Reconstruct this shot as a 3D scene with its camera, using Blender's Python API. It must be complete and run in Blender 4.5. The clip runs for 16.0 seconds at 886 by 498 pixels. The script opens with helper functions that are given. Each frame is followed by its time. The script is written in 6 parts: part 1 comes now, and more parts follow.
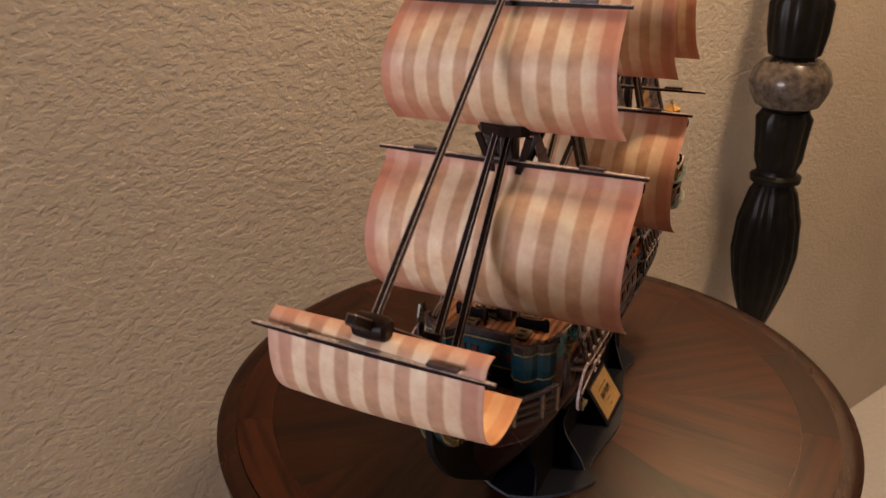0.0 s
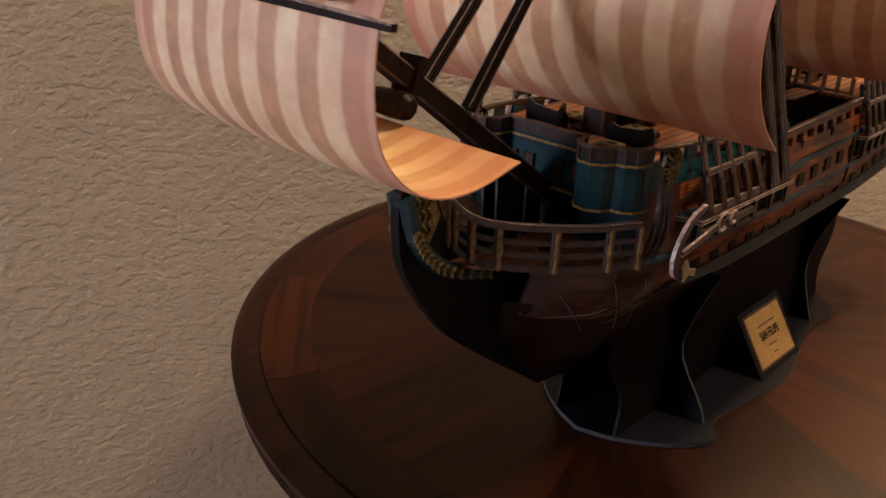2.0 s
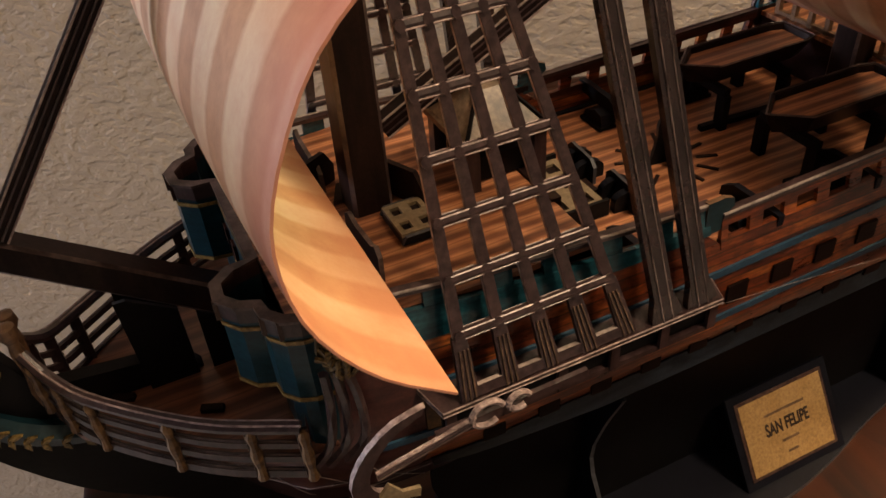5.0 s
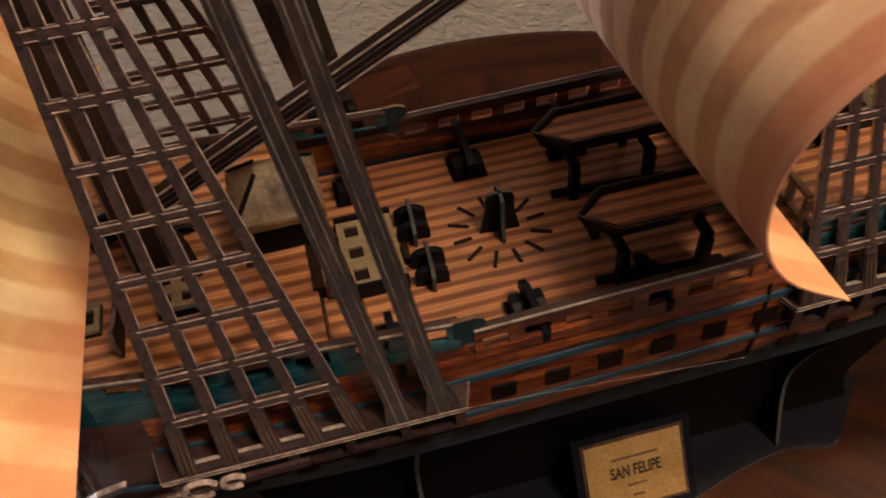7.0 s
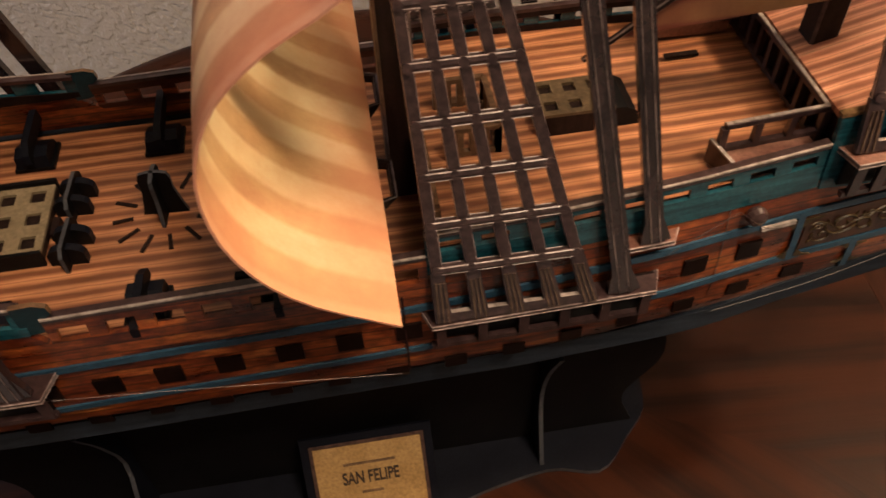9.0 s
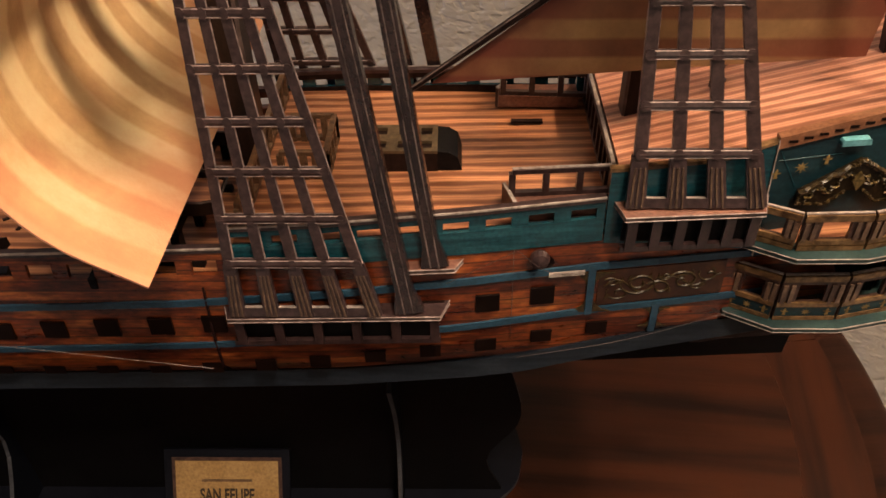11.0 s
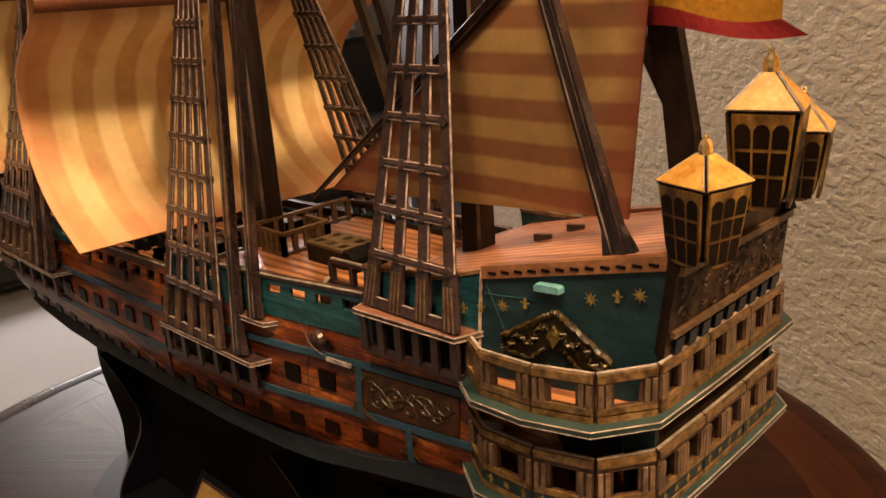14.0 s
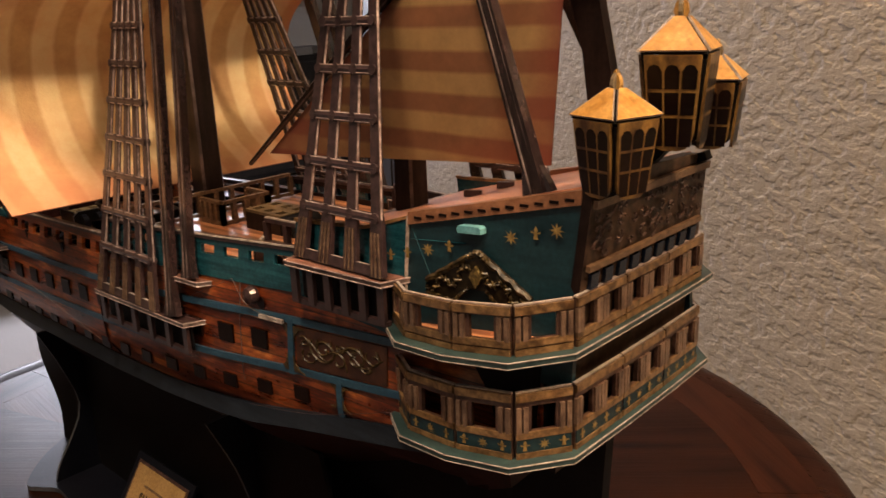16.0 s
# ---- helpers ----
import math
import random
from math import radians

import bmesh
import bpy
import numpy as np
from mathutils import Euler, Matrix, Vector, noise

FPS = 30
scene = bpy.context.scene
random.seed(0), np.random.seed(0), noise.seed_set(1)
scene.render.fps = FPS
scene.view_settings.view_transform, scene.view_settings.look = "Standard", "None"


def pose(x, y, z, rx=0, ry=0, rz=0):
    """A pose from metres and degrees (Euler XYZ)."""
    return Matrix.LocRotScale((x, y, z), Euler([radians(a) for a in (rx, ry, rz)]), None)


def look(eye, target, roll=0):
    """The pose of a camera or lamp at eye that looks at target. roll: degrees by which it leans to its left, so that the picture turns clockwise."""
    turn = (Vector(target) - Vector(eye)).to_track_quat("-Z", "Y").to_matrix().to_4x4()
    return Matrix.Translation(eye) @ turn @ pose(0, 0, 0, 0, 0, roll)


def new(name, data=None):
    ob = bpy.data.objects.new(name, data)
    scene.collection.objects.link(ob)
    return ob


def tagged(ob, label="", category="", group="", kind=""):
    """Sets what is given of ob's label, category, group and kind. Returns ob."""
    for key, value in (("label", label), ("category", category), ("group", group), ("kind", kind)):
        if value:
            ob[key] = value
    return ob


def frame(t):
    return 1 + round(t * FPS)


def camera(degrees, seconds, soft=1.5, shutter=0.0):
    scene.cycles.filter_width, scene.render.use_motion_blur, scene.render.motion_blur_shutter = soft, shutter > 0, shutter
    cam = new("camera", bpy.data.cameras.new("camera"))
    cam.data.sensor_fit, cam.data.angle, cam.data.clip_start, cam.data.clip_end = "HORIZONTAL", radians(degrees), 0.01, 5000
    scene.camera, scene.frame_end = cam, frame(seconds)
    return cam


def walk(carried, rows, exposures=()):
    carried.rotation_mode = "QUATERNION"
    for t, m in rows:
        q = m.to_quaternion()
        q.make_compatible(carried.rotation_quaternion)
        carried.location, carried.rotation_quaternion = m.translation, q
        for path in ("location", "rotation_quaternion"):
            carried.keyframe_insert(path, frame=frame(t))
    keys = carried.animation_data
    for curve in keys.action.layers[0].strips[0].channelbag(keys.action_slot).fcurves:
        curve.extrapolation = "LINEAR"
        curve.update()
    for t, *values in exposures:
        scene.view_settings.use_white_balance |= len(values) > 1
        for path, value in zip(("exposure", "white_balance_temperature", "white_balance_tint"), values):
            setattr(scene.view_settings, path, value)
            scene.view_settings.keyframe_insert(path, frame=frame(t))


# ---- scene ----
# Model galleon on a round table beside a textured wall. Table top is z = 0.
cam = camera(57.4, 16.0, 1.5, 0.35)
PATH = [
    (0, -0.5206, -0.2086, 0.5036, 66.03, 0.96, -63.90),
    (0.5, -0.4847, -0.2599, 0.4518, 66.84, 0.29, -58.82),
    (1, -0.4284, -0.2828, 0.3962, 67.27, -0.64, -53.91),
    (1.5, -0.3764, -0.2442, 0.3361, 67.21, -1.14, -48.96),
    (2, -0.3325, -0.2315, 0.3017, 66.16, -1.67, -44.29),
    (2.5, -0.2690, -0.2542, 0.2942, 64.83, -1.37, -39.89),
    (3, -0.1915, -0.2686, 0.3125, 62.74, -0.81, -35.57),
    (3.2, -0.1586, -0.2719, 0.3191, 61.76, -0.62, -34.03),
    (5.3, -0.0429, -0.1997, 0.3481, 49.59, 3.80, -24.24),
    (5.5, -0.0331, -0.1990, 0.3585, 48.15, 3.59, -23.16),
    (6, 0.0102, -0.2037, 0.3633, 45.19, 3.26, -20.22),
    (6.5, 0.0437, -0.1960, 0.3744, 43.58, 3.10, -17.40),
    (7, 0.0674, -0.2041, 0.3897, 42.66, 3.12, -14.62),
    (7.5, 0.1089, -0.2285, 0.3937, 41.59, 2.77, -12.57),
    (8, 0.1457, -0.2085, 0.3849, 41.17, 3.05, -10.90),
    (8.5, 0.1746, -0.2026, 0.3806, 40.84, 2.46, -10.02),
    (9, 0.2039, -0.2113, 0.3721, 40.96, 1.87, -9.04),
    (9.5, 0.2269, -0.2197, 0.3753, 42.30, 1.39, -7.66),
    (9.7, 0.2383, -0.2194, 0.3748, 43.18, 1.22, -6.99),
    (11.8, 0.3849, -0.2800, 0.3251, 59.46, 0.86, 13.75),
    (12, 0.4191, -0.2723, 0.3117, 62.15, 0.73, 18.18),
    (12.5, 0.4761, -0.2513, 0.2907, 64.01, 1.77, 26.02),
    (13, 0.5009, -0.2336, 0.2863, 66.60, 2.76, 34.27),
    (13.5, 0.5332, -0.2241, 0.2993, 69.46, 3.17, 39.84),
    (14, 0.5579, -0.2134, 0.3054, 71.95, 3.27, 44.46),
    (14.5, 0.5693, -0.2073, 0.3088, 73.45, 2.84, 46.47),
    (15, 0.5646, -0.2105, 0.3141, 74.06, 2.38, 45.63),
    (15.5, 0.5679, -0.2135, 0.2925, 73.61, 2.15, 44.40),
    (16, 0.5728, -0.2142, 0.2841, 73.23, 2.03, 42.08),
]
EXPOSURES = [(0.0, 0.02, 6600, 13), (1.5, -0.04, 6550, 14), (3.2, 0.22, 6350, 12), (5.5, 0.10, 6150, 10), (7.5, 0.07, 5900, 10), (9.5, 0.19, 5850, 9),
             (12.2, 0.22, 5550, 9), (12.8, 0.16, 5500, 7), (13.3, 0.26, 7350, 9), (14.3, 0.15, 7250, 9), (15.2, 0.14, 6250, 10), (16.0, 0.06, 6050, 10)]
walk(cam, [(t, pose(x, y, z, rx, ry, rz)) for t, x, y, z, rx, ry, rz in PATH], EXPOSURES)

# ---- light ----
world = bpy.data.worlds.new("world")
scene.world = world
world.use_nodes = True
world.node_tree.nodes["Background"].inputs["Color"].default_value = (1.0, 0.86, 0.72, 1)
world.node_tree.nodes["Background"].inputs["Strength"].default_value = 0.02


def lamp(name, kind, m, energy, color, **settings):
    data = bpy.data.lights.new(name, kind)
    data.energy, data.color = energy, color
    for key, value in settings.items():
        if key == "radius":
            data.shadow_soft_size = value
        if key == "size":
            data.shape, data.size, data.size_y = "RECTANGLE", value[0], value[1]
    ob = new(name, data)
    ob.matrix_world = m
    return ob


LAMP = Vector((1.165, -0.12, 1.36))
lamp("lamp_bulb", "POINT", pose(LAMP.x, LAMP.y, LAMP.z - 0.085), 62.0, (1.0, 0.70, 0.42), radius=0.05)
lamp("ceiling_light", "POINT", pose(0.66, -0.70, 1.79), 90.0, (1.0, 0.73, 0.46), radius=0.17)
lamp("window_light", "AREA", look((-4.38, 2.0, 0.95), (0.0, 0.9, 0.75)), 118.0, (0.98, 0.92, 1.0), size=(1.5, 1.1))


# ---- materials ----
def node_material(name, rough=0.6, metal=0.0):
    m = bpy.data.materials.new(name)
    m.use_nodes = True
    nt = m.node_tree
    b = nt.nodes["Principled BSDF"]
    b.inputs["Roughness"].default_value = rough
    b.inputs["Metallic"].default_value = metal
    return m, nt, b


def add(nt, kind, **props):
    n = nt.nodes.new(kind)
    for key, value in props.items():
        if key == "operation":
            n.operation = value
        elif key == "blend":
            n.data_type, n.blend_type = "RGBA", value
        elif key == "wave":
            n.wave_type, n.bands_direction = "BANDS", value
        elif key == "profile":
            n.wave_profile = value
        elif key == "feature":
            n.feature = value
    return n


def put(nt, socket, value):
    if hasattr(value, "is_output"):
        nt.links.new(value, socket)
    else:
        socket.default_value = value


def mix(nt, fac, a, b, blend="MIX"):
    n = add(nt, "ShaderNodeMix", blend=blend)
    put(nt, n.inputs[0], fac)
    for s, v in ((n.inputs[6], a), (n.inputs[7], b)):
        put(nt, s, (*v, 1) if isinstance(v, tuple) and len(v) == 3 else v)
    return n.outputs[2]


def coords(nt, scale=(1, 1, 1), space="Object", rot=(0, 0, 0)):
    c = nt.nodes.new("ShaderNodeTexCoord")
    mp = nt.nodes.new("ShaderNodeMapping")
    nt.links.new(c.outputs[space], mp.inputs["Vector"])
    mp.inputs["Scale"].default_value = scale
    mp.inputs["Rotation"].default_value = rot
    return mp.outputs["Vector"]


def noise_tex(nt, vec, scale, detail=4.0, rough=0.6):
    n = nt.nodes.new("ShaderNodeTexNoise")
    nt.links.new(vec, n.inputs["Vector"])
    n.inputs["Scale"].default_value, n.inputs["Detail"].default_value, n.inputs["Roughness"].default_value = scale, detail, rough
    return n.outputs["Fac"]


def ramp(nt, fac, *stops):
    n = nt.nodes.new("ShaderNodeValToRGB")
    el = n.color_ramp.elements
    while len(el) < len(stops):
        el.new(0.5)
    for e, (p, c) in zip(el, stops):
        e.position = p
        e.color = (*c, 1) if isinstance(c, tuple) else (c, c, c, 1)
    nt.links.new(fac, n.inputs["Fac"])
    return n.outputs["Color"]


def math_node(nt, op, a, b=0.0):
    n = add(nt, "ShaderNodeMath", operation=op)
    put(nt, n.inputs[0], a)
    put(nt, n.inputs[1], b)
    return n.outputs[0]


def split(nt, vec):
    n = nt.nodes.new("ShaderNodeSeparateXYZ")
    nt.links.new(vec, n.inputs[0])
    return n.outputs


def bump(nt, b, height, strength, dist=0.001):
    n = nt.nodes.new("ShaderNodeBump")
    n.inputs["Strength"].default_value, n.inputs["Distance"].default_value = strength, dist
    nt.links.new(height, n.inputs["Height"])
    nt.links.new(n.outputs["Normal"], b.inputs["Normal"])


def plain_card(name, base, worn, rough=0.45, grain=(60, 60, 60), amount=0.6, gloss=0.35):
    """Printed card: two tones in a grain that follows the piece, finer specks on top."""
    m, nt, b = node_material(name, rough)
    b.inputs["Specular IOR Level"].default_value = gloss
    v = coords(nt, grain)
    big = noise_tex(nt, v, 1.0, 5)
    fine = noise_tex(nt, coords(nt, (700, 700, 700)), 1.0, 2)
    c = mix(nt, ramp(nt, big, (0.35, 0.0), (0.7, amount)), base, worn)
    c = mix(nt, 0.35, c, ramp(nt, fine, (0.3, 0.25), (0.7, 0.9)), "OVERLAY")
    put(nt, b.inputs["Base Color"], c)
    bump(nt, b, fine, 0.15, 0.0003)
    return m


def striped_sail(name, light, dark, edge, count, across):
    """Printed sail: wavering stripes of cream and brown, redder towards its borders."""
    m, nt, b = node_material(name, 0.55)
    uv = coords(nt, (1, 1, 1), "UV")
    u, w, _ = split(nt, uv)
    waver = noise_tex(nt, coords(nt, (14, 14, 14)), 1.0, 2)
    run = u if across else w
    s = math_node(nt, "ADD", math_node(nt, "MULTIPLY", run, float(count)), math_node(nt, "MULTIPLY", waver, 0.22))
    s = math_node(nt, "ABSOLUTE", math_node(nt, "SUBTRACT", math_node(nt, "FRACT", s), 0.5))
    mask = ramp(nt, s, (0.20, 0.0), (0.29, 1.0))
    c = mix(nt, mask, dark, light)
    blot = noise_tex(nt, coords(nt, (45, 45, 45)), 1.0, 6, 0.7)
    c = mix(nt, 0.68, c, ramp(nt, blot, (0.25, 0.26), (0.75, 0.78)), "OVERLAY")
    rim = math_node(nt, "MULTIPLY", math_node(nt, "SUBTRACT", 1.0, math_node(nt, "ABSOLUTE", math_node(nt, "SUBTRACT", math_node(nt, "MULTIPLY", u, 2.0), 1.0))),
                    math_node(nt, "SUBTRACT", 1.0, math_node(nt, "ABSOLUTE", math_node(nt, "SUBTRACT", math_node(nt, "MULTIPLY", w, 2.0), 1.0))))
    rim = math_node(nt, "ADD", rim, math_node(nt, "MULTIPLY", blot, 0.10))
    c = mix(nt, ramp(nt, rim, (0.05, 0.75), (0.24, 0.0)), c, edge)
    put(nt, b.inputs["Base Color"], c)
    weave = noise_tex(nt, coords(nt, (900, 900, 900)), 1.0, 2)
    bump(nt, b, weave, 0.2, 0.0003)
    return m


def plank_deck(name, light, dark, pitch):
    """Printed deck planks that run fore and aft, light and dark by turns with soft wavering edges, butts and grain."""
    m, nt, b = node_material(name, 0.40)
    x, y, z = split(nt, coords(nt))
    waver = noise_tex(nt, coords(nt, (38, 120, 1)), 1.0, 2)
    row = math_node(nt, "ADD", math_node(nt, "DIVIDE", y, pitch), math_node(nt, "MULTIPLY", waver, 0.8))
    odd = math_node(nt, "ABSOLUTE", math_node(nt, "SUBTRACT", math_node(nt, "FRACT", math_node(nt, "MULTIPLY", row, 0.5)), 0.5))
    tone = noise_tex(nt, coords(nt, (22, 210, 22)), 1.0, 4)
    stain = noise_tex(nt, coords(nt, (28, 28, 28)), 1.0, 3)
    grain = noise_tex(nt, coords(nt, (160, 1500, 160)), 1.0, 3)
    c = mix(nt, ramp(nt, odd, (0.13, 0.0), (0.37, 1.0)), light, dark)
    c = mix(nt, 0.55, c, ramp(nt, tone, (0.25, 0.15), (0.75, 0.9)), "OVERLAY")
    c = mix(nt, 0.30, c, ramp(nt, stain, (0.3, 0.25), (0.7, 0.8)), "OVERLAY")
    c = mix(nt, 0.18, c, ramp(nt, grain, (0.3, 0.2), (0.7, 0.8)), "OVERLAY")
    seam = math_node(nt, "ABSOLUTE", math_node(nt, "SUBTRACT", math_node(nt, "FRACT", math_node(nt, "ADD", math_node(nt, "MULTIPLY", row, 0.5), 0.5)), 0.5))
    c = mix(nt, ramp(nt, seam, (0.44, 0.0), (0.495, 0.5)), c, (0.05, 0.020, 0.011))
    put(nt, b.inputs["Base Color"], c)
    put(nt, b.inputs["Roughness"], ramp(nt, tone, (0.3, 0.28), (0.7, 0.40)))
    return m


def hull_planks(name):
    """Rust-brown printed planking: each plank in a tone of its own, dark seams, gold-brown patches and scuffs."""
    m, nt, b = node_material(name, 0.30)
    x, y, z = split(nt, coords(nt))
    row = math_node(nt, "DIVIDE", z, 0.0042)
    cell = nt.nodes.new("ShaderNodeCombineXYZ")
    put(nt, cell.inputs[0], math_node(nt, "MULTIPLY", x, 26.0))
    put(nt, cell.inputs[1], math_node(nt, "MULTIPLY", math_node(nt, "FLOOR", row), 7.31))
    plank = noise_tex(nt, cell.outputs[0], 1.0, 1, 0.4)
    blot = noise_tex(nt, coords(nt, (55, 55, 160)), 1.0, 6, 0.7)
    streak = noise_tex(nt, coords(nt, (70, 70, 900)), 1.0, 4)
    tone = math_node(nt, "ADD", math_node(nt, "MULTIPLY", plank, 0.5), math_node(nt, "MULTIPLY", blot, 0.5))
    c = ramp(nt, tone, (0.35, (0.013, 0.0026, 0.0014)), (0.46, (0.092, 0.016, 0.004)), (0.56, (0.225, 0.053, 0.010)), (0.69, (0.42, 0.155, 0.033)))
    c = mix(nt, 0.7, c, ramp(nt, streak, (0.3, 0.10), (0.7, 0.88)), "OVERLAY")
    knots = noise_tex(nt, coords(nt, (210, 210, 560)), 1.0, 3)
    c = mix(nt, 0.45, c, ramp(nt, knots, (0.35, 0.12), (0.65, 0.86)), "OVERLAY")
    seam = math_node(nt, "ABSOLUTE", math_node(nt, "SUBTRACT", math_node(nt, "FRACT", row), 0.5))
    c = mix(nt, ramp(nt, seam, (0.41, 0.0), (0.48, 0.85)), c, (0.012, 0.004, 0.003))
    put(nt, b.inputs["Base Color"], c)
    put(nt, b.inputs["Roughness"], ramp(nt, blot, (0.3, 0.24), (0.7, 0.42)))
    return m


def wall_paint(name):
    """Beige knockdown plaster: flattened dabs with sharp lower lips, longer than high, over a fine sand."""
    m, nt, b = node_material(name, 0.7)
    v = coords(nt, (1, 1, 1))
    dab = noise_tex(nt, coords(nt, (76, 76, 108)), 1.0, 2, 0.5)
    small = noise_tex(nt, coords(nt, (150, 150, 250), rot=(0, 0.25, 0)), 1.0, 2, 0.5)
    sand = noise_tex(nt, v, 520, 2, 0.5)
    h = ramp(nt, dab, (0.40, 0.0), (0.47, 0.35), (0.53, 0.85), (0.66, 1.0))
    h = mix(nt, 0.26, h, ramp(nt, small, (0.40, 0.0), (0.60, 1.0)))
    h = mix(nt, 0.07, h, sand)
    tone = noise_tex(nt, v, 3.0, 4)
    put(nt, b.inputs["Base Color"], mix(nt, ramp(nt, tone, (0.3, 0.0), (0.7, 1.0)), (0.41, 0.350, 0.282), (0.465, 0.402, 0.325)))
    bump(nt, b, h, 1.0, 0.0011)
    return m


def table_wood(name, deep, warm, gloss=0.32):
    """Dark cherry veneer with long grain under a worn satin varnish."""
    m, nt, b = node_material(name, gloss)
    info = nt.nodes.new("ShaderNodeObjectInfo")
    v = coords(nt, (6, 75, 6))
    off = nt.nodes.new("ShaderNodeVectorMath")
    off.operation = "ADD"
    nt.links.new(v, off.inputs[0])
    jump = nt.nodes.new("ShaderNodeCombineXYZ")
    for i in range(3):
        nt.links.new(math_node(nt, "MULTIPLY", info.outputs["Random"], 37.0), jump.inputs[i])
    nt.links.new(jump.outputs[0], off.inputs[1])
    grain = noise_tex(nt, off.outputs[0], 1.0, 4, 0.55)
    c = ramp(nt, grain, (0.32, deep), (0.52, warm), (0.72, tuple(1.35 * k for k in warm)))
    lift = nt.nodes.new("ShaderNodeHueSaturation")
    put(nt, lift.inputs["Value"], math_node(nt, "ADD", math_node(nt, "MULTIPLY", info.outputs["Random"], 0.9), 0.55))
    nt.links.new(c, lift.inputs["Color"])
    c = lift.outputs["Color"]
    b.inputs["IOR"].default_value = 1.24
    cloud = noise_tex(nt, coords(nt, (12, 12, 12)), 1.0, 4)
    c = mix(nt, 0.3, c, ramp(nt, cloud, (0.3, 0.3), (0.7, 0.65)), "OVERLAY")
    put(nt, b.inputs["Base Color"], c)
    smear = noise_tex(nt, coords(nt, (25, 60, 25)), 1.0, 5)
    bump(nt, b, noise_tex(nt, coords(nt, (9, 420, 9)), 1.0, 4, 0.6), 0.35, 0.0004)
    put(nt, b.inputs["Roughness"], mix(nt, 0.35, ramp(nt, smear, (0.3, gloss - 0.03), (0.7, gloss + 0.05)), ramp(nt, grain, (0.35, gloss + 0.08), (0.65, gloss - 0.04))))
    return m


SAIL = striped_sail("sail_print", (0.74, 0.54, 0.365), (0.53, 0.305, 0.178), (0.50, 0.165, 0.11), 8.5, True)
# yellower copy for the aft faces, with warm lamplight in the colour
SAIL_LIT = striped_sail("warm_lit_sail_print", (0.80, 0.625, 0.35), (0.61, 0.392, 0.185), (0.55, 0.21, 0.11), 8.5, True)
SPRIT = striped_sail("spritsail_print", (0.74, 0.54, 0.375), (0.50, 0.285, 0.178), (0.46, 0.19, 0.145), 7, True)
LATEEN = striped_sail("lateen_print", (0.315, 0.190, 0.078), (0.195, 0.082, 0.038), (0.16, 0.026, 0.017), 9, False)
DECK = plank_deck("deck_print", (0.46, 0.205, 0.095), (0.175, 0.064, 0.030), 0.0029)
# finer, pinker print, its colour also raised for the light on the poop
POOPDECK = plank_deck("lit_poop_deck_print", (0.60, 0.285, 0.175), (0.27, 0.105, 0.062), 0.0023)
# darker plank copy: the shade over the beakhead is put into the colour
BEAKDECK = plank_deck("shaded_beak_deck_print", (0.20, 0.082, 0.045), (0.088, 0.033, 0.020), 0.0038)
HULL = hull_planks("hull_print")
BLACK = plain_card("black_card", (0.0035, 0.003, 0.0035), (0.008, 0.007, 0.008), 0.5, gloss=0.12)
KEELRED = plain_card("dark_red_card", (0.014, 0.005, 0.005), (0.030, 0.011, 0.010), 0.42, gloss=0.12)
SLATE = plain_card("slate_card", (0.004, 0.0062, 0.0105), (0.014, 0.0185, 0.028), 0.34, (40, 40, 500), 0.9, 0.3)
BLUE = plain_card("blue_wale_print", (0.014, 0.042, 0.078), (0.035, 0.088, 0.140), 0.4, (90, 90, 400))
# pale streaks in the teal paint in the window's sheen along the bulwarks
TEAL = plain_card("teal_print", (0.004, 0.027, 0.040), (0.018, 0.085, 0.112), 0.20, (40, 40, 420), 0.9, 0.5)
# darker copy of the teal, without that painted sheen
FRONTTEAL = plain_card("front_teal_print", (0.003, 0.020, 0.029), (0.010, 0.050, 0.068), 0.28, (40, 40, 260), 0.8)
DEEPTEAL = plain_card("deep_teal_print", (0.005, 0.018, 0.026), (0.011, 0.037, 0.049), 0.35, (40, 40, 260), 0.8)
SPAR = plain_card("spar_print", (0.020, 0.0105, 0.0110), (0.058, 0.033, 0.033), 0.30, (300, 300, 60), 0.9, 0.5)
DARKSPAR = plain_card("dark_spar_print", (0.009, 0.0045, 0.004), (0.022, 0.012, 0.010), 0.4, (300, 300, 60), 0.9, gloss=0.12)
MASTPRINT = plain_card("mast_print", (0.009, 0.0045, 0.0038), (0.028, 0.0150, 0.0120), 0.34, (300, 300, 40), 0.9, 0.25)
ROPEEDGE = plain_card("rope_edge_print", (0.15, 0.108, 0.105), (0.52, 0.41, 0.39), 0.32, (300, 300, 300), 1.0)
ROPE = plain_card("rope_print", (0.018, 0.0094, 0.0108), (0.066, 0.040, 0.041), 0.28, (420, 420, 420), 0.8, 0.6)
EDGE = plain_card("cut_card_edge", (0.20, 0.165, 0.15), (0.46, 0.39, 0.36), 0.4, (260, 260, 260), 1.0)
PALE = plain_card("pale_tan_print", (0.17, 0.128, 0.075), (0.28, 0.22, 0.14), 0.45, (200, 200, 200))
TANWOOD = plain_card("tan_wood_print", (0.085, 0.046, 0.025), (0.185, 0.110, 0.060), 0.40, (120, 400, 400), 0.9)
LANYARD = plain_card("lanyard_print", (0.050, 0.030, 0.022), (0.15, 0.098, 0.066), 0.34, (120, 120, 300), 0.9)
RAILWOOD = plain_card("rail_wood_print", (0.135, 0.058, 0.040), (0.25, 0.128, 0.095), 0.34, (90, 300, 300), 0.8)
GLOSSTAY = plain_card("backstay_print", (0.013, 0.0075, 0.0080), (0.042, 0.025, 0.025), 0.17, (300, 300, 60), 0.9, 0.7)
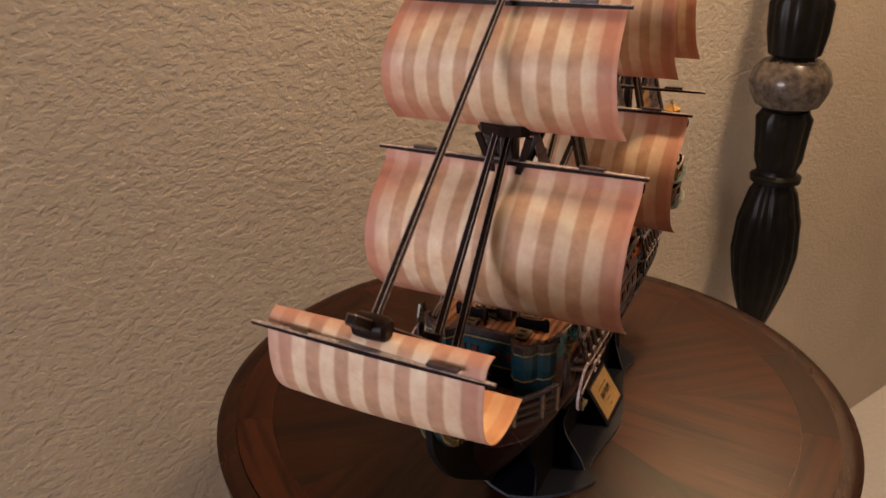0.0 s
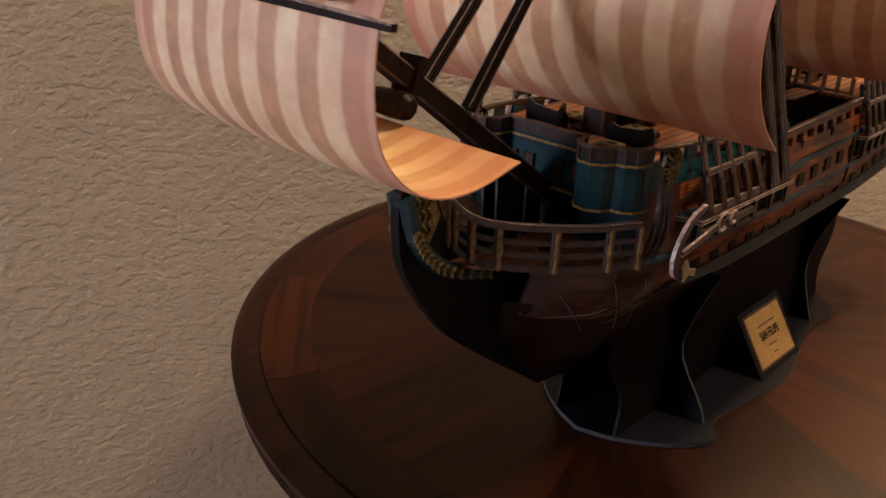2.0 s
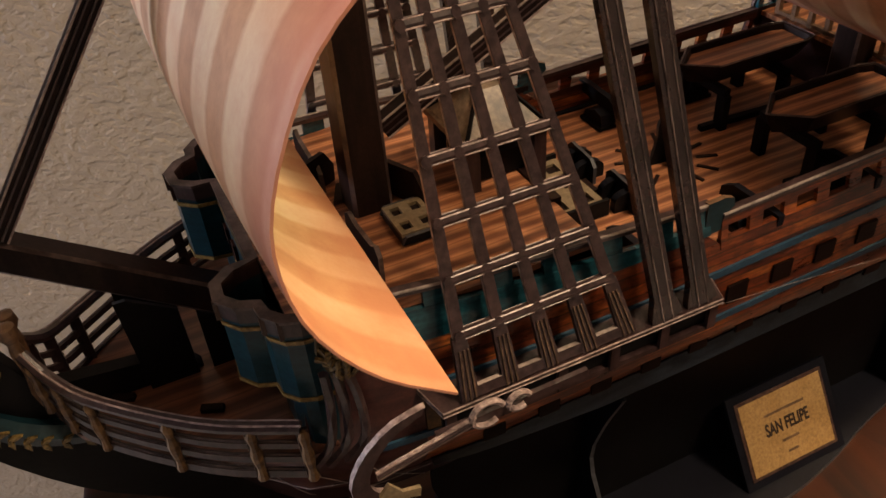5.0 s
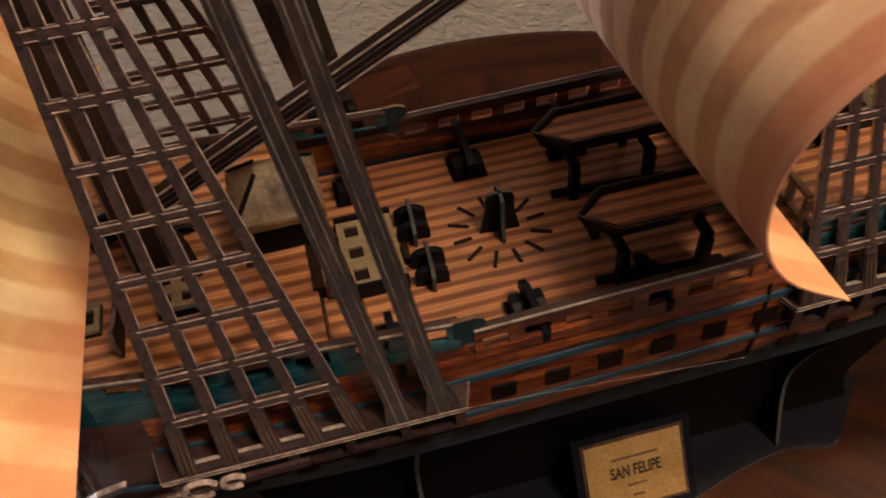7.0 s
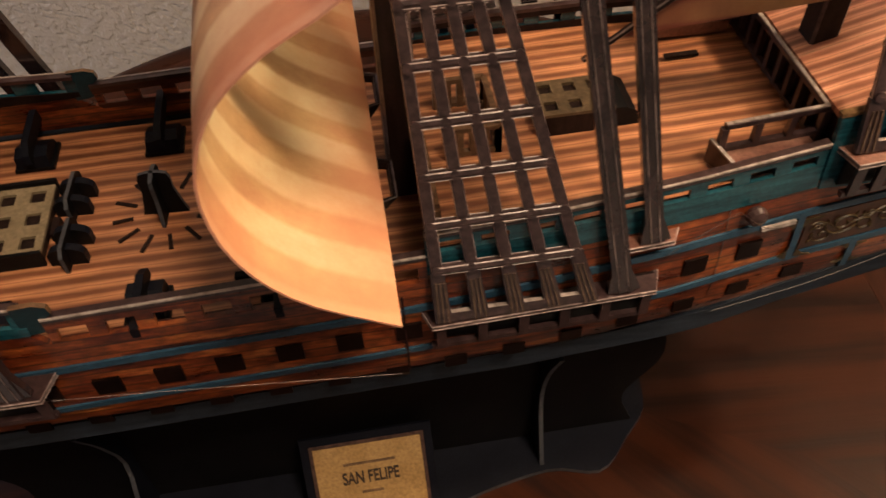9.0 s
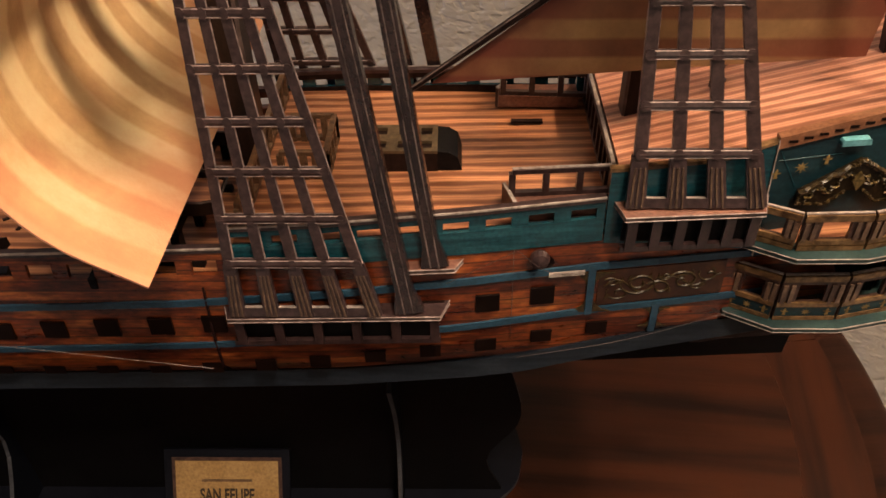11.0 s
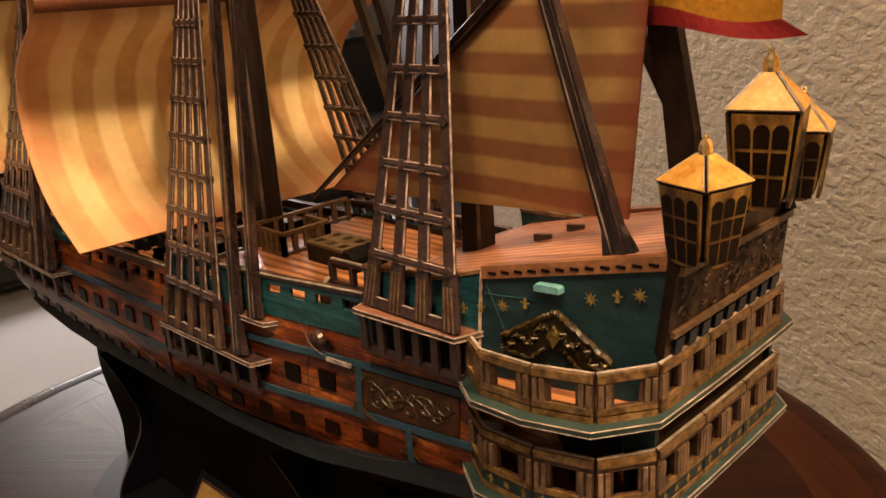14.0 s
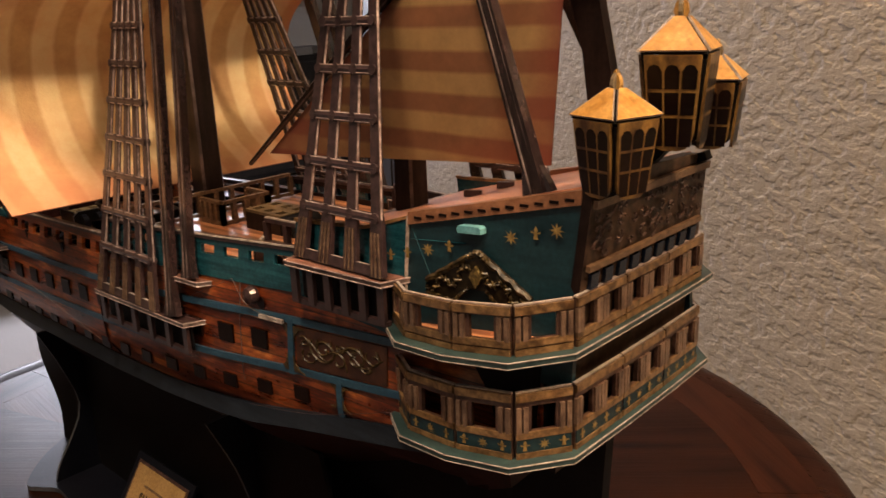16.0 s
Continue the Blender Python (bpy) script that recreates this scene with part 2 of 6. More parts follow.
GOLD = plain_card("gold_print", (0.14, 0.08, 0.02), (0.36, 0.24, 0.08), 0.4, (500, 500, 500), 0.9)
LANTERN = plain_card("lantern_yellow_print", (0.36, 0.17, 0.032), (0.55, 0.32, 0.095), 0.34, (160, 160, 160), 1.0)
LANTERNWALL = plain_card("lantern_wall_print", (0.040, 0.017, 0.006), (0.32, 0.175, 0.042), 0.32, (160, 160, 60), 1.0)
GLASSDARK = plain_card("dark_pane_print", (0.004, 0.0018, 0.0014), (0.014, 0.006, 0.0045), 0.3, gloss=0.12)
GREY = plain_card("dark_grey_card", (0.0042, 0.0046, 0.0082), (0.0080, 0.0088, 0.0145), 0.45, gloss=0.12)
GREYEDGE = plain_card("grey_card_edge", (0.030, 0.031, 0.038), (0.095, 0.098, 0.116), 0.45)
PAPER = plain_card("plaque_print", (0.30, 0.18, 0.065), (0.40, 0.26, 0.11), 0.5, (80, 80, 80))
INK = plain_card("ink", (0.03, 0.018, 0.012), (0.05, 0.03, 0.02), 0.6)
FLAGRED = plain_card("flag_red", (0.145, 0.008, 0.012), (0.235, 0.018, 0.020), 0.4)
FLAGGOLD = plain_card("flag_gold", (0.31, 0.135, 0.014), (0.40, 0.20, 0.03), 0.4)
PALEBLUE = plain_card("pale_blue_print", (0.10, 0.32, 0.38), (0.22, 0.46, 0.52), 0.3)
PILASTER = plain_card("pilaster_print", (0.060, 0.034, 0.024), (0.215, 0.135, 0.090), 0.30, (300, 300, 120), 1.0)
PARAPET = plain_card("parapet_print", (0.030, 0.014, 0.011), (0.092, 0.050, 0.038), 0.36, (300, 300, 300), 0.9)
PARAPET_LIGHT = plain_card("parapet_moulding", (0.055, 0.027, 0.010), (0.255, 0.150, 0.066), 0.28, (280, 280, 280), 1.0)
STERNPANE = plain_card("stern_pane_print", (0.005, 0.009, 0.020), (0.014, 0.024, 0.050), 0.25)
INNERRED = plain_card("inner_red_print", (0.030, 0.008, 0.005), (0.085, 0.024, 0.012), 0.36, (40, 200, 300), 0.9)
BOWRED = plain_card("bow_print", (0.026, 0.0085, 0.008), (0.070, 0.024, 0.020), 0.30, (50, 50, 300), 0.9)
OLDGILT = plain_card("old_gilt", (0.035, 0.022, 0.007), (0.22, 0.15, 0.05), 0.32, (900, 900, 900), 1.0)
VINEGILT = plain_card("vine_gilt", (0.022, 0.013, 0.005), (0.078, 0.050, 0.018), 0.42, (600, 600, 600), 1.0)
BLACKGILT = plain_card("black_gilt", (0.004, 0.003, 0.002), (0.030, 0.019, 0.008), 0.40, (700, 700, 700), 1.0)
WORNEDGE = plain_card("worn_spar_edge", (0.022, 0.014, 0.013), (0.16, 0.115, 0.105), 0.30, (120, 120, 60), 1.0)
DARKGILT = plain_card("dark_gilt", (0.008, 0.006, 0.003), (0.07, 0.045, 0.015), 0.32, (700, 700, 700), 1.0)
PRINTLINE = plain_card("printed_line", (0.020, 0.012, 0.012), (0.24, 0.18, 0.17), 0.32, (110, 110, 75), 1.0)
# red-brown, darkened in colour for the shade behind the yards
HEM_SHADED = plain_card("shaded_sail_hem_print", (0.06, 0.020, 0.012), (0.17, 0.062, 0.034), 0.5, (120, 30, 120), 0.9)
COUCH = plain_card("dark_cloth", (0.020, 0.017, 0.016), (0.035, 0.030, 0.028), 0.9, (20, 20, 20))
WALL = wall_paint("beige_plaster")
WOOD = table_wood("cherry_veneer", (0.0070, 0.0015, 0.0005), (0.0215, 0.0055, 0.0018), 0.345)
WOODRIM = table_wood("cherry_rim", (0.005, 0.0017, 0.0010), (0.013, 0.0042, 0.0021), 0.28)
DARKWOOD = plain_card("dark_cabinet_wood", (0.010, 0.006, 0.004), (0.022, 0.013, 0.009), 0.5, (12, 12, 3), 0.9, 0.2)
POLE = plain_card("black_bronze", (0.003, 0.0025, 0.002), (0.010, 0.008, 0.006), 0.36, (40, 40, 40), 0.9, 0.15)
STONE = plain_card("brown_stone", (0.034, 0.027, 0.022), (0.12, 0.092, 0.070), 0.24, (60, 60, 60), 1.0)
CARPET = plain_card("pale_carpet", (0.37, 0.355, 0.345), (0.45, 0.435, 0.42), 0.95, (70, 70, 70))
OFFWHITE = plain_card("tan_room_paint", (0.26, 0.235, 0.20), (0.31, 0.285, 0.25), 0.8, (5, 5, 5))


# ---- mesh helpers ----
def part(name, bm, material, parent, label=""):
    """Links a bmesh as one mesh object under a thing or a part."""
    me = bpy.data.meshes.new(name)
    bmesh.ops.recalc_face_normals(bm, faces=bm.faces)
    bm.to_mesh(me)
    bm.free()
    for m in material if isinstance(material, (list, tuple)) else [material]:
        me.materials.append(m)
    ob = new(name, me)
    ob.parent = parent
    return tagged(ob, label) if label else ob


def thing(name, label, category, group="", at=(0, 0, 0)):
    ob = new(name)
    ob.location = at
    ob.empty_display_size = 0.02
    return tagged(ob, label, category, group)


def smooth(ob, angle=35):
    for p in ob.data.polygons:
        p.use_smooth = True
    ob.data.set_sharp_from_angle(angle=radians(angle))
    return ob


def box(bm, lo, hi, m=None):
    c = [Vector((x, y, z)) for x in (lo[0], hi[0]) for y in (lo[1], hi[1]) for z in (lo[2], hi[2])]
    v = [bm.verts.new(m @ p if m else p) for p in c]
    for f in ((0, 1, 3, 2), (4, 6, 7, 5), (0, 4, 5, 1), (2, 3, 7, 6), (0, 2, 6, 4), (1, 5, 7, 3)):
        bm.faces.new([v[i] for i in f])


def prism(bm, outline, origin, u, w, depth, mat_side=0):
    """A flat card: outline in the plane of u and w, depth along their normal (centred)."""
    u, w = Vector(u).normalized(), Vector(w).normalized()
    n = u.cross(w) * depth / 2
    o = Vector(origin)
    a = [bm.verts.new(o + u * p + w * q - n) for p, q in outline]
    b = [bm.verts.new(o + u * p + w * q + n) for p, q in outline]
    bm.faces.new(list(reversed(a)))
    bm.faces.new(b)
    for i in range(len(a)):
        f = bm.faces.new((a[i], a[(i + 1) % len(a)], b[(i + 1) % len(a)], b[i]))
        f.material_index = mat_side


def beam(bm, a, b, width, depth, up=(0, 0, 1), taper=1.0, mat_side=0):
    """A straight bar of rectangular section from a to b; width across up, depth along it."""
    a, b = Vector(a), Vector(b)
    d = (b - a).normalized()
    s = d.cross(Vector(up)).normalized()
    t = s.cross(d).normalized()
    rings = []
    for p, k in ((a, 1.0), (b, taper)):
        rings.append([bm.verts.new(p + s * width / 2 * k * i + t * depth / 2 * k * j) for i, j in ((-1, -1), (1, -1), (1, 1), (-1, 1))])
    for i in range(4):
        f = bm.faces.new((rings[0][i], rings[0][(i + 1) % 4], rings[1][(i + 1) % 4], rings[1][i]))
        f.material_index = mat_side if i in (1, 3) else 0
    bm.faces.new(list(reversed(rings[0])))
    bm.faces.new(rings[1])


def lathe(bm, profile, seg=32, at=(0, 0, 0)):
    o = Vector(at)
    rings = [[bm.verts.new(o + Vector((r * math.cos(a), r * math.sin(a), z))) for a in (2 * math.pi * i / seg for i in range(seg))] for r, z in profile]
    for p, q in zip(rings, rings[1:]):
        for i in range(seg):
            bm.faces.new((p[i], p[(i + 1) % seg], q[(i + 1) % seg], q[i]))
    bm.faces.new(list(reversed(rings[0])))
    bm.faces.new(rings[-1])


def tube(bm, points, radius, seg=6):
    pts = [Vector(p) for p in points]
    rings = []
    for i, p in enumerate(pts):
        d = (pts[min(i + 1, len(pts) - 1)] - pts[max(i - 1, 0)]).normalized()
        s = d.cross(Vector((0.13, 0.21, 0.97))).normalized()
        t = d.cross(s)
        rings.append([bm.verts.new(p + (s * math.cos(a) + t * math.sin(a)) * radius) for a in (2 * math.pi * k / seg for k in range(seg))])
    for p, q in zip(rings, rings[1:]):
        for i in range(seg):
            bm.faces.new((p[i], p[(i + 1) % seg], q[(i + 1) % seg], q[i]))
    bm.faces.new(list(reversed(rings[0])))
    bm.faces.new(rings[-1])


def spline(points, n):
    """n points along a smooth curve through the given ones."""
    p = [Vector(q) for q in points]
    p = [2 * p[0] - p[1]] + p + [2 * p[-1] - p[-2]]
    out = []
    spans = len(p) - 3
    for k in range(n):
        s = k / (n - 1) * spans
        i = min(int(s), spans - 1)
        f = s - i
        a, b, c, d = p[i:i + 4]
        out.append(0.5 * (2 * b + (c - a) * f + (2 * a - 5 * b + 4 * c - d) * f * f + (3 * b - a - 3 * c + d) * f ** 3))
    return out


# ---- room ----
def slab(name, lo, hi, material, label, m=None):
    bm = bmesh.new()
    box(bm, lo, hi, m)
    return tagged(part(name, bm, material, None), label, name.split("_")[0], kind="structure")


FLOOR, TOP = -1.0, 1.95
WALL_AT = pose(0.157, 0.519, 0, 0, 0, -27.58)
slab("wall_back", (-0.66, 0.0, FLOOR), (2.75, 0.11, TOP), WALL, "beige wall with knockdown plaster texture behind the table", WALL_AT)
slab("floor", (-4.4, -3.2, FLOOR - 0.06), (2.62, 4.7, FLOOR), CARPET, "pale carpeted floor beyond the table")
slab("ceiling", (-4.4, -3.2, TOP), (2.62, 4.7, TOP + 0.06), OFFWHITE, "plain tan-painted ceiling")
slab("wall_front", (-4.4, -3.3, FLOOR), (2.62, -3.2, TOP), OFFWHITE, "plain tan-painted wall")
slab("wall_side", (2.62, -3.2, FLOOR), (2.72, 4.7, TOP), OFFWHITE, "plain tan-painted wall")
slab("wall_far", (-4.4, 4.7, FLOOR), (2.62, 4.8, TOP), OFFWHITE, "plain tan-painted wall")
WIN = ((0.9, 3.1), (0.33, 1.58))
for name, y0, y1, z0, z1 in (("wall_window_near", -3.2, WIN[0][0], FLOOR, TOP), ("wall_window_beyond", WIN[0][1], 4.7, FLOOR, TOP),
                             ("wall_window_below", WIN[0][0], WIN[0][1], FLOOR, WIN[1][0]), ("wall_window_above", WIN[0][0], WIN[0][1], WIN[1][1], TOP)):
    slab(name, (-4.5, y0, z0), (-4.4, y1, z1), OFFWHITE, "tan-painted wall round the bright window")

glow, nt_, b_ = node_material("bright_daylight", 1.0)
b_.inputs["Base Color"].default_value = (0.8, 0.85, 0.9, 1)
b_.inputs["Emission Color"].default_value = (0.92, 0.96, 1.0, 1)
b_.inputs["Emission Strength"].default_value = 2.2
slab("backdrop", (-5.3, 0.0, -0.4), (-5.25, 4.2, 2.3), glow, "plain bright daylight outside the window")

# ---- table ----
TC, TR = Vector((0.1998, 0.0479, 0)), 0.3365
table = thing("round_table", "round dark cherry side table with inlaid veneer border", "table", at=TC)
bm = bmesh.new()
lathe(bm, [(0.05, -0.030), (TR - 0.030, -0.030), (TR - 0.010, -0.026), (TR - 0.002, -0.019), (TR - 0.004, -0.012), (TR, -0.007), (TR, -0.003), (TR - 0.003, -0.0005), (TR - 0.009, 0.0), (TR - 0.018, -0.0012), (TR - 0.020, -0.0016), (0.05, -0.0016)], 128)
smooth(part("tabletop", bm, WOODRIM, table, "dark moulded cherry rim"), 50)
for i in range(12):
    bm = bmesh.new()
    a0, a1 = 2 * math.pi * i / 12 + 0.12, 2 * math.pi * (i + 1) / 12 + 0.12 - 0.0015
    arc = [a0 + (a1 - a0) * k / 10 for k in range(11)]
    pts = [(math.cos(a) * (TR - 0.0205), math.sin(a) * (TR - 0.0205)) for a in arc] + [(math.cos(a) * 0.2800, math.sin(a) * 0.2800) for a in reversed(arc)]
    mid = (a0 + a1) / 2
    turn = Matrix.Rotation(-mid - math.pi / 2, 2)
    prism(bm, [tuple(turn @ Vector(p)) for p in pts], (0, 0, 0), (1, 0, 0), (0, 1, 0), 0.0016)
    p = part("border_veneer", bm, WOOD, table)
    p.location = (0, 0, -0.0008)
    p.rotation_euler = (0, 0, mid + math.pi / 2)
for i in range(8):
    bm = bmesh.new()
    a0, a1 = 2 * math.pi * i / 8 + 0.3, 2 * math.pi * (i + 1) / 8 + 0.3
    arc = [a0 + (a1 - a0) * k / 12 for k in range(13)]
    pts = [(math.cos(a) * 0.2799, math.sin(a) * 0.2799) for a in arc] + [(0.0, 0.0)]
    mid = (a0 + a1) / 2
    turn = Matrix.Rotation(-mid, 2)
    prism(bm, [tuple(turn @ Vector(p)) for p in pts], (0, 0, 0), (1, 0, 0), (0, 1, 0), 0.0016)
    p = part("centre_veneer", bm, WOOD, table)
    p.location = (0, 0, -0.0008)
    p.rotation_euler = (0, 0, mid)
bm = bmesh.new()
lathe(bm, [(0.16, FLOOR + 0.0), (0.16, FLOOR + 0.03), (0.06, FLOOR + 0.07), (0.045, FLOOR + 0.16), (0.06, FLOOR + 0.28), (0.04, FLOOR + 0.40), (0.055, FLOOR + 0.50), (0.12, -0.05), (0.12, -0.03)], 40)
smooth(part("pedestal", bm, WOODRIM, table))

# ---- far couch ----
couch = thing("couch", "long dark couch under the far bright window", "couch", at=(-3.75, 2.35, FLOOR))
for name, lo, hi in (("base", (-0.30, -1.85, 0.06), (0.32, 1.85, 0.30)), ("backrest", (-0.52, -1.85, 0.06), (-0.30, 1.85, 0.98)), ("armrest", (-0.45, -2.05, 0.04), (0.32, -1.85, 0.62)), ("armrest", (-0.45, 1.85, 0.04), (0.32, 2.05, 0.62)),
                     ("cushion", (-0.28, -1.83, 0.31), (0.30, -0.62, 0.46)), ("cushion", (-0.28, -0.60, 0.31), (0.30, 0.60, 0.46)), ("cushion", (-0.28, 0.62, 0.31), (0.30, 1.83, 0.46))):
    bm = bmesh.new()
    box(bm, lo, hi)
    bmesh.ops.bevel(bm, geom=list(bm.edges), offset=0.045, segments=3, affect="EDGES")
    smooth(part(name, bm, COUCH, couch), 50)
for x in (-0.40, 0.25):
    for y in (-1.95, 1.95):
        bm = bmesh.new()
        lathe(bm, [(0.02, 0.0), (0.028, 0.06)], 12, (x, y, 0))
        part("foot", bm, POLE, couch)

bm = bmesh.new()
box(bm, (-0.07, -0.20, -0.17), (0.07, 0.20, 0.17))
bmesh.ops.bevel(bm, geom=list(bm.edges), offset=0.065, segments=4, affect="EDGES")
pillow = part("pillow", bm, CARPET, None)
pillow.matrix_basis = pose(-4.16, 3.45, FLOOR + 1.14, 0, -8, 0)
tagged(smooth(pillow, 60), "pale cloth pillow resting on the couch back", "pillow")

# ---- dark cabinet past the wall's end ----
cabinet = thing("cabinet", "dark brown wooden cabinet standing past the wall's end", "cabinet")
cabinet.matrix_basis = WALL_AT @ Matrix.Translation((-0.90, 0.215, FLOOR))
bm = bmesh.new()
box(bm, (-0.20, -0.18, 0.0), (0.20, 0.18, 0.06))
part("plinth", bm, DARKWOOD, cabinet)
bm = bmesh.new()
box(bm, (-0.215, -0.19, 0.06), (0.215, 0.19, 1.42))
bmesh.ops.bevel(bm, geom=list(bm.edges), offset=0.006, segments=2, affect="EDGES")
part("body", bm, DARKWOOD, cabinet)
bm = bmesh.new()
box(bm, (-0.222, -0.205, 1.42), (0.222, 0.197, 1.445))
bmesh.ops.bevel(bm, geom=list(bm.edges), offset=0.006, segments=2, affect="EDGES")
part("top", bm, DARKWOOD, cabinet)
for x in (-0.105, 0.105):
    bm = bmesh.new()
    box(bm, (x - 0.101, -0.203, 0.08), (x + 0.101, -0.191, 1.40))
    bmesh.ops.bevel(bm, geom=list(bm.edges), offset=0.003, segments=1, affect="EDGES")
    part("door", bm, DARKWOOD, cabinet)

# ---- floor lamp ----
def flute(bm, count, depth, lo, hi):
    """Cut upright grooves into a turned piece between two heights."""
    for v in bm.verts:
        if lo < v.co.z < hi:
            k = 1 - depth * abs(math.cos(count * math.atan2(v.co.y, v.co.x) / 2)) ** 3
            v.co.x *= k
            v.co.y *= k


lampstand = thing("floor_lamp", "tall black turned floor lamp with a brown stone ball", "lamp", at=(LAMP.x, LAMP.y, -0.60))
bm = bmesh.new()
lathe(bm, [(0.094, FLOOR + 0.60), (0.094, FLOOR + 0.615), (0.07, FLOOR + 0.63), (0.03, FLOOR + 0.66), (0.022, FLOOR + 0.72), (0.022, 0.20), (0.026, 0.23), (0.045, 0.29), (0.058, 0.34), (0.067, 0.40), (0.063, 0.47), (0.048, 0.53), (0.036, 0.55)], 96)
flute(bm, 16, 0.07, 0.25, 0.55)
smooth(part("baluster", bm, POLE, lampstand, "black fluted baluster"))
bm = bmesh.new()
lathe(bm, [(0.036, 0.55), (0.049, 0.556), (0.049, 0.566), (0.040, 0.572), (0.038, 0.58), (0.046, 0.60), (0.050, 0.65), (0.054, 0.685), (0.044, 0.70)], 96)
flute(bm, 9, 0.10, 0.60, 0.69)
smooth(part("lower_collar", bm, POLE, lampstand, "carved dark bronze collar"))
bm = bmesh.new()
lathe(bm, [(0.036, 0.70), (0.060, 0.712), (0.071, 0.735), (0.0755, 0.755), (0.069, 0.778), (0.055, 0.795), (0.036, 0.80)], 40)
smooth(part("ball", bm, STONE, lampstand, "brown polished stone ball"))
bm = bmesh.new()
lathe(bm, [(0.036, 0.80), (0.048, 0.808), (0.056, 0.85), (0.058, 0.90), (0.046, 0.925), (0.05, 0.94), (0.036, 0.96), (0.032, 1.05), (0.038, 1.20), (0.030, 1.36), (0.014, 1.42), (0.014, LAMP.z + 0.60 + 0.11)], 96)
flute(bm, 9, 0.12, 0.81, 0.92)
smooth(part("upper_collar", bm, POLE, lampstand, "carved dark bronze collar"))

m_, nt_, b_ = node_material("lit_shade", 0.9)
b_.inputs["Base Color"].default_value = (0.8, 0.66, 0.48, 1)
put(nt_, b_.inputs["Emission Color"], (1.0, 0.62, 0.32, 1))
b_.inputs["Emission Strength"].default_value = 48.0
bm = bmesh.new()
zs = LAMP.z + 0.60
rings = [[bm.verts.new((r * math.cos(a), r * math.sin(a), zs + z)) for a in (2 * math.pi * i / 40 for i in range(40))] for r, z in ((0.092, -0.12), (0.070, 0.16), (0.067, 0.16), (0.089, -0.12))]
for p, q in zip(rings, rings[1:] + rings[:1]):
    for i in range(40):
        bm.faces.new((p[i], p[(i + 1) % 40], q[(i + 1) % 40], q[i]))
smooth(part("shade", bm, m_, lampstand, "glowing warm cloth lampshade"), 50)
bm = bmesh.new()
for k in range(3):
    a = 2 * math.pi * k / 3
    tube(bm, [(0, 0, zs + 0.10), (0.072 * math.cos(a), 0.072 * math.sin(a), zs + 0.12)], 0.003)
part("spider", bm, POLE, lampstand)

# ---- display stand ----
stand = thing("display_stand", "dark grey card display stand with scalloped base", "stand", at=(0.165, 0, 0))
half = spline([(0.020, 0, 0), (0.028, 0.022, 0), (0.045, 0.046, 0), (0.069, 0.065, 0), (0.080, 0.061, 0), (0.092, 0.0545, 0), (0.118, 0.057, 0), (0.145, 0.0615, 0), (0.174, 0.0630, 0), (0.206, 0.057, 0), (0.240, 0.0475, 0), (0.272, 0.0425, 0), (0.296, 0.0470, 0), (0.314, 0.0310, 0), (0.326, 0.018, 0), (0.330, 0, 0)], 60)
outline = [(p.x - 0.165, -p.y) for p in half] + [(p.x - 0.165, p.y) for p in reversed(half[1:-1])]
bm = bmesh.new()
prism(bm, outline, (0, 0, 0.0017), (1, 0, 0), (0, 1, 0), 0.003, 1)
part("base_plate", bm, [GREY, GREYEDGE], stand)


def rib_outline(foot, waist, top, zt):
    p = spline([(foot, 0.003, 0), (foot - 0.004, 0.014, 0), (waist, 0.045, 0), (waist + 0.006, 0.075, 0), (top, zt, 0)], 14)
    return [(q.x, q.y) for q in p] + [(-q.x, q.y) for q in reversed(p)]


for x, foot, waist, top, zt in ((0.082, 0.052, 0.030, 0.047, 0.103), (0.268, 0.040, 0.028, 0.047, 0.106)):
    bm = bmesh.new()
    prism(bm, rib_outline(foot, waist, top, zt), (x - 0.165, 0, 0), (0, 1, 0), (0, 0, 1), 0.002, 1)
    part("cross_rib", bm, [GREY, GREYEDGE], stand)
# black, not the stand's grey: the shade between the ribs is in the colour
for y in (-0.022, 0.022):
    bm = bmesh.new()
    p = spline([(0.028, 0.003, 0), (0.030, 0.030, 0), (0.012, 0.062, 0), (0.015, 0.098, 0)], 14)
    q = spline([(0.318, 0.098, 0), (0.325, 0.060, 0), (0.310, 0.030, 0), (0.318, 0.003, 0)], 14)
    prism(bm, [(a.x - 0.165, a.y) for a in p + q], (0, y, 0), (1, 0, 0), (0, 0, 1), 0.002, 1)
    part("long_rib", bm, BLACK, stand)
SLANT = Matrix.LocRotScale((0.186 - 0.165, -0.0405, 0.0225), Euler((radians(57), 0, 0)), None)
bm = bmesh.new()
box(bm, (-0.030, -0.0235, -0.001), (0.030, 0.0235, 0.001), SLANT)
plaque = part("plaque", bm, GREY, stand, "small tan nameplate in a dark frame")
bm = bmesh.new()
box(bm, (-0.0245, -0.018, 0.001), (0.0245, 0.018, 0.0016), SLANT)
part("panel", bm, PAPER, plaque, "mottled tan printed panel")
bm = bmesh.new()
box(bm, (-0.0262, -0.0197, 0.0008), (0.0262, 0.0197, 0.0013), SLANT)
part("brown_border", bm, PARAPET, plaque)


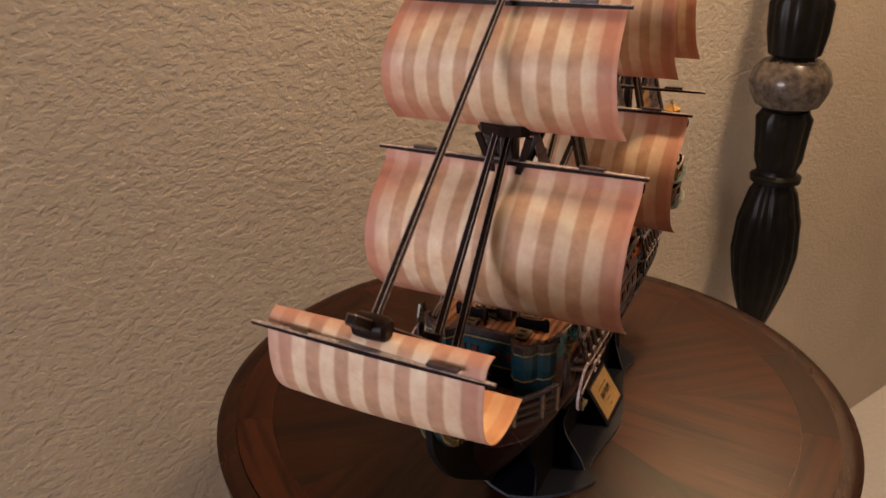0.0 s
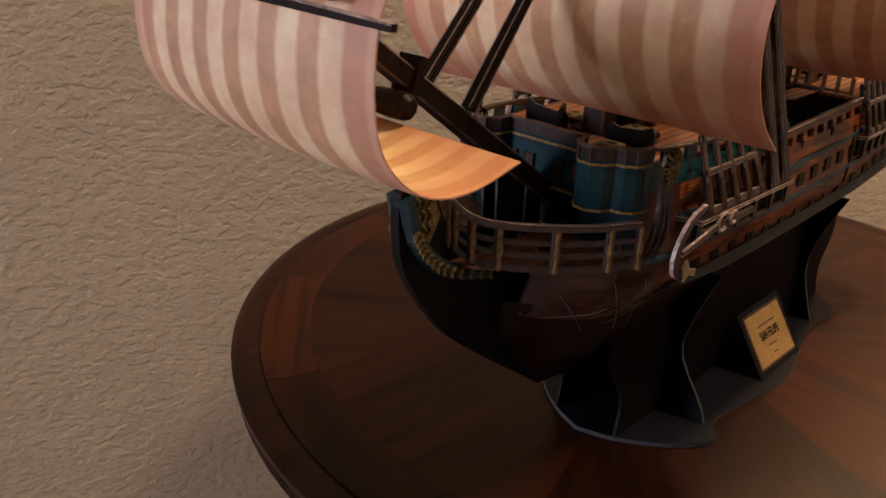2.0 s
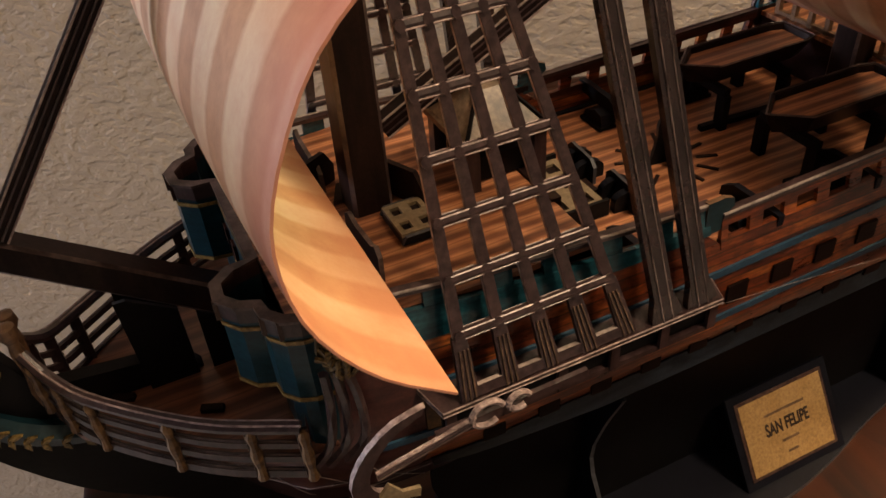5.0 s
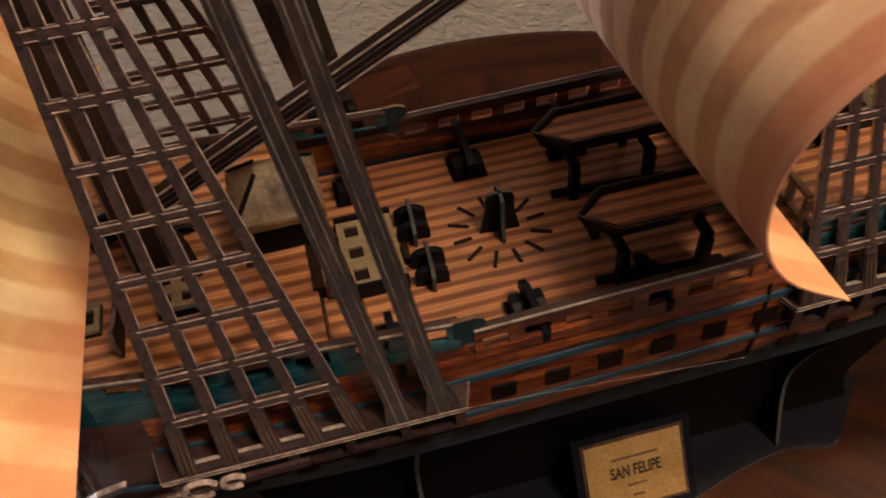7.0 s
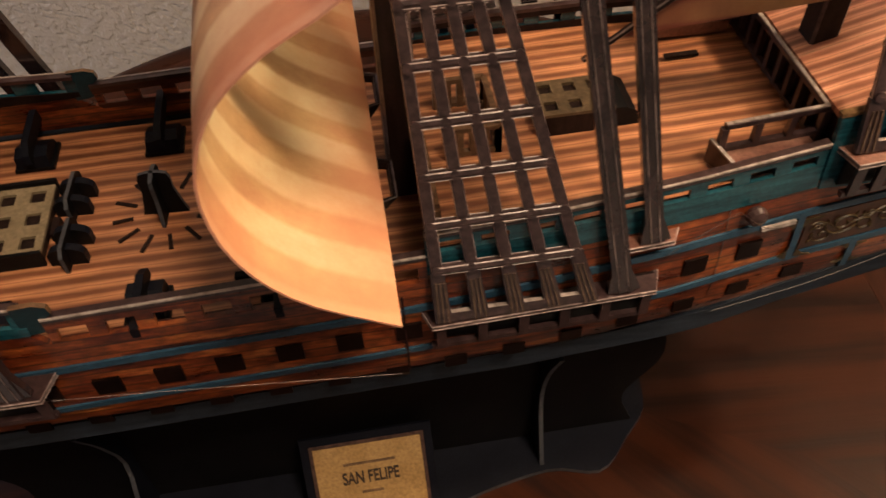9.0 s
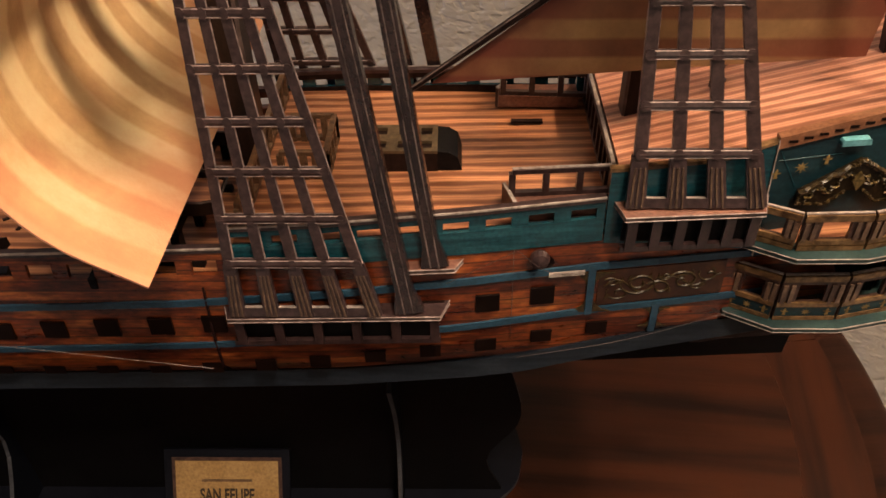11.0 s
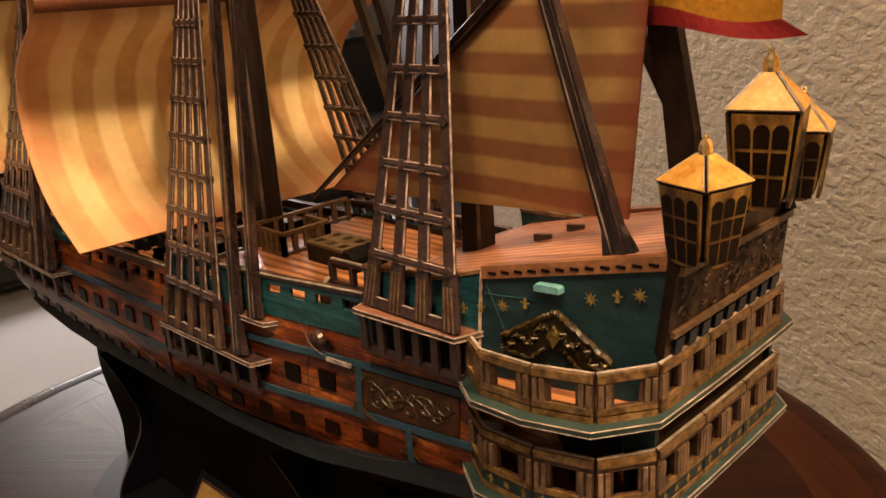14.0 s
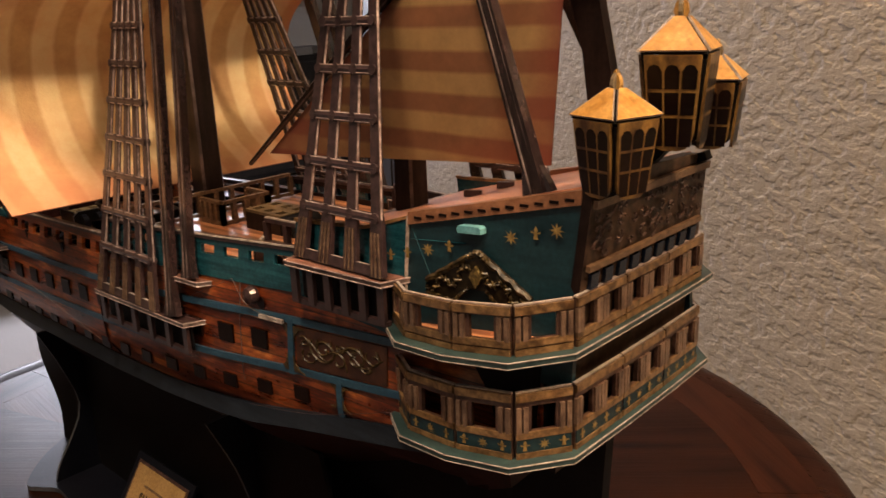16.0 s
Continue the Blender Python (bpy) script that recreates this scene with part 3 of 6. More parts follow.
def lettering(words, size, m, parent, material):
    cu = bpy.data.curves.new("lettering", "FONT")
    cu.body, cu.size, cu.align_x, cu.align_y, cu.extrude, cu.offset = words, size, "CENTER", "CENTER", 0.0001, 0.00022
    tmp = bpy.data.objects.new("tmp", cu)
    scene.collection.objects.link(tmp)
    me = bpy.data.meshes.new_from_object(tmp)
    bpy.data.objects.remove(tmp)
    me.materials.clear()
    me.materials.append(material)
    ob = new("lettering", me)
    ob.matrix_basis = m
    ob.parent = parent
    return ob


lettering("SAN FELIPE", 0.0086, SLANT @ pose(0, 0.001, 0.0018) @ Matrix.Diagonal((0.62, 1, 1, 1)), plaque, INK)
for y, w in ((0.0085, 0.024), (-0.0065, 0.010), (-0.0125, 0.006)):
    bm = bmesh.new()
    box(bm, (-w / 2, y - 0.0006, 0.0016), (w / 2, y + 0.0006, 0.0019), SLANT)
    part("fine_print", bm, TANWOOD, plaque)

# ---- model ship: hull ----
ship = thing("model_ship", "striped-sail model galleon of printed card on a dark stand", "model ship")
HX = (-0.062, -0.05, -0.036, -0.015, 0.02, 0.10, 0.20, 0.25, 0.30, 0.345, 0.40, 0.46)
HY = (0.010, 0.032, 0.048, 0.056, 0.059, 0.0595, 0.059, 0.0585, 0.055, 0.0495, 0.0455, 0.039)
KX, KZ = (-0.062, -0.04, -0.02, 0.01, 0.31, 0.37, 0.42, 0.46), (0.100, 0.068, 0.058, 0.054, 0.080, 0.105, 0.132, 0.150)


def side(x, z):
    """Half breadth of the hull."""
    hb = float(np.interp(x, HX, HY))
    kz = float(np.interp(x, KX, KZ))
    if z >= 0.135:
        return hb * float(np.interp(z, (0.135, 0.15, 0.17, 0.19, 0.21, 0.24), (0.985, 1.0, 0.98, 0.93, 0.89, 0.81)))
    t = max(0.0, (z - kz) / max(0.135 - kz, 1e-4))
    return hb * 0.985 * t ** 0.75


def zone(x, xs, zs):
    return float(np.interp(x, xs, zs))


def strake(bm, x0, x1, lo, hi, sign, proud=0.0, thick=0.0015, n=24, rows=2, flare=None):
    """A curved strip of planking between two heights (functions of x), lying on the hull's side."""
    grid = []
    for i in range(n + 1):
        x = x0 + (x1 - x0) * i / n
        line = []
        for j in range(rows + 1):
            z = lo(x) + (hi(x) - lo(x)) * j / rows
            y = side(x, z) + proud if flare is None else side(x, hi(x)) + proud + flare * (1 - j / rows)
            line.append((bm.verts.new((x, sign * y, z)), bm.verts.new((x, sign * (y - thick), z))))
        grid.append(line)
    for i in range(n):
        for j in range(rows):
            for k in (0, 1):
                bm.faces.new([grid[a][b][k] for a, b in ((i, j), (i + 1, j), (i + 1, j + 1), (i, j + 1))])
        for j in (0, rows):
            bm.faces.new((grid[i][j][0], grid[i + 1][j][0], grid[i + 1][j][1], grid[i][j][1]))
    for i in (0, n):
        for j in range(rows):
            bm.faces.new((grid[i][j][0], grid[i][j + 1][0], grid[i][j + 1][1], grid[i][j][1]))


def level(z):
    return lambda x: z


GX, GZ = (-0.06, 0.10, 0.20, 0.265, 0.313, 0.38, 0.46), (0.124, 0.1235, 0.124, 0.128, 0.134, 0.146, 0.160)
BX, B2 = (-0.06, 0.09, 0.20, 0.24, 0.30, 0.37, 0.46), (0.146, 0.1435, 0.147, 0.149, 0.153, 0.158, 0.166)
B1 = (0.165, 0.164, 0.167, 0.170, 0.1735, 0.177, 0.182)


def top_of_side(x):
    return zone(x, (-0.06, -0.034, -0.032, 0.100, 0.104, 0.216, 0.222, 0.345, 0.40, 0.46), (0.149, 0.149, 0.181, 0.181, 0.174, 0.174, 0.184, 0.188, 0.190, 0.192))


for sign, which in ((-1, "port_side"), (1, "starboard_side")):
    bm = bmesh.new()
    strake(bm, 0.0, 0.448, lambda x: zone(x, GX, GZ) - 0.002, top_of_side, sign, 0.0, 0.002, 110, 8)
    hull = smooth(part(which, bm, HULL, ship, "rust-brown printed planking with gunports"), 50)
    bm = bmesh.new()
    strake(bm, -0.058, -0.0002, lambda x: zone(x, GX, GZ) - 0.012, top_of_side, sign, 0.0, 0.002, 24, 8)
    smooth(part("bow_planking", bm, BOWRED, hull, "dark red-brown planking of the bow"), 50)
    # pale fold lines where the card of the bow is bent
    for pts in (((-0.050, 0.128), (-0.034, 0.104)), ((-0.036, 0.138), (-0.010, 0.098)), ((-0.018, 0.136), (0.006, 0.090)), ((-0.052, 0.112), (-0.020, 0.121)), ((-0.024, 0.106), (0.004, 0.114))):
        (xa, za), (xb, zb) = pts
        line = [(xa + (xb - xa) * k / 8, za + (zb - za) * k / 8) for k in range(9)]
        bm = bmesh.new()
        tube(bm, [(x, sign * (side(x, z) + 0.0004), z) for x, z in line], 0.00014, 4)
        part("card_fold", bm, EDGE, hull)
    bm = bmesh.new()
    strake(bm, 0.002, 0.43, lambda x: zone(x, GX, GZ) - 0.0068 * min(1.0, 0.08 + (x - 0.002) / 0.07), lambda x: zone(x, GX, GZ), sign, 0.0008, 0.0015, 60, 3, 0.0022)
    part("waterline_strake", bm, SLATE, hull, "worn slate-grey strake")
    for bz in (B1, B2):
        bm = bmesh.new()
        strake(bm, -0.02 if bz is B2 else 0.0, 0.405, lambda x: zone(x, BX, bz) - 0.0013, lambda x: zone(x, BX, bz) + 0.0013, sign, 0.0009, 0.0015, 60, 1)
        part("wale", bm, BLUE, hull, "blue-grey painted wale")
    # gunports: a dark well with a thin frame round it
    ports = [(0.022 + 0.0203 * i, zone(0.022 + 0.0203 * i, (0.0, 0.1, 0.2, 0.26, 0.30, 0.37), (0.134, 0.1315, 0.1335, 0.139, 0.142, 0.150)), 0.0080) for i in range(17)]
    ports += [(0.017 + 0.0193 * i, zone(0.017 + 0.0193 * i, (0.0, 0.115, 0.2, 0.29, 0.335), (0.152, 0.1535, 0.157, 0.162, 0.1655)), 0.0088) for i in range(17)]
    for px_, pz, size in ports:
        bm = bmesh.new()
        h = size * 0.48
        y = sign * (side(px_, pz) + 0.0003)
        slope = (side(px_ + 0.005, pz) - side(px_ - 0.005, pz)) / 0.01 * sign
        m = Matrix.Translation((px_, y, pz)) @ Matrix.Rotation(math.atan(slope), 4, "Z")
        box(bm, (-h, -0.0006, -h * (0.72 if size < 0.0085 else 0.9)), (h, 0.0004, h * (0.72 if size < 0.0085 else 0.9)), m)
        part("gunport", bm, GLASSDARK, hull)

bm = bmesh.new()
rings = []
for i in range(61):
    x = -0.062 + 0.50 * i / 60
    kz, zt = zone(x, KX, KZ), zone(x, GX, GZ) - 0.004
    zt = max(zt, kz + 0.002)
    row = [Vector((x, s * side(x, kz + (zt - kz) * (1 - j / 7)), kz + (zt - kz) * (1 - j / 7))) for s in (-1,) for j in range(8)]
    row += [Vector((x, -p.y, p.z)) for p in reversed(row[:-1])]
    rings.append([bm.verts.new(p) for p in row])
for p, q in zip(rings, rings[1:]):
    for j in range(len(p) - 1):
        bm.faces.new((p[j], q[j], q[j + 1], p[j + 1]))
bm.faces.new(rings[0])
bm.faces.new(rings[-1])
smooth(part("lower_hull", bm, KEELRED, ship, "dark red-black underwater hull"), 50)

# keel, cutwater and rudder: thin cards on the centreline
bm = bmesh.new()
front = spline([(-0.110, 0.190, 0), (-0.127, 0.191, 0), (-0.129, 0.170, 0), (-0.124, 0.150, 0), (-0.102, 0.117, 0), (-0.076, 0.094, 0), (-0.050, 0.074, 0), (-0.027, 0.056, 0)], 26)
prism(bm, [(p.x, p.y) for p in front] + [(0.01, 0.050), (0.31, 0.0745), (0.445, 0.083), (0.449, 0.150), (0.30, 0.112), (-0.02, 0.10), (-0.06, 0.160), (-0.100, 0.165)], (0, 0, 0), (1, 0, 0), (0, 0, 1), 0.005)
keel = part("keel_plate", bm, BLACK, ship, "thin black keel and cutwater")
for z in (0.1065, 0.0955):
    bm = bmesh.new()
    beam(bm, (0.420, 0, z), (0.447, 0, z + 0.001), 0.0064, 0.0012)
    part("rudder_strap", bm, GREYEDGE, keel)
bm = bmesh.new()
for s in (-1, 1):
    tube(bm, spline([(-0.126, s * 0.003, 0.188), (-0.120, s * 0.004, 0.166), (-0.104, s * 0.005, 0.150), (-0.078, s * 0.006, 0.142)], 12), 0.0042)
part("cheek", bm, DEEPTEAL, keel, "dark blue cheek rail with gold stars")
for s in (-1, 1):
    wreath = spline([(-0.1235, s * 0.0078, 0.172), (-0.1170, s * 0.0085, 0.1605), (-0.1040, s * 0.0096, 0.1500), (-0.0800, s * 0.0108, 0.1425)], 13)
    for i, p in enumerate(wreath):
        d = (wreath[min(i + 1, 12)] - wreath[max(i - 1, 0)]).normalized()
        for lean in (-1, 1):
            bm = bmesh.new()
            a = math.atan2(d.z, d.x) + lean * 0.75
            prism(bm, [(-0.0022, 0), (-0.0004, 0.0009), (0.0022, 0), (-0.0004, -0.0009)], p + Vector((-d.z, 0, d.x)) * 0.0013 * lean, (math.cos(a), 0, math.sin(a)), (-math.sin(a), 0, math.cos(a)), 0.0012)
            part("wreath_leaf", bm, OLDGILT, keel)
for s in (-1, 1):
    bm = bmesh.new()
    prism(bm, [(-0.124, 0.190), (-0.112, 0.188), (-0.107, 0.176), (-0.113, 0.165), (-0.120, 0.160), (-0.125, 0.172)], (0, s * 0.0034, 0), (1, 0, 0), (0, 0, 1), 0.0016)
    plate = part("figurehead_scroll", bm, OLDGILT, keel, "gilt carved scroll")
    for k in range(9):
        x, z = -0.1215 + 0.0036 * (k % 3), 0.1855 - 0.0065 * (k // 3)
        bm = bmesh.new()
        tube(bm, [(x - 0.0012, s * 0.0044, z + 0.0022), (x + 0.0010, s * 0.0052, z), (x + 0.0002, s * 0.0044, z - 0.0030)], 0.0010, 5)
        part("feather", bm, OLDGILT, plate)


# ---- decks ----
def deck(name, x0, x1, z0, z1, inset, label, material=DECK, thick=0.002, n=24):
    bm = bmesh.new()
    rows = []
    for i in range(n + 1):
        x = x0 + (x1 - x0) * i / n
        z = z0 + (z1 - z0) * i / n
        y = max(side(x, z) - inset, 0.004)
        rows.append([bm.verts.new(p) for p in ((x, -y, z), (x, y, z), (x, y, z - thick), (x, -y, z - thick))])
    for p, q in zip(rows, rows[1:]):
        for j in range(4):
            bm.faces.new((p[j], q[j], q[(j + 1) % 4], p[(j + 1) % 4]))
    bm.faces.new(rows[0])
    bm.faces.new(rows[-1])
    return part(name, bm, material, ship, label)


deck("forecastle_deck", -0.030, 0.060, 0.1915, 0.1915, 0.0015, "printed plank forecastle deck")
deck("waist_deck", 0.050, 0.222, 0.1655, 0.1655, 0.0015, "printed plank main deck")
deck("quarterdeck", 0.220, 0.352, 0.188, 0.191, 0.0015, "printed plank quarterdeck")
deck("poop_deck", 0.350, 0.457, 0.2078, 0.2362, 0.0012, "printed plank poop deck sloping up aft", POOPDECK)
# slate strips added where the deck's edge has only a dark, shaded gap
for sign in (-1, 1):
    bm = bmesh.new()
    strip = []
    for k in range(17):
        x = 0.062 + 0.158 * k / 16
        y = side(x, 0.1655)
        strip.append([bm.verts.new((x, sign * (y - dy), z)) for dy, z in ((0.0016, 0.1656), (0.0016, 0.1664), (0.0044, 0.1664), (0.0044, 0.1656))])
    for p, q in zip(strip, strip[1:]):
        for k in range(4):
            bm.faces.new((p[k], p[(k + 1) % 4], q[(k + 1) % 4], q[k]))
    bm.faces.new(strip[0])
    bm.faces.new(strip[-1])
    part("waterway", bm, SLATE, ship, "slate strip standing in for the dark gap along the deck's edge")
for name, x, z0, z1 in (("forecastle_bulkhead", 0.0598, 0.166, 0.190), ("quarterdeck_bulkhead", 0.2215, 0.166, 0.187), ("poop_bulkhead", 0.3515, 0.19, 0.206)):
    bm = bmesh.new()
    y = side(x, z1) - 0.002
    box(bm, (x - 0.0008, -y, z0), (x + 0.0008, y, z1))
    part(name, bm, KEELRED, ship)


# ---- bulwarks ----
def bulwark(x0, x1, base, opening, cap, posts, sign, low_mat, cap_mat, name, band=0.0, gap=0.55, lining=None):
    """Closed planking, a row of slots with posts between them, a band over the slots and a thin cap rail."""
    bm = bmesh.new()
    strake(bm, x0, x1, base, opening, sign, 0.0004, 0.0016, 16, 2)
    b = part(name, bm, low_mat, ship)
    pitch = (x1 - x0) / posts
    under = lambda x: cap(x) - band
    for i in range(posts + 1):
        x = max(x0, x0 + pitch * i - pitch * (1 - gap) / 2)
        bm = bmesh.new()
        strake(bm, x, min(x1, x0 + pitch * i + pitch * (1 - gap) / 2), opening, under, sign, 0.0002, 0.0016, 1, 1)
        part("post", bm, low_mat, b)
    if band:
        bm = bmesh.new()
        strake(bm, x0, x1, under, cap, sign, 0.0004, 0.0016, 16, 1)
        part("band", bm, low_mat, b)
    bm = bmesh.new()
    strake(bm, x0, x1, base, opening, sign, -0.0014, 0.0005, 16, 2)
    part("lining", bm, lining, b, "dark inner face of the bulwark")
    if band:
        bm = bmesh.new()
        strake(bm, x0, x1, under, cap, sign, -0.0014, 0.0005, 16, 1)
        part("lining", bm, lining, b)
    bm = bmesh.new()
    strake(bm, x0, x1, cap, lambda x: cap(x) + 0.0016, sign, 0.0010, 0.0030, 16, 1)
    part("cap_rail", bm, cap_mat, b, "thin wooden cap rail")
    bm = bmesh.new()
    strake(bm, x0, x1, lambda x: cap(x) + 0.0013, lambda x: cap(x) + 0.0019, sign, 0.0013, 0.0006, 16, 1)
    part("cut_edge", bm, EDGE, b, "pale cut edge of the cap rail")
    return b


poop_sides = {}
for sign in (-1, 1):
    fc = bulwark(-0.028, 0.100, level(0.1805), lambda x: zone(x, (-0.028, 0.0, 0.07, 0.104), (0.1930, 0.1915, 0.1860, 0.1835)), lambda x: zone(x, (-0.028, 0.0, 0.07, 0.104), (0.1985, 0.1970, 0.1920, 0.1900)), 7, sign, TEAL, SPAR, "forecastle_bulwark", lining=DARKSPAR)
    bm = bmesh.new()
    curl = [(0.098, 0.1800), (0.104, 0.1805), (0.1065, 0.1835), (0.1055, 0.1862), (0.1085, 0.1885), (0.1080, 0.1915), (0.1045, 0.1928), (0.098, 0.1925)]
    prism(bm, curl, (0, sign * (side(0.10, 0.187) - 0.0002), 0), (1, 0, 0), (0, 0, 1), 0.0018, 1)
    part("scroll_end", bm, [DEEPTEAL, TANWOOD], fc, "rounded scroll end of the rail")
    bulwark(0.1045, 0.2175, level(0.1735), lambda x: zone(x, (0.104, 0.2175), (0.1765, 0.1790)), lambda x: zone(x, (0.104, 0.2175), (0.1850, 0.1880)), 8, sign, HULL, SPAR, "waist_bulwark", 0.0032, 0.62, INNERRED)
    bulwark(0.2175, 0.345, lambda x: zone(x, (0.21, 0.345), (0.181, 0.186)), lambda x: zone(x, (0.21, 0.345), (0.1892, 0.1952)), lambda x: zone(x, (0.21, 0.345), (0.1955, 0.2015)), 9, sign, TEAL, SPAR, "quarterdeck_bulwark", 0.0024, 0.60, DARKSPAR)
    bm = bmesh.new()
    strake(bm, 0.3455, 0.398, lambda x: zone(x, (0.34, 0.40), (0.186, 0.180)), lambda x: zone(x, (0.342, 0.35, 0.38, 0.40), (0.2125, 0.2125, 0.2145, 0.221)), sign, 0.0008, 0.0018, 14, 3)
    step = part("poop_step_side", bm, TEAL, ship)
    bm = bmesh.new()
    strake(bm, 0.3450, 0.398, lambda x: zone(x, (0.342, 0.35, 0.38, 0.40), (0.2125, 0.2125, 0.2145, 0.221)), lambda x: zone(x, (0.342, 0.35, 0.38, 0.40), (0.2137, 0.2137, 0.2157, 0.222)), sign, 0.0012, 0.0024, 14, 1)
    part("cap_rail", bm, PARAPET_LIGHT, step)
    bm = bmesh.new()
    strake(bm, 0.398, 0.4575, level(0.178), lambda x: zone(x, (0.398, 0.4575), (0.2195, 0.2325)), sign, 0.0002, 0.0018, 16, 4)
    panel = poop_sides[sign] = part("poop_side", bm, DEEPTEAL, ship, "deep teal panel with gold stars")
    bm = bmesh.new()
    strake(bm, 0.398, 0.4575, lambda x: zone(x, (0.398, 0.4575), (0.2185, 0.2315)), lambda x: zone(x, (0.398, 0.4575), (0.2225, 0.2355)), sign, 0.0014, 0.0035, 16, 1)
    part("cap_rail", bm, plain_card("poop_rim_print", (0.16, 0.066, 0.032), (0.28, 0.135, 0.072), 0.36, (90, 300, 300), 0.8), panel)
    for i in range(12):
        x = 0.401 + 0.0047 * i
        z = zone(x, (0.398, 0.4575), (0.2205, 0.2335))
        bm = bmesh.new()
        strake(bm, x, x + 0.0028, lambda q: z - 0.00042, lambda q: z + 0.00042, sign, 0.0017, 0.0006, 1, 1)
        part("slot", bm, GLASSDARK, panel)


# ---- stern ----
def star(bm, m, r):
    """A small flat gilt star with eight points."""
    v = [bm.verts.new(m @ Vector((math.cos(a) * k, 0, math.sin(a) * k))) for i in range(16) for a, k in ((math.pi * i / 8, r if i % 2 == 0 else r * 0.35),)]
    bm.faces.new(v)


def fleur(bm, m, r):
    """A small flat gilt lily: an upright blade with a crossbar."""
    v = [bm.verts.new(m @ Vector((x * r, 0, z * r))) for x, z in ((0, 1.1), (0.3, 0.5), (0.2, 0.2), (0.75, 0.35), (0.75, 0.05), (0.2, 0), (0.35, -0.8), (-0.35, -0.8), (-0.2, 0), (-0.75, 0.05), (-0.75, 0.35), (-0.2, 0.2), (-0.3, 0.5))]
    bm.faces.new(v)


for sign in (-1, 1):
    for i, x in enumerate((0.3920, 0.3990, 0.4070, 0.4150, 0.4365, 0.4445, 0.4510)):
        z = 0.2080 + 0.0160 * (x - 0.392) / 0.06
        y = side(x, z) + 0.0018
        m = Matrix.Translation((x, sign * y, z)) @ Matrix.Rotation(sign * -0.10, 4, "Z")
        bm = bmesh.new()
        (star if i in (2, 4, 6) else fleur)(bm, m, 0.0025 if i in (2, 4, 6) else 0.0021)
        part("gold_star", bm, GOLD, poop_sides[sign])
    # carved badge over the quarter gallery, two wings that meet in a peak
    bm = bmesh.new()
    wing = [(-0.0185, 0.1990), (-0.0185, 0.2030), (-0.004, 0.2120), (0.0, 0.2145), (0.004, 0.2120), (0.0175, 0.2030), (0.0175, 0.1990), (0.0085, 0.1978), (0.0032, 0.2028), (0.0, 0.2026), (-0.0032, 0.2028), (-0.0090, 0.1978)]
    prism(bm, [(p, q) for p, q in wing], (0.4265, sign * (side(0.4265, 0.205) + 0.0016), 0), (1, sign * -0.11, 0), (0, 0, 1), 0.0022)
    badge = part("carved_badge", bm, BLACKGILT, ship, "dark gilt carved badge")
    face = lambda p, q, o=0.0030: (0.4265 + p, sign * (side(0.4265, 0.205) + o - 0.11 * p), q)
    for run, r in ((wing[1:6], 0.0010), ([wing[0]] + wing[:2], 0.0006), (wing[5:9], 0.0006), (wing[10:] + wing[:1], 0.0006)):
        # twisted cord along the edge
        path = [Vector(p).lerp(Vector(q), k / 9) for p, q in zip(run, run[1:]) for k in range(9)] + [Vector(run[-1])]
        bm = bmesh.new()
        tube(bm, [face(p.x, p.y + 0.00022 * math.sin(2.4 * k), 0.0028 + 0.0004 * math.sin(1.9 * k)) for k, p in enumerate(path)], r, 5)
        part("rope_border", bm, DARKGILT, badge)
    for k in range(44):
        # leaves and berries crowded between the rope borders
        s = -1 if k % 2 else 1
        t = (k // 2) / 22
        p = s * (0.0025 + 0.0145 * t)
        q = 0.2085 - 0.0082 * t + 0.0020 * math.sin(2.9 * k)
        a, r = 2.1 * k, 0.0011 + 0.0005 * math.sin(1.3 * k)
        bm = bmesh.new()
        tube(bm, [face(p - r * math.cos(a), q - r * math.sin(a), 0.0028), face(p + 0.4 * r * math.sin(a), q, 0.0036), face(p + r * math.cos(a), q + r * math.sin(a), 0.0028)], 0.00045, 5)
        part("carved_leaf", bm, OLDGILT if k % 3 == 0 else DARKGILT, badge)
    bm = bmesh.new()
    prism(bm, [(0, 0.2105), (0.0022, 0.2070), (0, 0.2035), (-0.0022, 0.2070)], (0.4265, sign * (side(0.4265, 0.205) + 0.0034), 0), (1, sign * -0.11, 0), (0, 0, 1), 0.0012)
    part("lozenge", bm, OLDGILT, badge)
    bm = bmesh.new()
    prism(bm, [(-0.0045, 0.0), (0.0045, 0.0), (0.0045, 0.0016), (0.0038, 0.0022), (-0.0040, 0.0022), (-0.0046, 0.0014)], (0.4228, sign * (side(0.422, 0.22) + 0.0016), 0.2193), (1, 0, 0.08), (-0.08, 0, 1), 0.0028)
    part("pale_tab", bm, PALEBLUE, ship, "pale blue card tab")

# transom, leaning aft as it rises
bm = bmesh.new()
outline = [(-0.0375, 0.150), (0.0375, 0.150), (0.0390, 0.190), (0.0345, 0.2365), (0.022, 0.2385), (0.0, 0.2395), (-0.022, 0.2385), (-0.0345, 0.2365)]
prism(bm, outline, (0.4340, 0, 0.0), (0, 1, 0), (0.11, 0, 1), 0.003, 1)
transom = part("transom", bm, [plain_card("transom_print", (0.016, 0.0095, 0.0065), (0.066, 0.036, 0.020), 0.42, (300, 300, 300), 1.0, 0.2), DARKSPAR], ship, "dark brown carved transom")
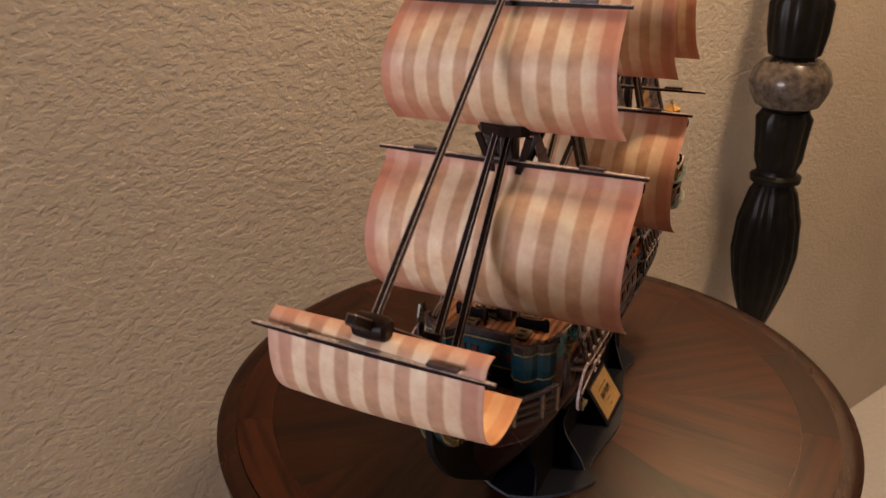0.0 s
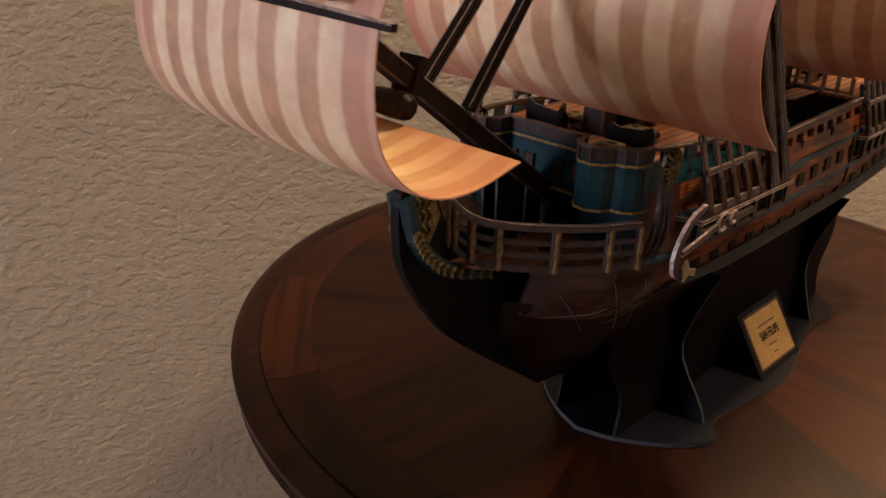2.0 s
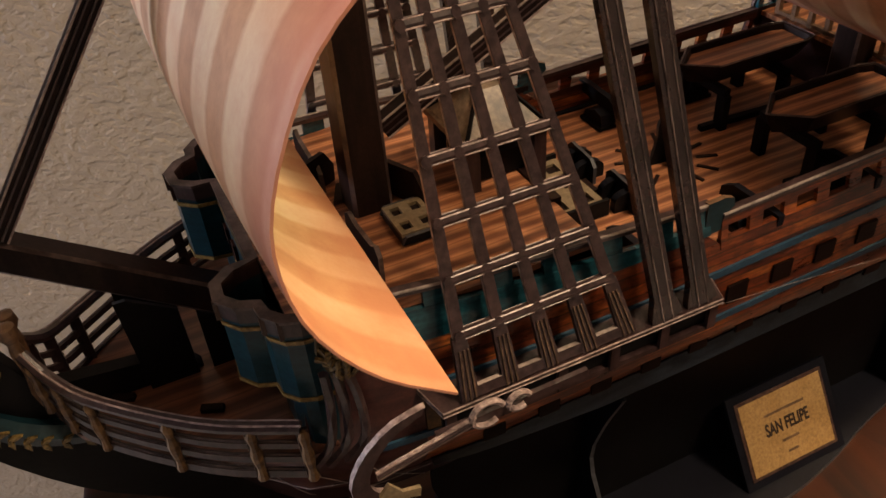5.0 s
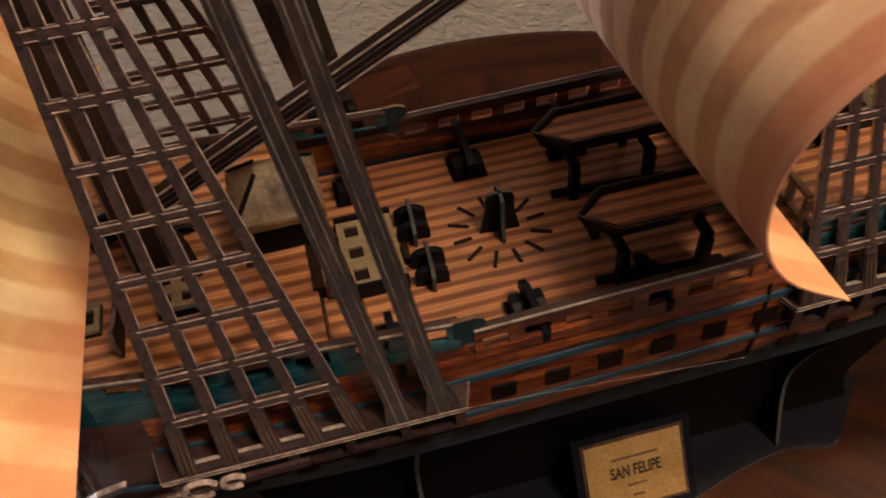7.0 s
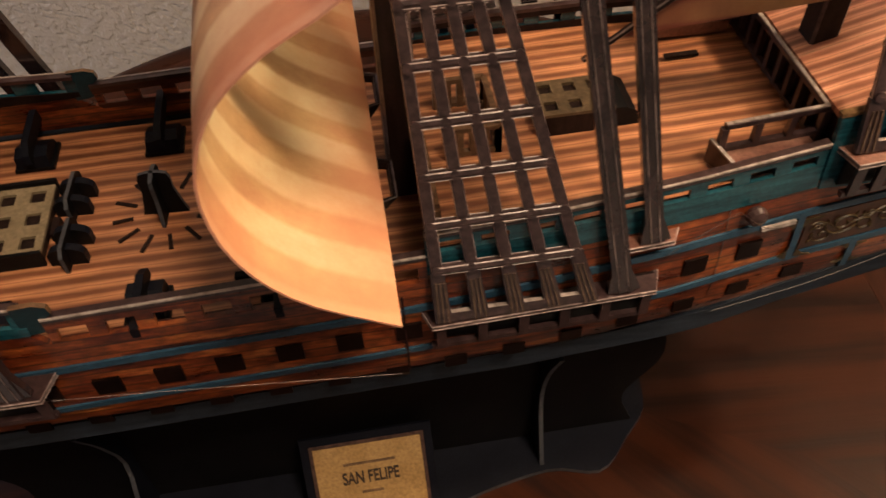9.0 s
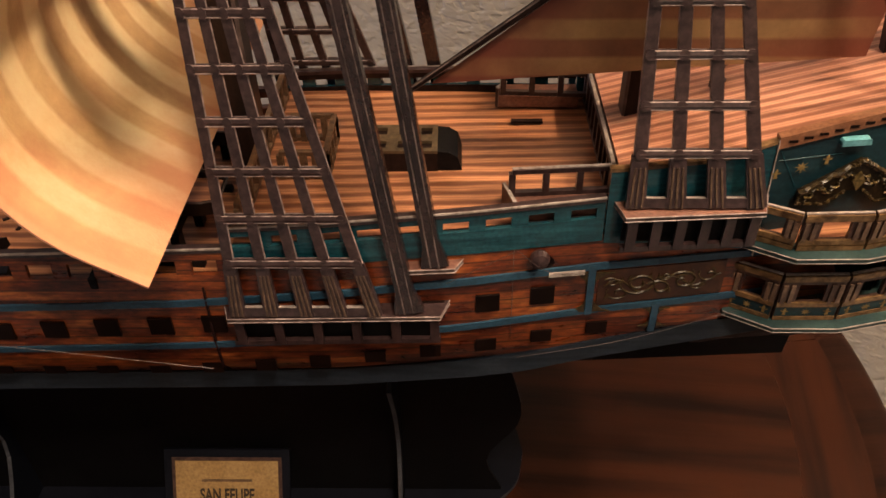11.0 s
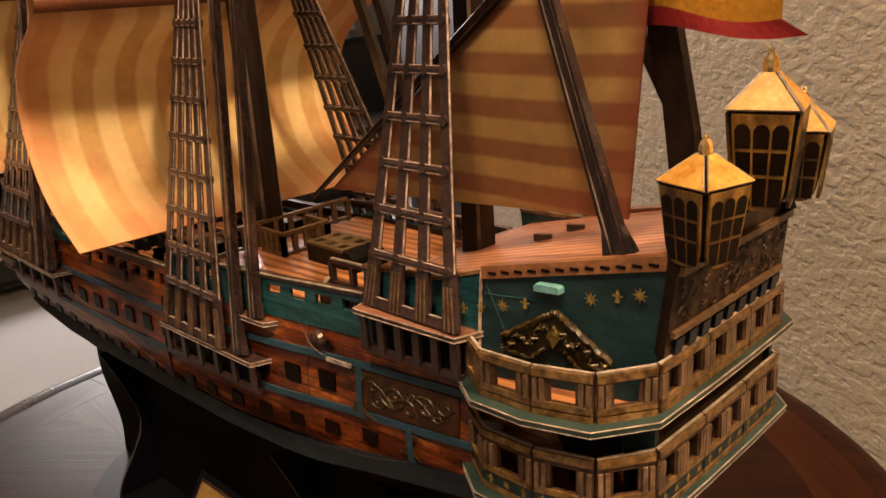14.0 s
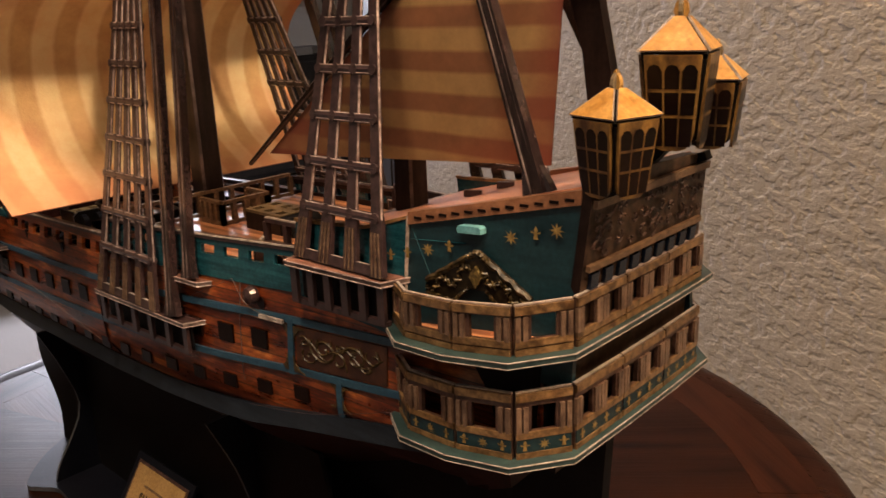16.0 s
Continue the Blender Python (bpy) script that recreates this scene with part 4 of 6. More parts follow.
for i in range(9):
    bm = bmesh.new()
    y = -0.030 + 0.0075 * i
    prism(bm, [(y - 0.0020, 0.2085), (y + 0.0020, 0.2085), (y + 0.0020, 0.2130), (y - 0.0020, 0.2130)], (0.4362, 0, 0), (0, 1, 0), (0.11, 0, 1), 0.0012)
    part("stern_window", bm, STERNPANE, transom, "dark blue stern light")
for z, h in ((0.2062, 0.0007), (0.2150, 0.0009), (0.2335, 0.0012)):
    bm = bmesh.new()
    prism(bm, [(-0.034, z - h), (0.034, z - h), (0.034, z + h), (-0.034, z + h)], (0.4364, 0, 0), (0, 1, 0), (0.11, 0, 1), 0.0014)
    part("transom_moulding", bm, TANWOOD, transom)
for k in range(34):
    # low carving in rows of leaves and coils
    y, z = -0.0305 + 0.0061 * (k % 11) + 0.0012 * math.sin(5.1 * k), 0.2185 + 0.0055 * (k // 11) + 0.0010 * math.cos(3.3 * k)
    if abs(y) > 0.0325:
        continue
    way, r0 = (1 if k % 2 else -1), 0.0022 + 0.0008 * math.sin(1.7 * k)
    pts = [(0.4360 + 0.11 * (z + r * math.sin(a)) + 0.0004, y + r * math.cos(a) * way, z + r * math.sin(a)) for a, r in ((0.55 * i + k, r0 * (1.1 - 0.09 * i)) for i in range(10))]
    bm = bmesh.new()
    tube(bm, pts, 0.00042, 4)
    part("carved_scroll", bm, PARAPET, transom, "carved brown scroll")


def gallery(zf, zr, label, starry):
    """A walk round the stern quarters: a floor plate and a parapet of panels with windows."""
    plan = [(0.393, -0.043), (0.4075, -0.0525), (0.4285, -0.0545), (0.4475, -0.0515), (0.4585, -0.0385), (0.4590, -0.013), (0.4590, 0.013), (0.4585, 0.0385), (0.4475, 0.0515), (0.4285, 0.0545), (0.4075, 0.0525), (0.393, 0.043)]
    lift = lambda x: zf + 0.10 * (x - 0.405)
    bm = bmesh.new()
    mid = Vector((0.43, 0))
    outer = [Vector((mid.x + (x - mid.x) * (1.125 if x > mid.x else 1.02), y * 1.105)) for x, y in plan]
    lo = [bm.verts.new((p.x, p.y, lift(p.x) - 0.0007)) for p in outer]
    hi = [bm.verts.new((p.x, p.y, lift(p.x) + 0.0013)) for p in outer]
    bm.faces.new(lo)
    bm.faces.new(hi)
    for i in range(len(lo)):
        f = bm.faces.new((lo[i], lo[(i + 1) % len(lo)], hi[(i + 1) % len(lo)], hi[i]))
        f.material_index = 1
    g = part("gallery", bm, [plain_card("ledge_print", (0.016, 0.034, 0.036), (0.040, 0.070, 0.070), 0.34, (60, 60, 60), 0.9), plain_card("teal_rim", (0.012, 0.026, 0.028), (0.050, 0.075, 0.075), 0.32, (120, 120, 300), 0.9)], ship, label)
    for dz, r in ((-0.0006, 0.00018), (0.0012, 0.00026)):
        bm = bmesh.new()
        tube(bm, [(p.x, p.y, lift(p.x) + dz) for p in outer], r, 5)
        part("cut_edge", bm, EDGE, g, "pale cut edge of the gallery floor")
    if not starry:
        bm = bmesh.new()
        inner = [(mid.x + (x - mid.x) * 0.95, y * 0.95) for x, y in plan]
        lo = [bm.verts.new((x, y, lift(x) + 0.0012)) for x, y in inner]
        hi = [bm.verts.new((x, y, lift(x) + 0.0020)) for x, y in inner]
        bm.faces.new(lo)
        bm.faces.new(hi)
        for i in range(len(lo)):
            bm.faces.new((lo[i], lo[(i + 1) % len(lo)], hi[(i + 1) % len(lo)], hi[i]))
        part("gallery_floor", bm, DECK, g, "printed plank gallery floor")
    for (ax, ay), (bx, by) in zip(plan, plan[1:]):
        a, b = Vector((ax, ay, lift(ax) + 0.0013)), Vector((bx, by, lift(bx) + 0.0013))
        length = (b - a).length
        u = (b - a).normalized()
        out = Vector((u.y, -u.x, 0))
        pane = 1 if length < 0.024 else 2
        h = zr
        base = h * 0.40 if starry else h * 0.30
        top = h * 0.79
        bm = bmesh.new()
        # panel with real openings: sill, head, piers
        up = Vector((0, 0, 1))
        gap = length / pane
        def card(p0, p1, q0, q1, d=0.0014):
            prism(bm, [(p0, q0), (p1, q0), (p1, q1), (p0, q1)], a, u, up, d)
        card(0.0003, length - 0.0003, 0, base)
        card(0.0003, length - 0.0003, top, h)
        for k in range(pane):
            w = gap * 0.29
            card(k * gap + 0.0003, k * gap + w, base, top)
            card((k + 1) * gap - w, (k + 1) * gap - 0.0003, base, top)
        pn = part("parapet_panel", bm, PARAPET, g)
        bm = bmesh.new()
        for q, e in ((base - 0.0009, 0.0010), (h - 0.0013, 0.0012), (0.0010, 0.0009)):
            prism(bm, [(0.0003, q - e), (length - 0.0003, q - e), (length - 0.0003, q + e), (0.0003, q + e)], a + out * 0.0009, u, up, 0.0009)
        part("moulding", bm, PARAPET_LIGHT, pn, "worn gilt mouldings")
        for k in range(pane):
            for c in (k * gap + gap * 0.19, (k + 1) * gap - gap * 0.19, k * gap + gap * 0.07, (k + 1) * gap - gap * 0.07):
                bm = bmesh.new()
                prism(bm, [(c - 0.0007, base), (c + 0.0007, base), (c + 0.0007, top), (c - 0.0007, top)], a + out * 0.0009, u, up, 0.0012)
                part("pilaster", bm, PILASTER, pn, "pinkish brown pilaster strip")
        bm = bmesh.new()
        beam(bm, a + up * (h + 0.0002) + u * 0.0004, b + up * (h + 0.0002) - u * 0.0004, 0.0010, 0.0004)
        part("cut_edge", bm, EDGE, pn, "pale cut edge of the parapet")
        if starry:
            bm = bmesh.new()
            prism(bm, [(0.0006, 0.0014), (length - 0.0006, 0.0014), (length - 0.0006, base - 0.0014), (0.0006, base - 0.0014)], a + out * 0.0008, u, up, 0.0006)
            part("teal_band", bm, DEEPTEAL, pn)
            cnt = max(1, round(length / 0.0062))
            for k in range(cnt):
                c = a + u * (length * (k + 0.5) / cnt) + up * base * 0.5 + out * 0.0014
                m = Matrix.Translation(c) @ Matrix.Rotation(math.atan2(u.y, u.x), 4, "Z")
                bm = bmesh.new()
                (star if k % 2 else fleur)(bm, m, 0.0018)
                part("gold_star", bm, GOLD, pn)
    return g


gallery(0.1855, 0.0145, "upper stern gallery with brown windowed parapet", False)
gallery(0.1535, 0.0205, "lower stern gallery with starred teal band", True)
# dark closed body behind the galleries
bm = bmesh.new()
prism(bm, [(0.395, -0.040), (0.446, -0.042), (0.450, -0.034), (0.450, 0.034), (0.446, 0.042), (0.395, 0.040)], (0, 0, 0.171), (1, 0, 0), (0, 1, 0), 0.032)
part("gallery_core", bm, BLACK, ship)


def lantern(at, r, h, turn, label):
    """Four-sided stern lantern of card: tapered panels with rounded feet and arched panes, a hipped roof of four plates, a leaf-shaped finial."""
    o = Vector(at)
    ring = lambda rad, z: [o + Vector((rad * math.cos(a), rad * math.sin(a), z)) for a in (math.pi / 2 * i + turn for i in range(4))]
    foot, shoulder = ring(r * 0.74, 0.0), ring(r * 1.0, h * 0.66)
    bm = bmesh.new()
    vs = [[bm.verts.new(o + (p - o) * k + Vector((0, 0, dz))) for p in l] for l, k, dz in ((foot, 0.86, h * 0.06), (shoulder, 0.95, 0.0))]
    for i in range(4):
        bm.faces.new((vs[0][i], vs[0][(i + 1) % 4], vs[1][(i + 1) % 4], vs[1][i]))
    bm.faces.new(vs[0])
    bm.faces.new(vs[1])
    l = part("stern_lantern", bm, BLACK, ship, label)
    eave, peak = ring(r * 1.07, h * 0.665), ring(r * 0.17, h * 0.90)
    for i in range(4):
        # wall panel: trapezium whose foot is rounded, standing proud of the black core
        c0, c1, d0, d1 = foot[i], foot[(i + 1) % 4], shoulder[i], shoulder[(i + 1) % 4]
        at_ = lambda s, t: c0.lerp(c1, s).lerp(d0.lerp(d1, s), t)
        nrm = (c1 - c0).cross(d0 - c0).normalized()
        rim = [(0.93, 0.995), (0.07, 0.995), (0.06, 0.22), (0.10, 0.10), (0.20, 0.025), (0.34, 0.0), (0.66, 0.0), (0.80, 0.025), (0.90, 0.10), (0.94, 0.22)]
        bm = bmesh.new()
        lo = [bm.verts.new(at_(s, t) - nrm * 0.0002) for s, t in rim]
        hi = [bm.verts.new(at_(s, t) + nrm * 0.0006) for s, t in rim]
        bm.faces.new(lo)
        bm.faces.new(hi)
        for k in range(len(rim)):
            bm.faces.new((lo[k], lo[(k + 1) % len(rim)], hi[(k + 1) % len(rim)], hi[k]))
        panel = part("wall_panel", bm, LANTERNWALL, l, "gold-brown printed lantern panel")
        # arched panes in three columns, three rows high
        for col in range(3):
            s0, s1 = 0.105 + 0.275 * col, 0.105 + 0.275 * col + 0.240
            for t0, t1, arch in ((0.05, 0.35, False), (0.385, 0.615, False), (0.65, 0.90, True)):
                if arch:
                    out = [(s0, t0), (s1, t0), (s1, t1 - 0.07), (s1 - 0.05, t1 - 0.015), ((s0 + s1) / 2, t1), (s0 + 0.05, t1 - 0.015), (s0, t1 - 0.07)]
                else:
                    out = [(s0, t0), (s1, t0), (s1, t1), (s0, t1)]
                bm = bmesh.new()
                bm.faces.new([bm.verts.new(at_(s, t) + nrm * 0.00075) for s, t in out])
                part("pane", bm, GLASSDARK, panel)
        bm = bmesh.new()
        q = [eave[i], eave[(i + 1) % 4], peak[(i + 1) % 4], peak[i]]
        c = sum(q, Vector()) / 4
        q = [c + (p - c) * 0.92 for p in q]
        n = (q[1] - q[0]).cross(q[3] - q[0]).normalized() * 0.0007
        lo, hi = [bm.verts.new(p) for p in q], [bm.verts.new(p + n) for p in q]
        bm.faces.new(lo)
        bm.faces.new(hi)
        for k in range(4):
            f = bm.faces.new((lo[k], lo[(k + 1) % 4], hi[(k + 1) % 4], hi[k]))
            f.material_index = 1
        part("roof_panel", bm, [LANTERN, EDGE], l)
    bm = bmesh.new()
    vs = [[bm.verts.new(Vector((o.x + (p.x - o.x) * 0.95, o.y + (p.y - o.y) * 0.95, p.z - 0.0002))) for p in q] for q in (eave, peak)]
    for i in range(4):
        bm.faces.new((vs[0][i], vs[0][(i + 1) % 4], vs[1][(i + 1) % 4], vs[1][i]))
    bm.faces.new(vs[0])
    bm.faces.new(vs[1])
    part("roof_core", bm, BLACK, l)
    leaf = [(-0.09, 0.88), (-0.13, 0.93), (-0.11, 0.98), (0.0, 1.055), (0.11, 0.98), (0.13, 0.93), (0.09, 0.88)]
    for k, mat in ((0, LANTERN), (1, PALE)):
        a = turn + math.pi / 4 + k * math.pi / 2
        bm = bmesh.new()
        prism(bm, [(p * r * 1.25, q * h) for p, q in leaf], o, (math.cos(a), math.sin(a), 0), (0, 0, 1), 0.0012)
        part("finial", bm, mat, l, "pale leaf-shaped finial")
    return l


lantern((0.4645, -0.0292, 0.2345), 0.0114, 0.0308, -1.06, "yellow-roofed stern lantern with dark panes")
lantern((0.4668, 0.0004, 0.2430), 0.0128, 0.0400, -0.52, "larger yellow-roofed stern lantern with dark panes")
lantern((0.4650, 0.0285, 0.2390), 0.0114, 0.0308, 1.06, "yellow-roofed stern lantern with dark panes")
for y, z in ((-0.029, 0.236), (0.0, 0.243), (0.029, 0.236)):
    bm = bmesh.new()
    beam(bm, (0.452, y, 0.231), (0.464, y, z), 0.004, 0.003)
    part("lantern_bracket", bm, BLACK, ship)

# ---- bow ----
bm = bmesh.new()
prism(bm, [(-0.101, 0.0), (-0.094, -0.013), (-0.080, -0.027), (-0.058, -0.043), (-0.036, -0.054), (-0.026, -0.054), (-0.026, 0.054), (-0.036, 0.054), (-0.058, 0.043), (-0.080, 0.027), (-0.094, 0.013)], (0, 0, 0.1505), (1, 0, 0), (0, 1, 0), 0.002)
part("beak_deck", bm, BEAKDECK, ship, "printed plank beakhead floor with shade in its colour")
for sign in (-1, 1):
    run = spline([(-0.1005, sign * 0.003, 0.181), (-0.095, sign * 0.010, 0.174), (-0.085, sign * 0.022, 0.1708), (-0.060, sign * 0.044, 0.1695), (-0.036, sign * 0.058, 0.1695)], 16)
    bm = bmesh.new()
    tube(bm, run, 0.0020, 8)
    head_rail = part("head_rail", bm, ROPE, ship, "brown open beakhead rail")
    bm = bmesh.new()
    lathe(bm, [(0.0012, -0.022), (0.0022, -0.016), (0.0014, -0.008), (0.0022, 0.0), (0.0016, 0.004), (0.0030, 0.007), (0.0026, 0.010), (0.0006, 0.011)], 10, run[0])
    smooth(part("end_post", bm, TANWOOD, head_rail))
    for dz, h in ((-0.0072, 0.0022), (-0.0130, 0.0024), (-0.0196, 0.0030)):
        bm = bmesh.new()
        ring = []
        for i, p in enumerate(run):
            d = (run[min(i + 1, len(run) - 1)] - run[max(i - 1, 0)]).normalized()
            o = Vector((-d.y, d.x, 0)).normalized() * 0.0008
            ring.append([bm.verts.new(p + o * k + Vector((0, 0, dz + e))) for k, e in ((-1, -h / 2), (1, -h / 2), (1, h / 2), (-1, h / 2))])
        for p, q in zip(ring, ring[1:]):
            for k in range(4):
                bm.faces.new((p[k], p[(k + 1) % 4], q[(k + 1) % 4], q[k]))
        bm.faces.new(ring[0])
        bm.faces.new(ring[-1])
        lower = part("lower_rail", bm, SPAR, head_rail)
        bm = bmesh.new()
        tube(bm, [p + Vector((0, 0, dz + h * 0.5)) for p in run], 0.00032, 5)
        part("rail_edge", bm, WORNEDGE, lower)
    bm = bmesh.new()
    for o in (-0.0011, 0.0011):
        tube(bm, [p + Vector((0, o, 0.0016)) for p in run], 0.00034, 5)
    part("rail_edge", bm, ROPEEDGE, head_rail)
    for i in (1, 4, 7, 10, 13, 15):
        p = run[i]
        bm = bmesh.new()
        lathe(bm, [(0.0006, -0.0215), (0.0017, -0.0205), (0.0011, -0.0165), (0.0017, -0.0125), (0.0018, -0.0100), (0.0011, -0.0065), (0.0017, -0.0025), (0.0008, -0.0005)], 8, p + Vector((0, sign * 0.0012, 0)))
        smooth(part("baluster", bm, PARAPET_LIGHT, head_rail))
        bm = bmesh.new()
        box(bm, (p.x - 0.0017, p.y - 0.0007, p.z - 0.0205), (p.x + 0.0017, p.y + 0.0007, p.z - 0.0010))
        part("baluster_back", bm, SPAR, head_rail)
    # curved timbers from the rail up to the catted badge
    for k in range(3):
        bm = bmesh.new()
        tube(bm, spline([(-0.036 + 0.005 * k, sign * (0.058 + 0.0008 * k), 0.151), (-0.030 + 0.005 * k, sign * (0.0605 + 0.0006 * k), 0.160), (-0.0275 + 0.004 * k, sign * 0.061, 0.174), (-0.0275 + 0.003 * k, sign * 0.0605, 0.188)], 9), 0.0014, 5)
        part("curved_timber", bm, ROPE, ship)
    bm = bmesh.new()
    prism(bm, [(-0.0034, -0.0105), (0.0030, -0.0105), (0.0050, -0.0050), (0.0066, 0.0), (0.0058, 0.0050), (0.0024, 0.0076), (-0.0026, 0.0076), (-0.0060, 0.0048), (-0.0066, 0.0), (-0.0052, -0.0050)], (0, 0, 0), (1, 0, 0), (0, 1, 0), 0.0018)
    disc = part("carved_mask", bm, DARKGILT, ship, "dark gilt carved mask with a mane")
    bm = bmesh.new()
    lathe(bm, [(0.0034, 0.0006), (0.0032, 0.0022), (0.0020, 0.0034), (0.0006, 0.0038)], 12)
    part("face", bm, OLDGILT, disc)
    for k in range(14):
        a = 2 * math.pi * k / 14
        r0, r1 = 0.0034, 0.0062 + 0.0010 * (k % 2)
        bm = bmesh.new()
        tube(bm, [(r0 * math.cos(a), r0 * math.sin(a), 0.0018), (0.0050 * math.cos(a + 0.22), 0.0050 * math.sin(a + 0.22), 0.0024), (r1 * math.cos(a + 0.1), r1 * math.sin(a + 0.1), 0.0008)], 0.0008, 5)
        part("mane_lock", bm, OLDGILT, disc)
    for k, (px0, w) in enumerate(((-0.0022, 0.0007), (0.0, 0.0009), (0.0022, 0.0007))):
        bm = bmesh.new()
        tube(bm, [(px0, -0.0050, 0.0014), (px0 * 1.2, -0.0078, 0.0018), (px0 * 0.6, -0.0105, 0.0010)], w, 5)
        part("beard_lock", bm, OLDGILT, disc)
    disc.matrix_basis = pose(-0.0215, sign * 0.0605, 0.1955, 90 if sign < 0 else -90, 0, 0 if sign < 0 else 180)
    # anchor lashed at the bow
    bm = bmesh.new()
    beam(bm, (-0.003, sign * 0.0715, 0.1605), (0.046, sign * 0.0715, 0.1610), 0.0016, 0.0030)
    anchor = part("anchor", bm, ROPE, ship, "pale-edged card anchor")
    bm = bmesh.new()
    outer = spline([(-0.0205, 0.1425, 0), (-0.0278, 0.1475, 0), (-0.0290, 0.1565, 0), (-0.0240, 0.1665, 0), (-0.0155, 0.1735, 0), (-0.0055, 0.1760, 0)], 12)
    inner = spline([(-0.0068, 0.1735, 0), (-0.0145, 0.1700, 0), (-0.0205, 0.1640, 0), (-0.0238, 0.1560, 0), (-0.0222, 0.1500, 0), (-0.0165, 0.1465, 0)], 12)
    prism(bm, [(p.x, p.y) for p in outer] + [(p.x, p.y) for p in inner], (0, sign * 0.0722, 0), (1, 0, 0), (0, 0, 1), 0.0020, 1)
    part("fluke", bm, [ROPE, ROPEEDGE], anchor)
    bm = bmesh.new()
    prism(bm, [(-0.0205, 0.1425), (-0.0222, 0.1490), (-0.0190, 0.1530), (-0.0155, 0.1475), (-0.0100, 0.1460), (-0.0105, 0.1425), (-0.0160, 0.1445)], (0, sign * 0.0740, 0), (1, 0, 0), (0, 0, 1), 0.0012)
    part("palm", bm, PALE, anchor, "pale tan anchor palm")
    for x, r in ((0.0125, 0.0050), (0.0225, 0.0034)):
        bm = bmesh.new()
        tube(bm, [(x + r * math.cos(a), sign * 0.0730, 0.1630 + r * math.sin(a) * 0.9) for a in (0.3 + 0.42 * k for k in range(13))], 0.0010, 6)
        part("ring", bm, ROPEEDGE, anchor)
    for dz, r in ((0.0012, 0.0007), (-0.0012, 0.0007), (0.0, 0.0011)):
        bm = bmesh.new()
        tube(bm, [(-0.0215, sign * 0.0726, 0.1560 + dz), (0.009, sign * 0.0726, 0.1620 + dz)], r, 6)
        part("shank", bm, ROPE if dz == 0.0 else ROPEEDGE, anchor)
    bm = bmesh.new()
    strake(bm, 0.0, 0.043, level(0.1445), level(0.1620), sign, 0.0006, 0.001, 8, 1)
    scroll = part("scroll_panel", bm, plain_card("scroll_print", (0.022, 0.009, 0.005), (0.17, 0.095, 0.025), 0.4, (220, 220, 220), 1.0), ship)
    for x, z, r, way in ((0.0360, 0.1535, 0.0046, 1), (0.0260, 0.1520, 0.0040, -1), (0.0155, 0.1520, 0.0030, 1)):
        bm = bmesh.new()
        pts = [(x + r * (1 - 0.8 * k / 20) * math.cos(0.42 * k), z + way * r * (1 - 0.8 * k / 20) * math.sin(0.42 * k)) for k in range(21)]
        tube(bm, [(p, sign * (side(p, q) + 0.0011), q) for p, q in [(x - 0.008, z - way * 0.003)] + pts], 0.0005, 5)
        part("scroll", bm, VINEGILT, scroll)
    bm = bmesh.new()
    strake(bm, 0.043, 0.0465, level(0.1440), level(0.1640), sign, 0.0011, 0.001, 2, 1)
    part("blue_bar", bm, BLUE, scroll)
# forecastle front: teal wall that steps out into two many-sided bastions at each corner
FRONT = [(-0.0335, 0.0), (-0.0335, 0.0225), (-0.0400, 0.0235), (-0.0452, 0.0280), (-0.0458, 0.0350), (-0.0420, 0.0402), (-0.0372, 0.0424), (-0.0366, 0.0470), (-0.0332, 0.0512), (-0.0290, 0.0530), (-0.0240, 0.0530)]
LOWER = [(-0.0322, 0.0225), (-0.0350, 0.0330), (-0.0345, 0.0440), (-0.0322, 0.0500), (-0.0290, 0.0520), (-0.0240, 0.0520)]


def folded(bm, plan, z0, z1, out=0.0, thick=0.0016):
    """An upright card folded along a line in plan, standing from z0 to z1."""
    rows_ = []
    for i, p in enumerate(plan):
        a, b = Vector(plan[max(i - 1, 0)]), Vector(plan[min(i + 1, len(plan) - 1)])
        d = (b - a).normalized()
        n = Vector((-d.y, d.x)) if plan[-1][1] > plan[0][1] else Vector((d.y, -d.x))
        q, r = Vector(p) + n * out, Vector(p) + n * (out - thick)
        rows_.append([bm.verts.new((v.x, v.y, z)) for v, z in ((q, z0), (q, z1), (r, z1), (r, z0))])
    for p, q in zip(rows_, rows_[1:]):
        for k in range(4):
            bm.faces.new((p[k], p[(k + 1) % 4], q[(k + 1) % 4], q[k]))
    bm.faces.new(rows_[0])
    bm.faces.new(rows_[-1])


plan = [(x, -y) for x, y in reversed(FRONT)] + FRONT[1:]
bm = bmesh.new()
folded(bm, plan, 0.1715, 0.1970)
front = part("forecastle_front", bm, FRONTTEAL, ship, "teal forecastle front with gold mouldings")
for z, h in ((0.1938, 0.0012), (0.1722, 0.0012)):
    bm = bmesh.new()
    folded(bm, plan, z - h / 2, z + h / 2, 0.0005, 0.0006)
    part("moulding", bm, GOLD, front)
bm = bmesh.new()
folded(bm, plan, 0.1962, 0.2010, 0.0006, 0.0024)
part("parapet", bm, SPAR, front, "brown parapet over the front")
bm = bmesh.new()
folded(bm, plan, 0.2010, 0.2019, 0.0011, 0.0034)
part("coping", bm, WORNEDGE, front, "worn edge of the parapet")
for x, y in FRONT[3:5] + FRONT[7:9]:
    for s in (-1, 1):
        bm = bmesh.new()
        beam(bm, (x - 0.0008, s * (y + 0.0002), 0.1955), (x - 0.0008, s * (y + 0.0002), 0.2016), 0.0012, 0.0012, (1, 0, 0))
        part("parapet_post", bm, PARAPET, front)
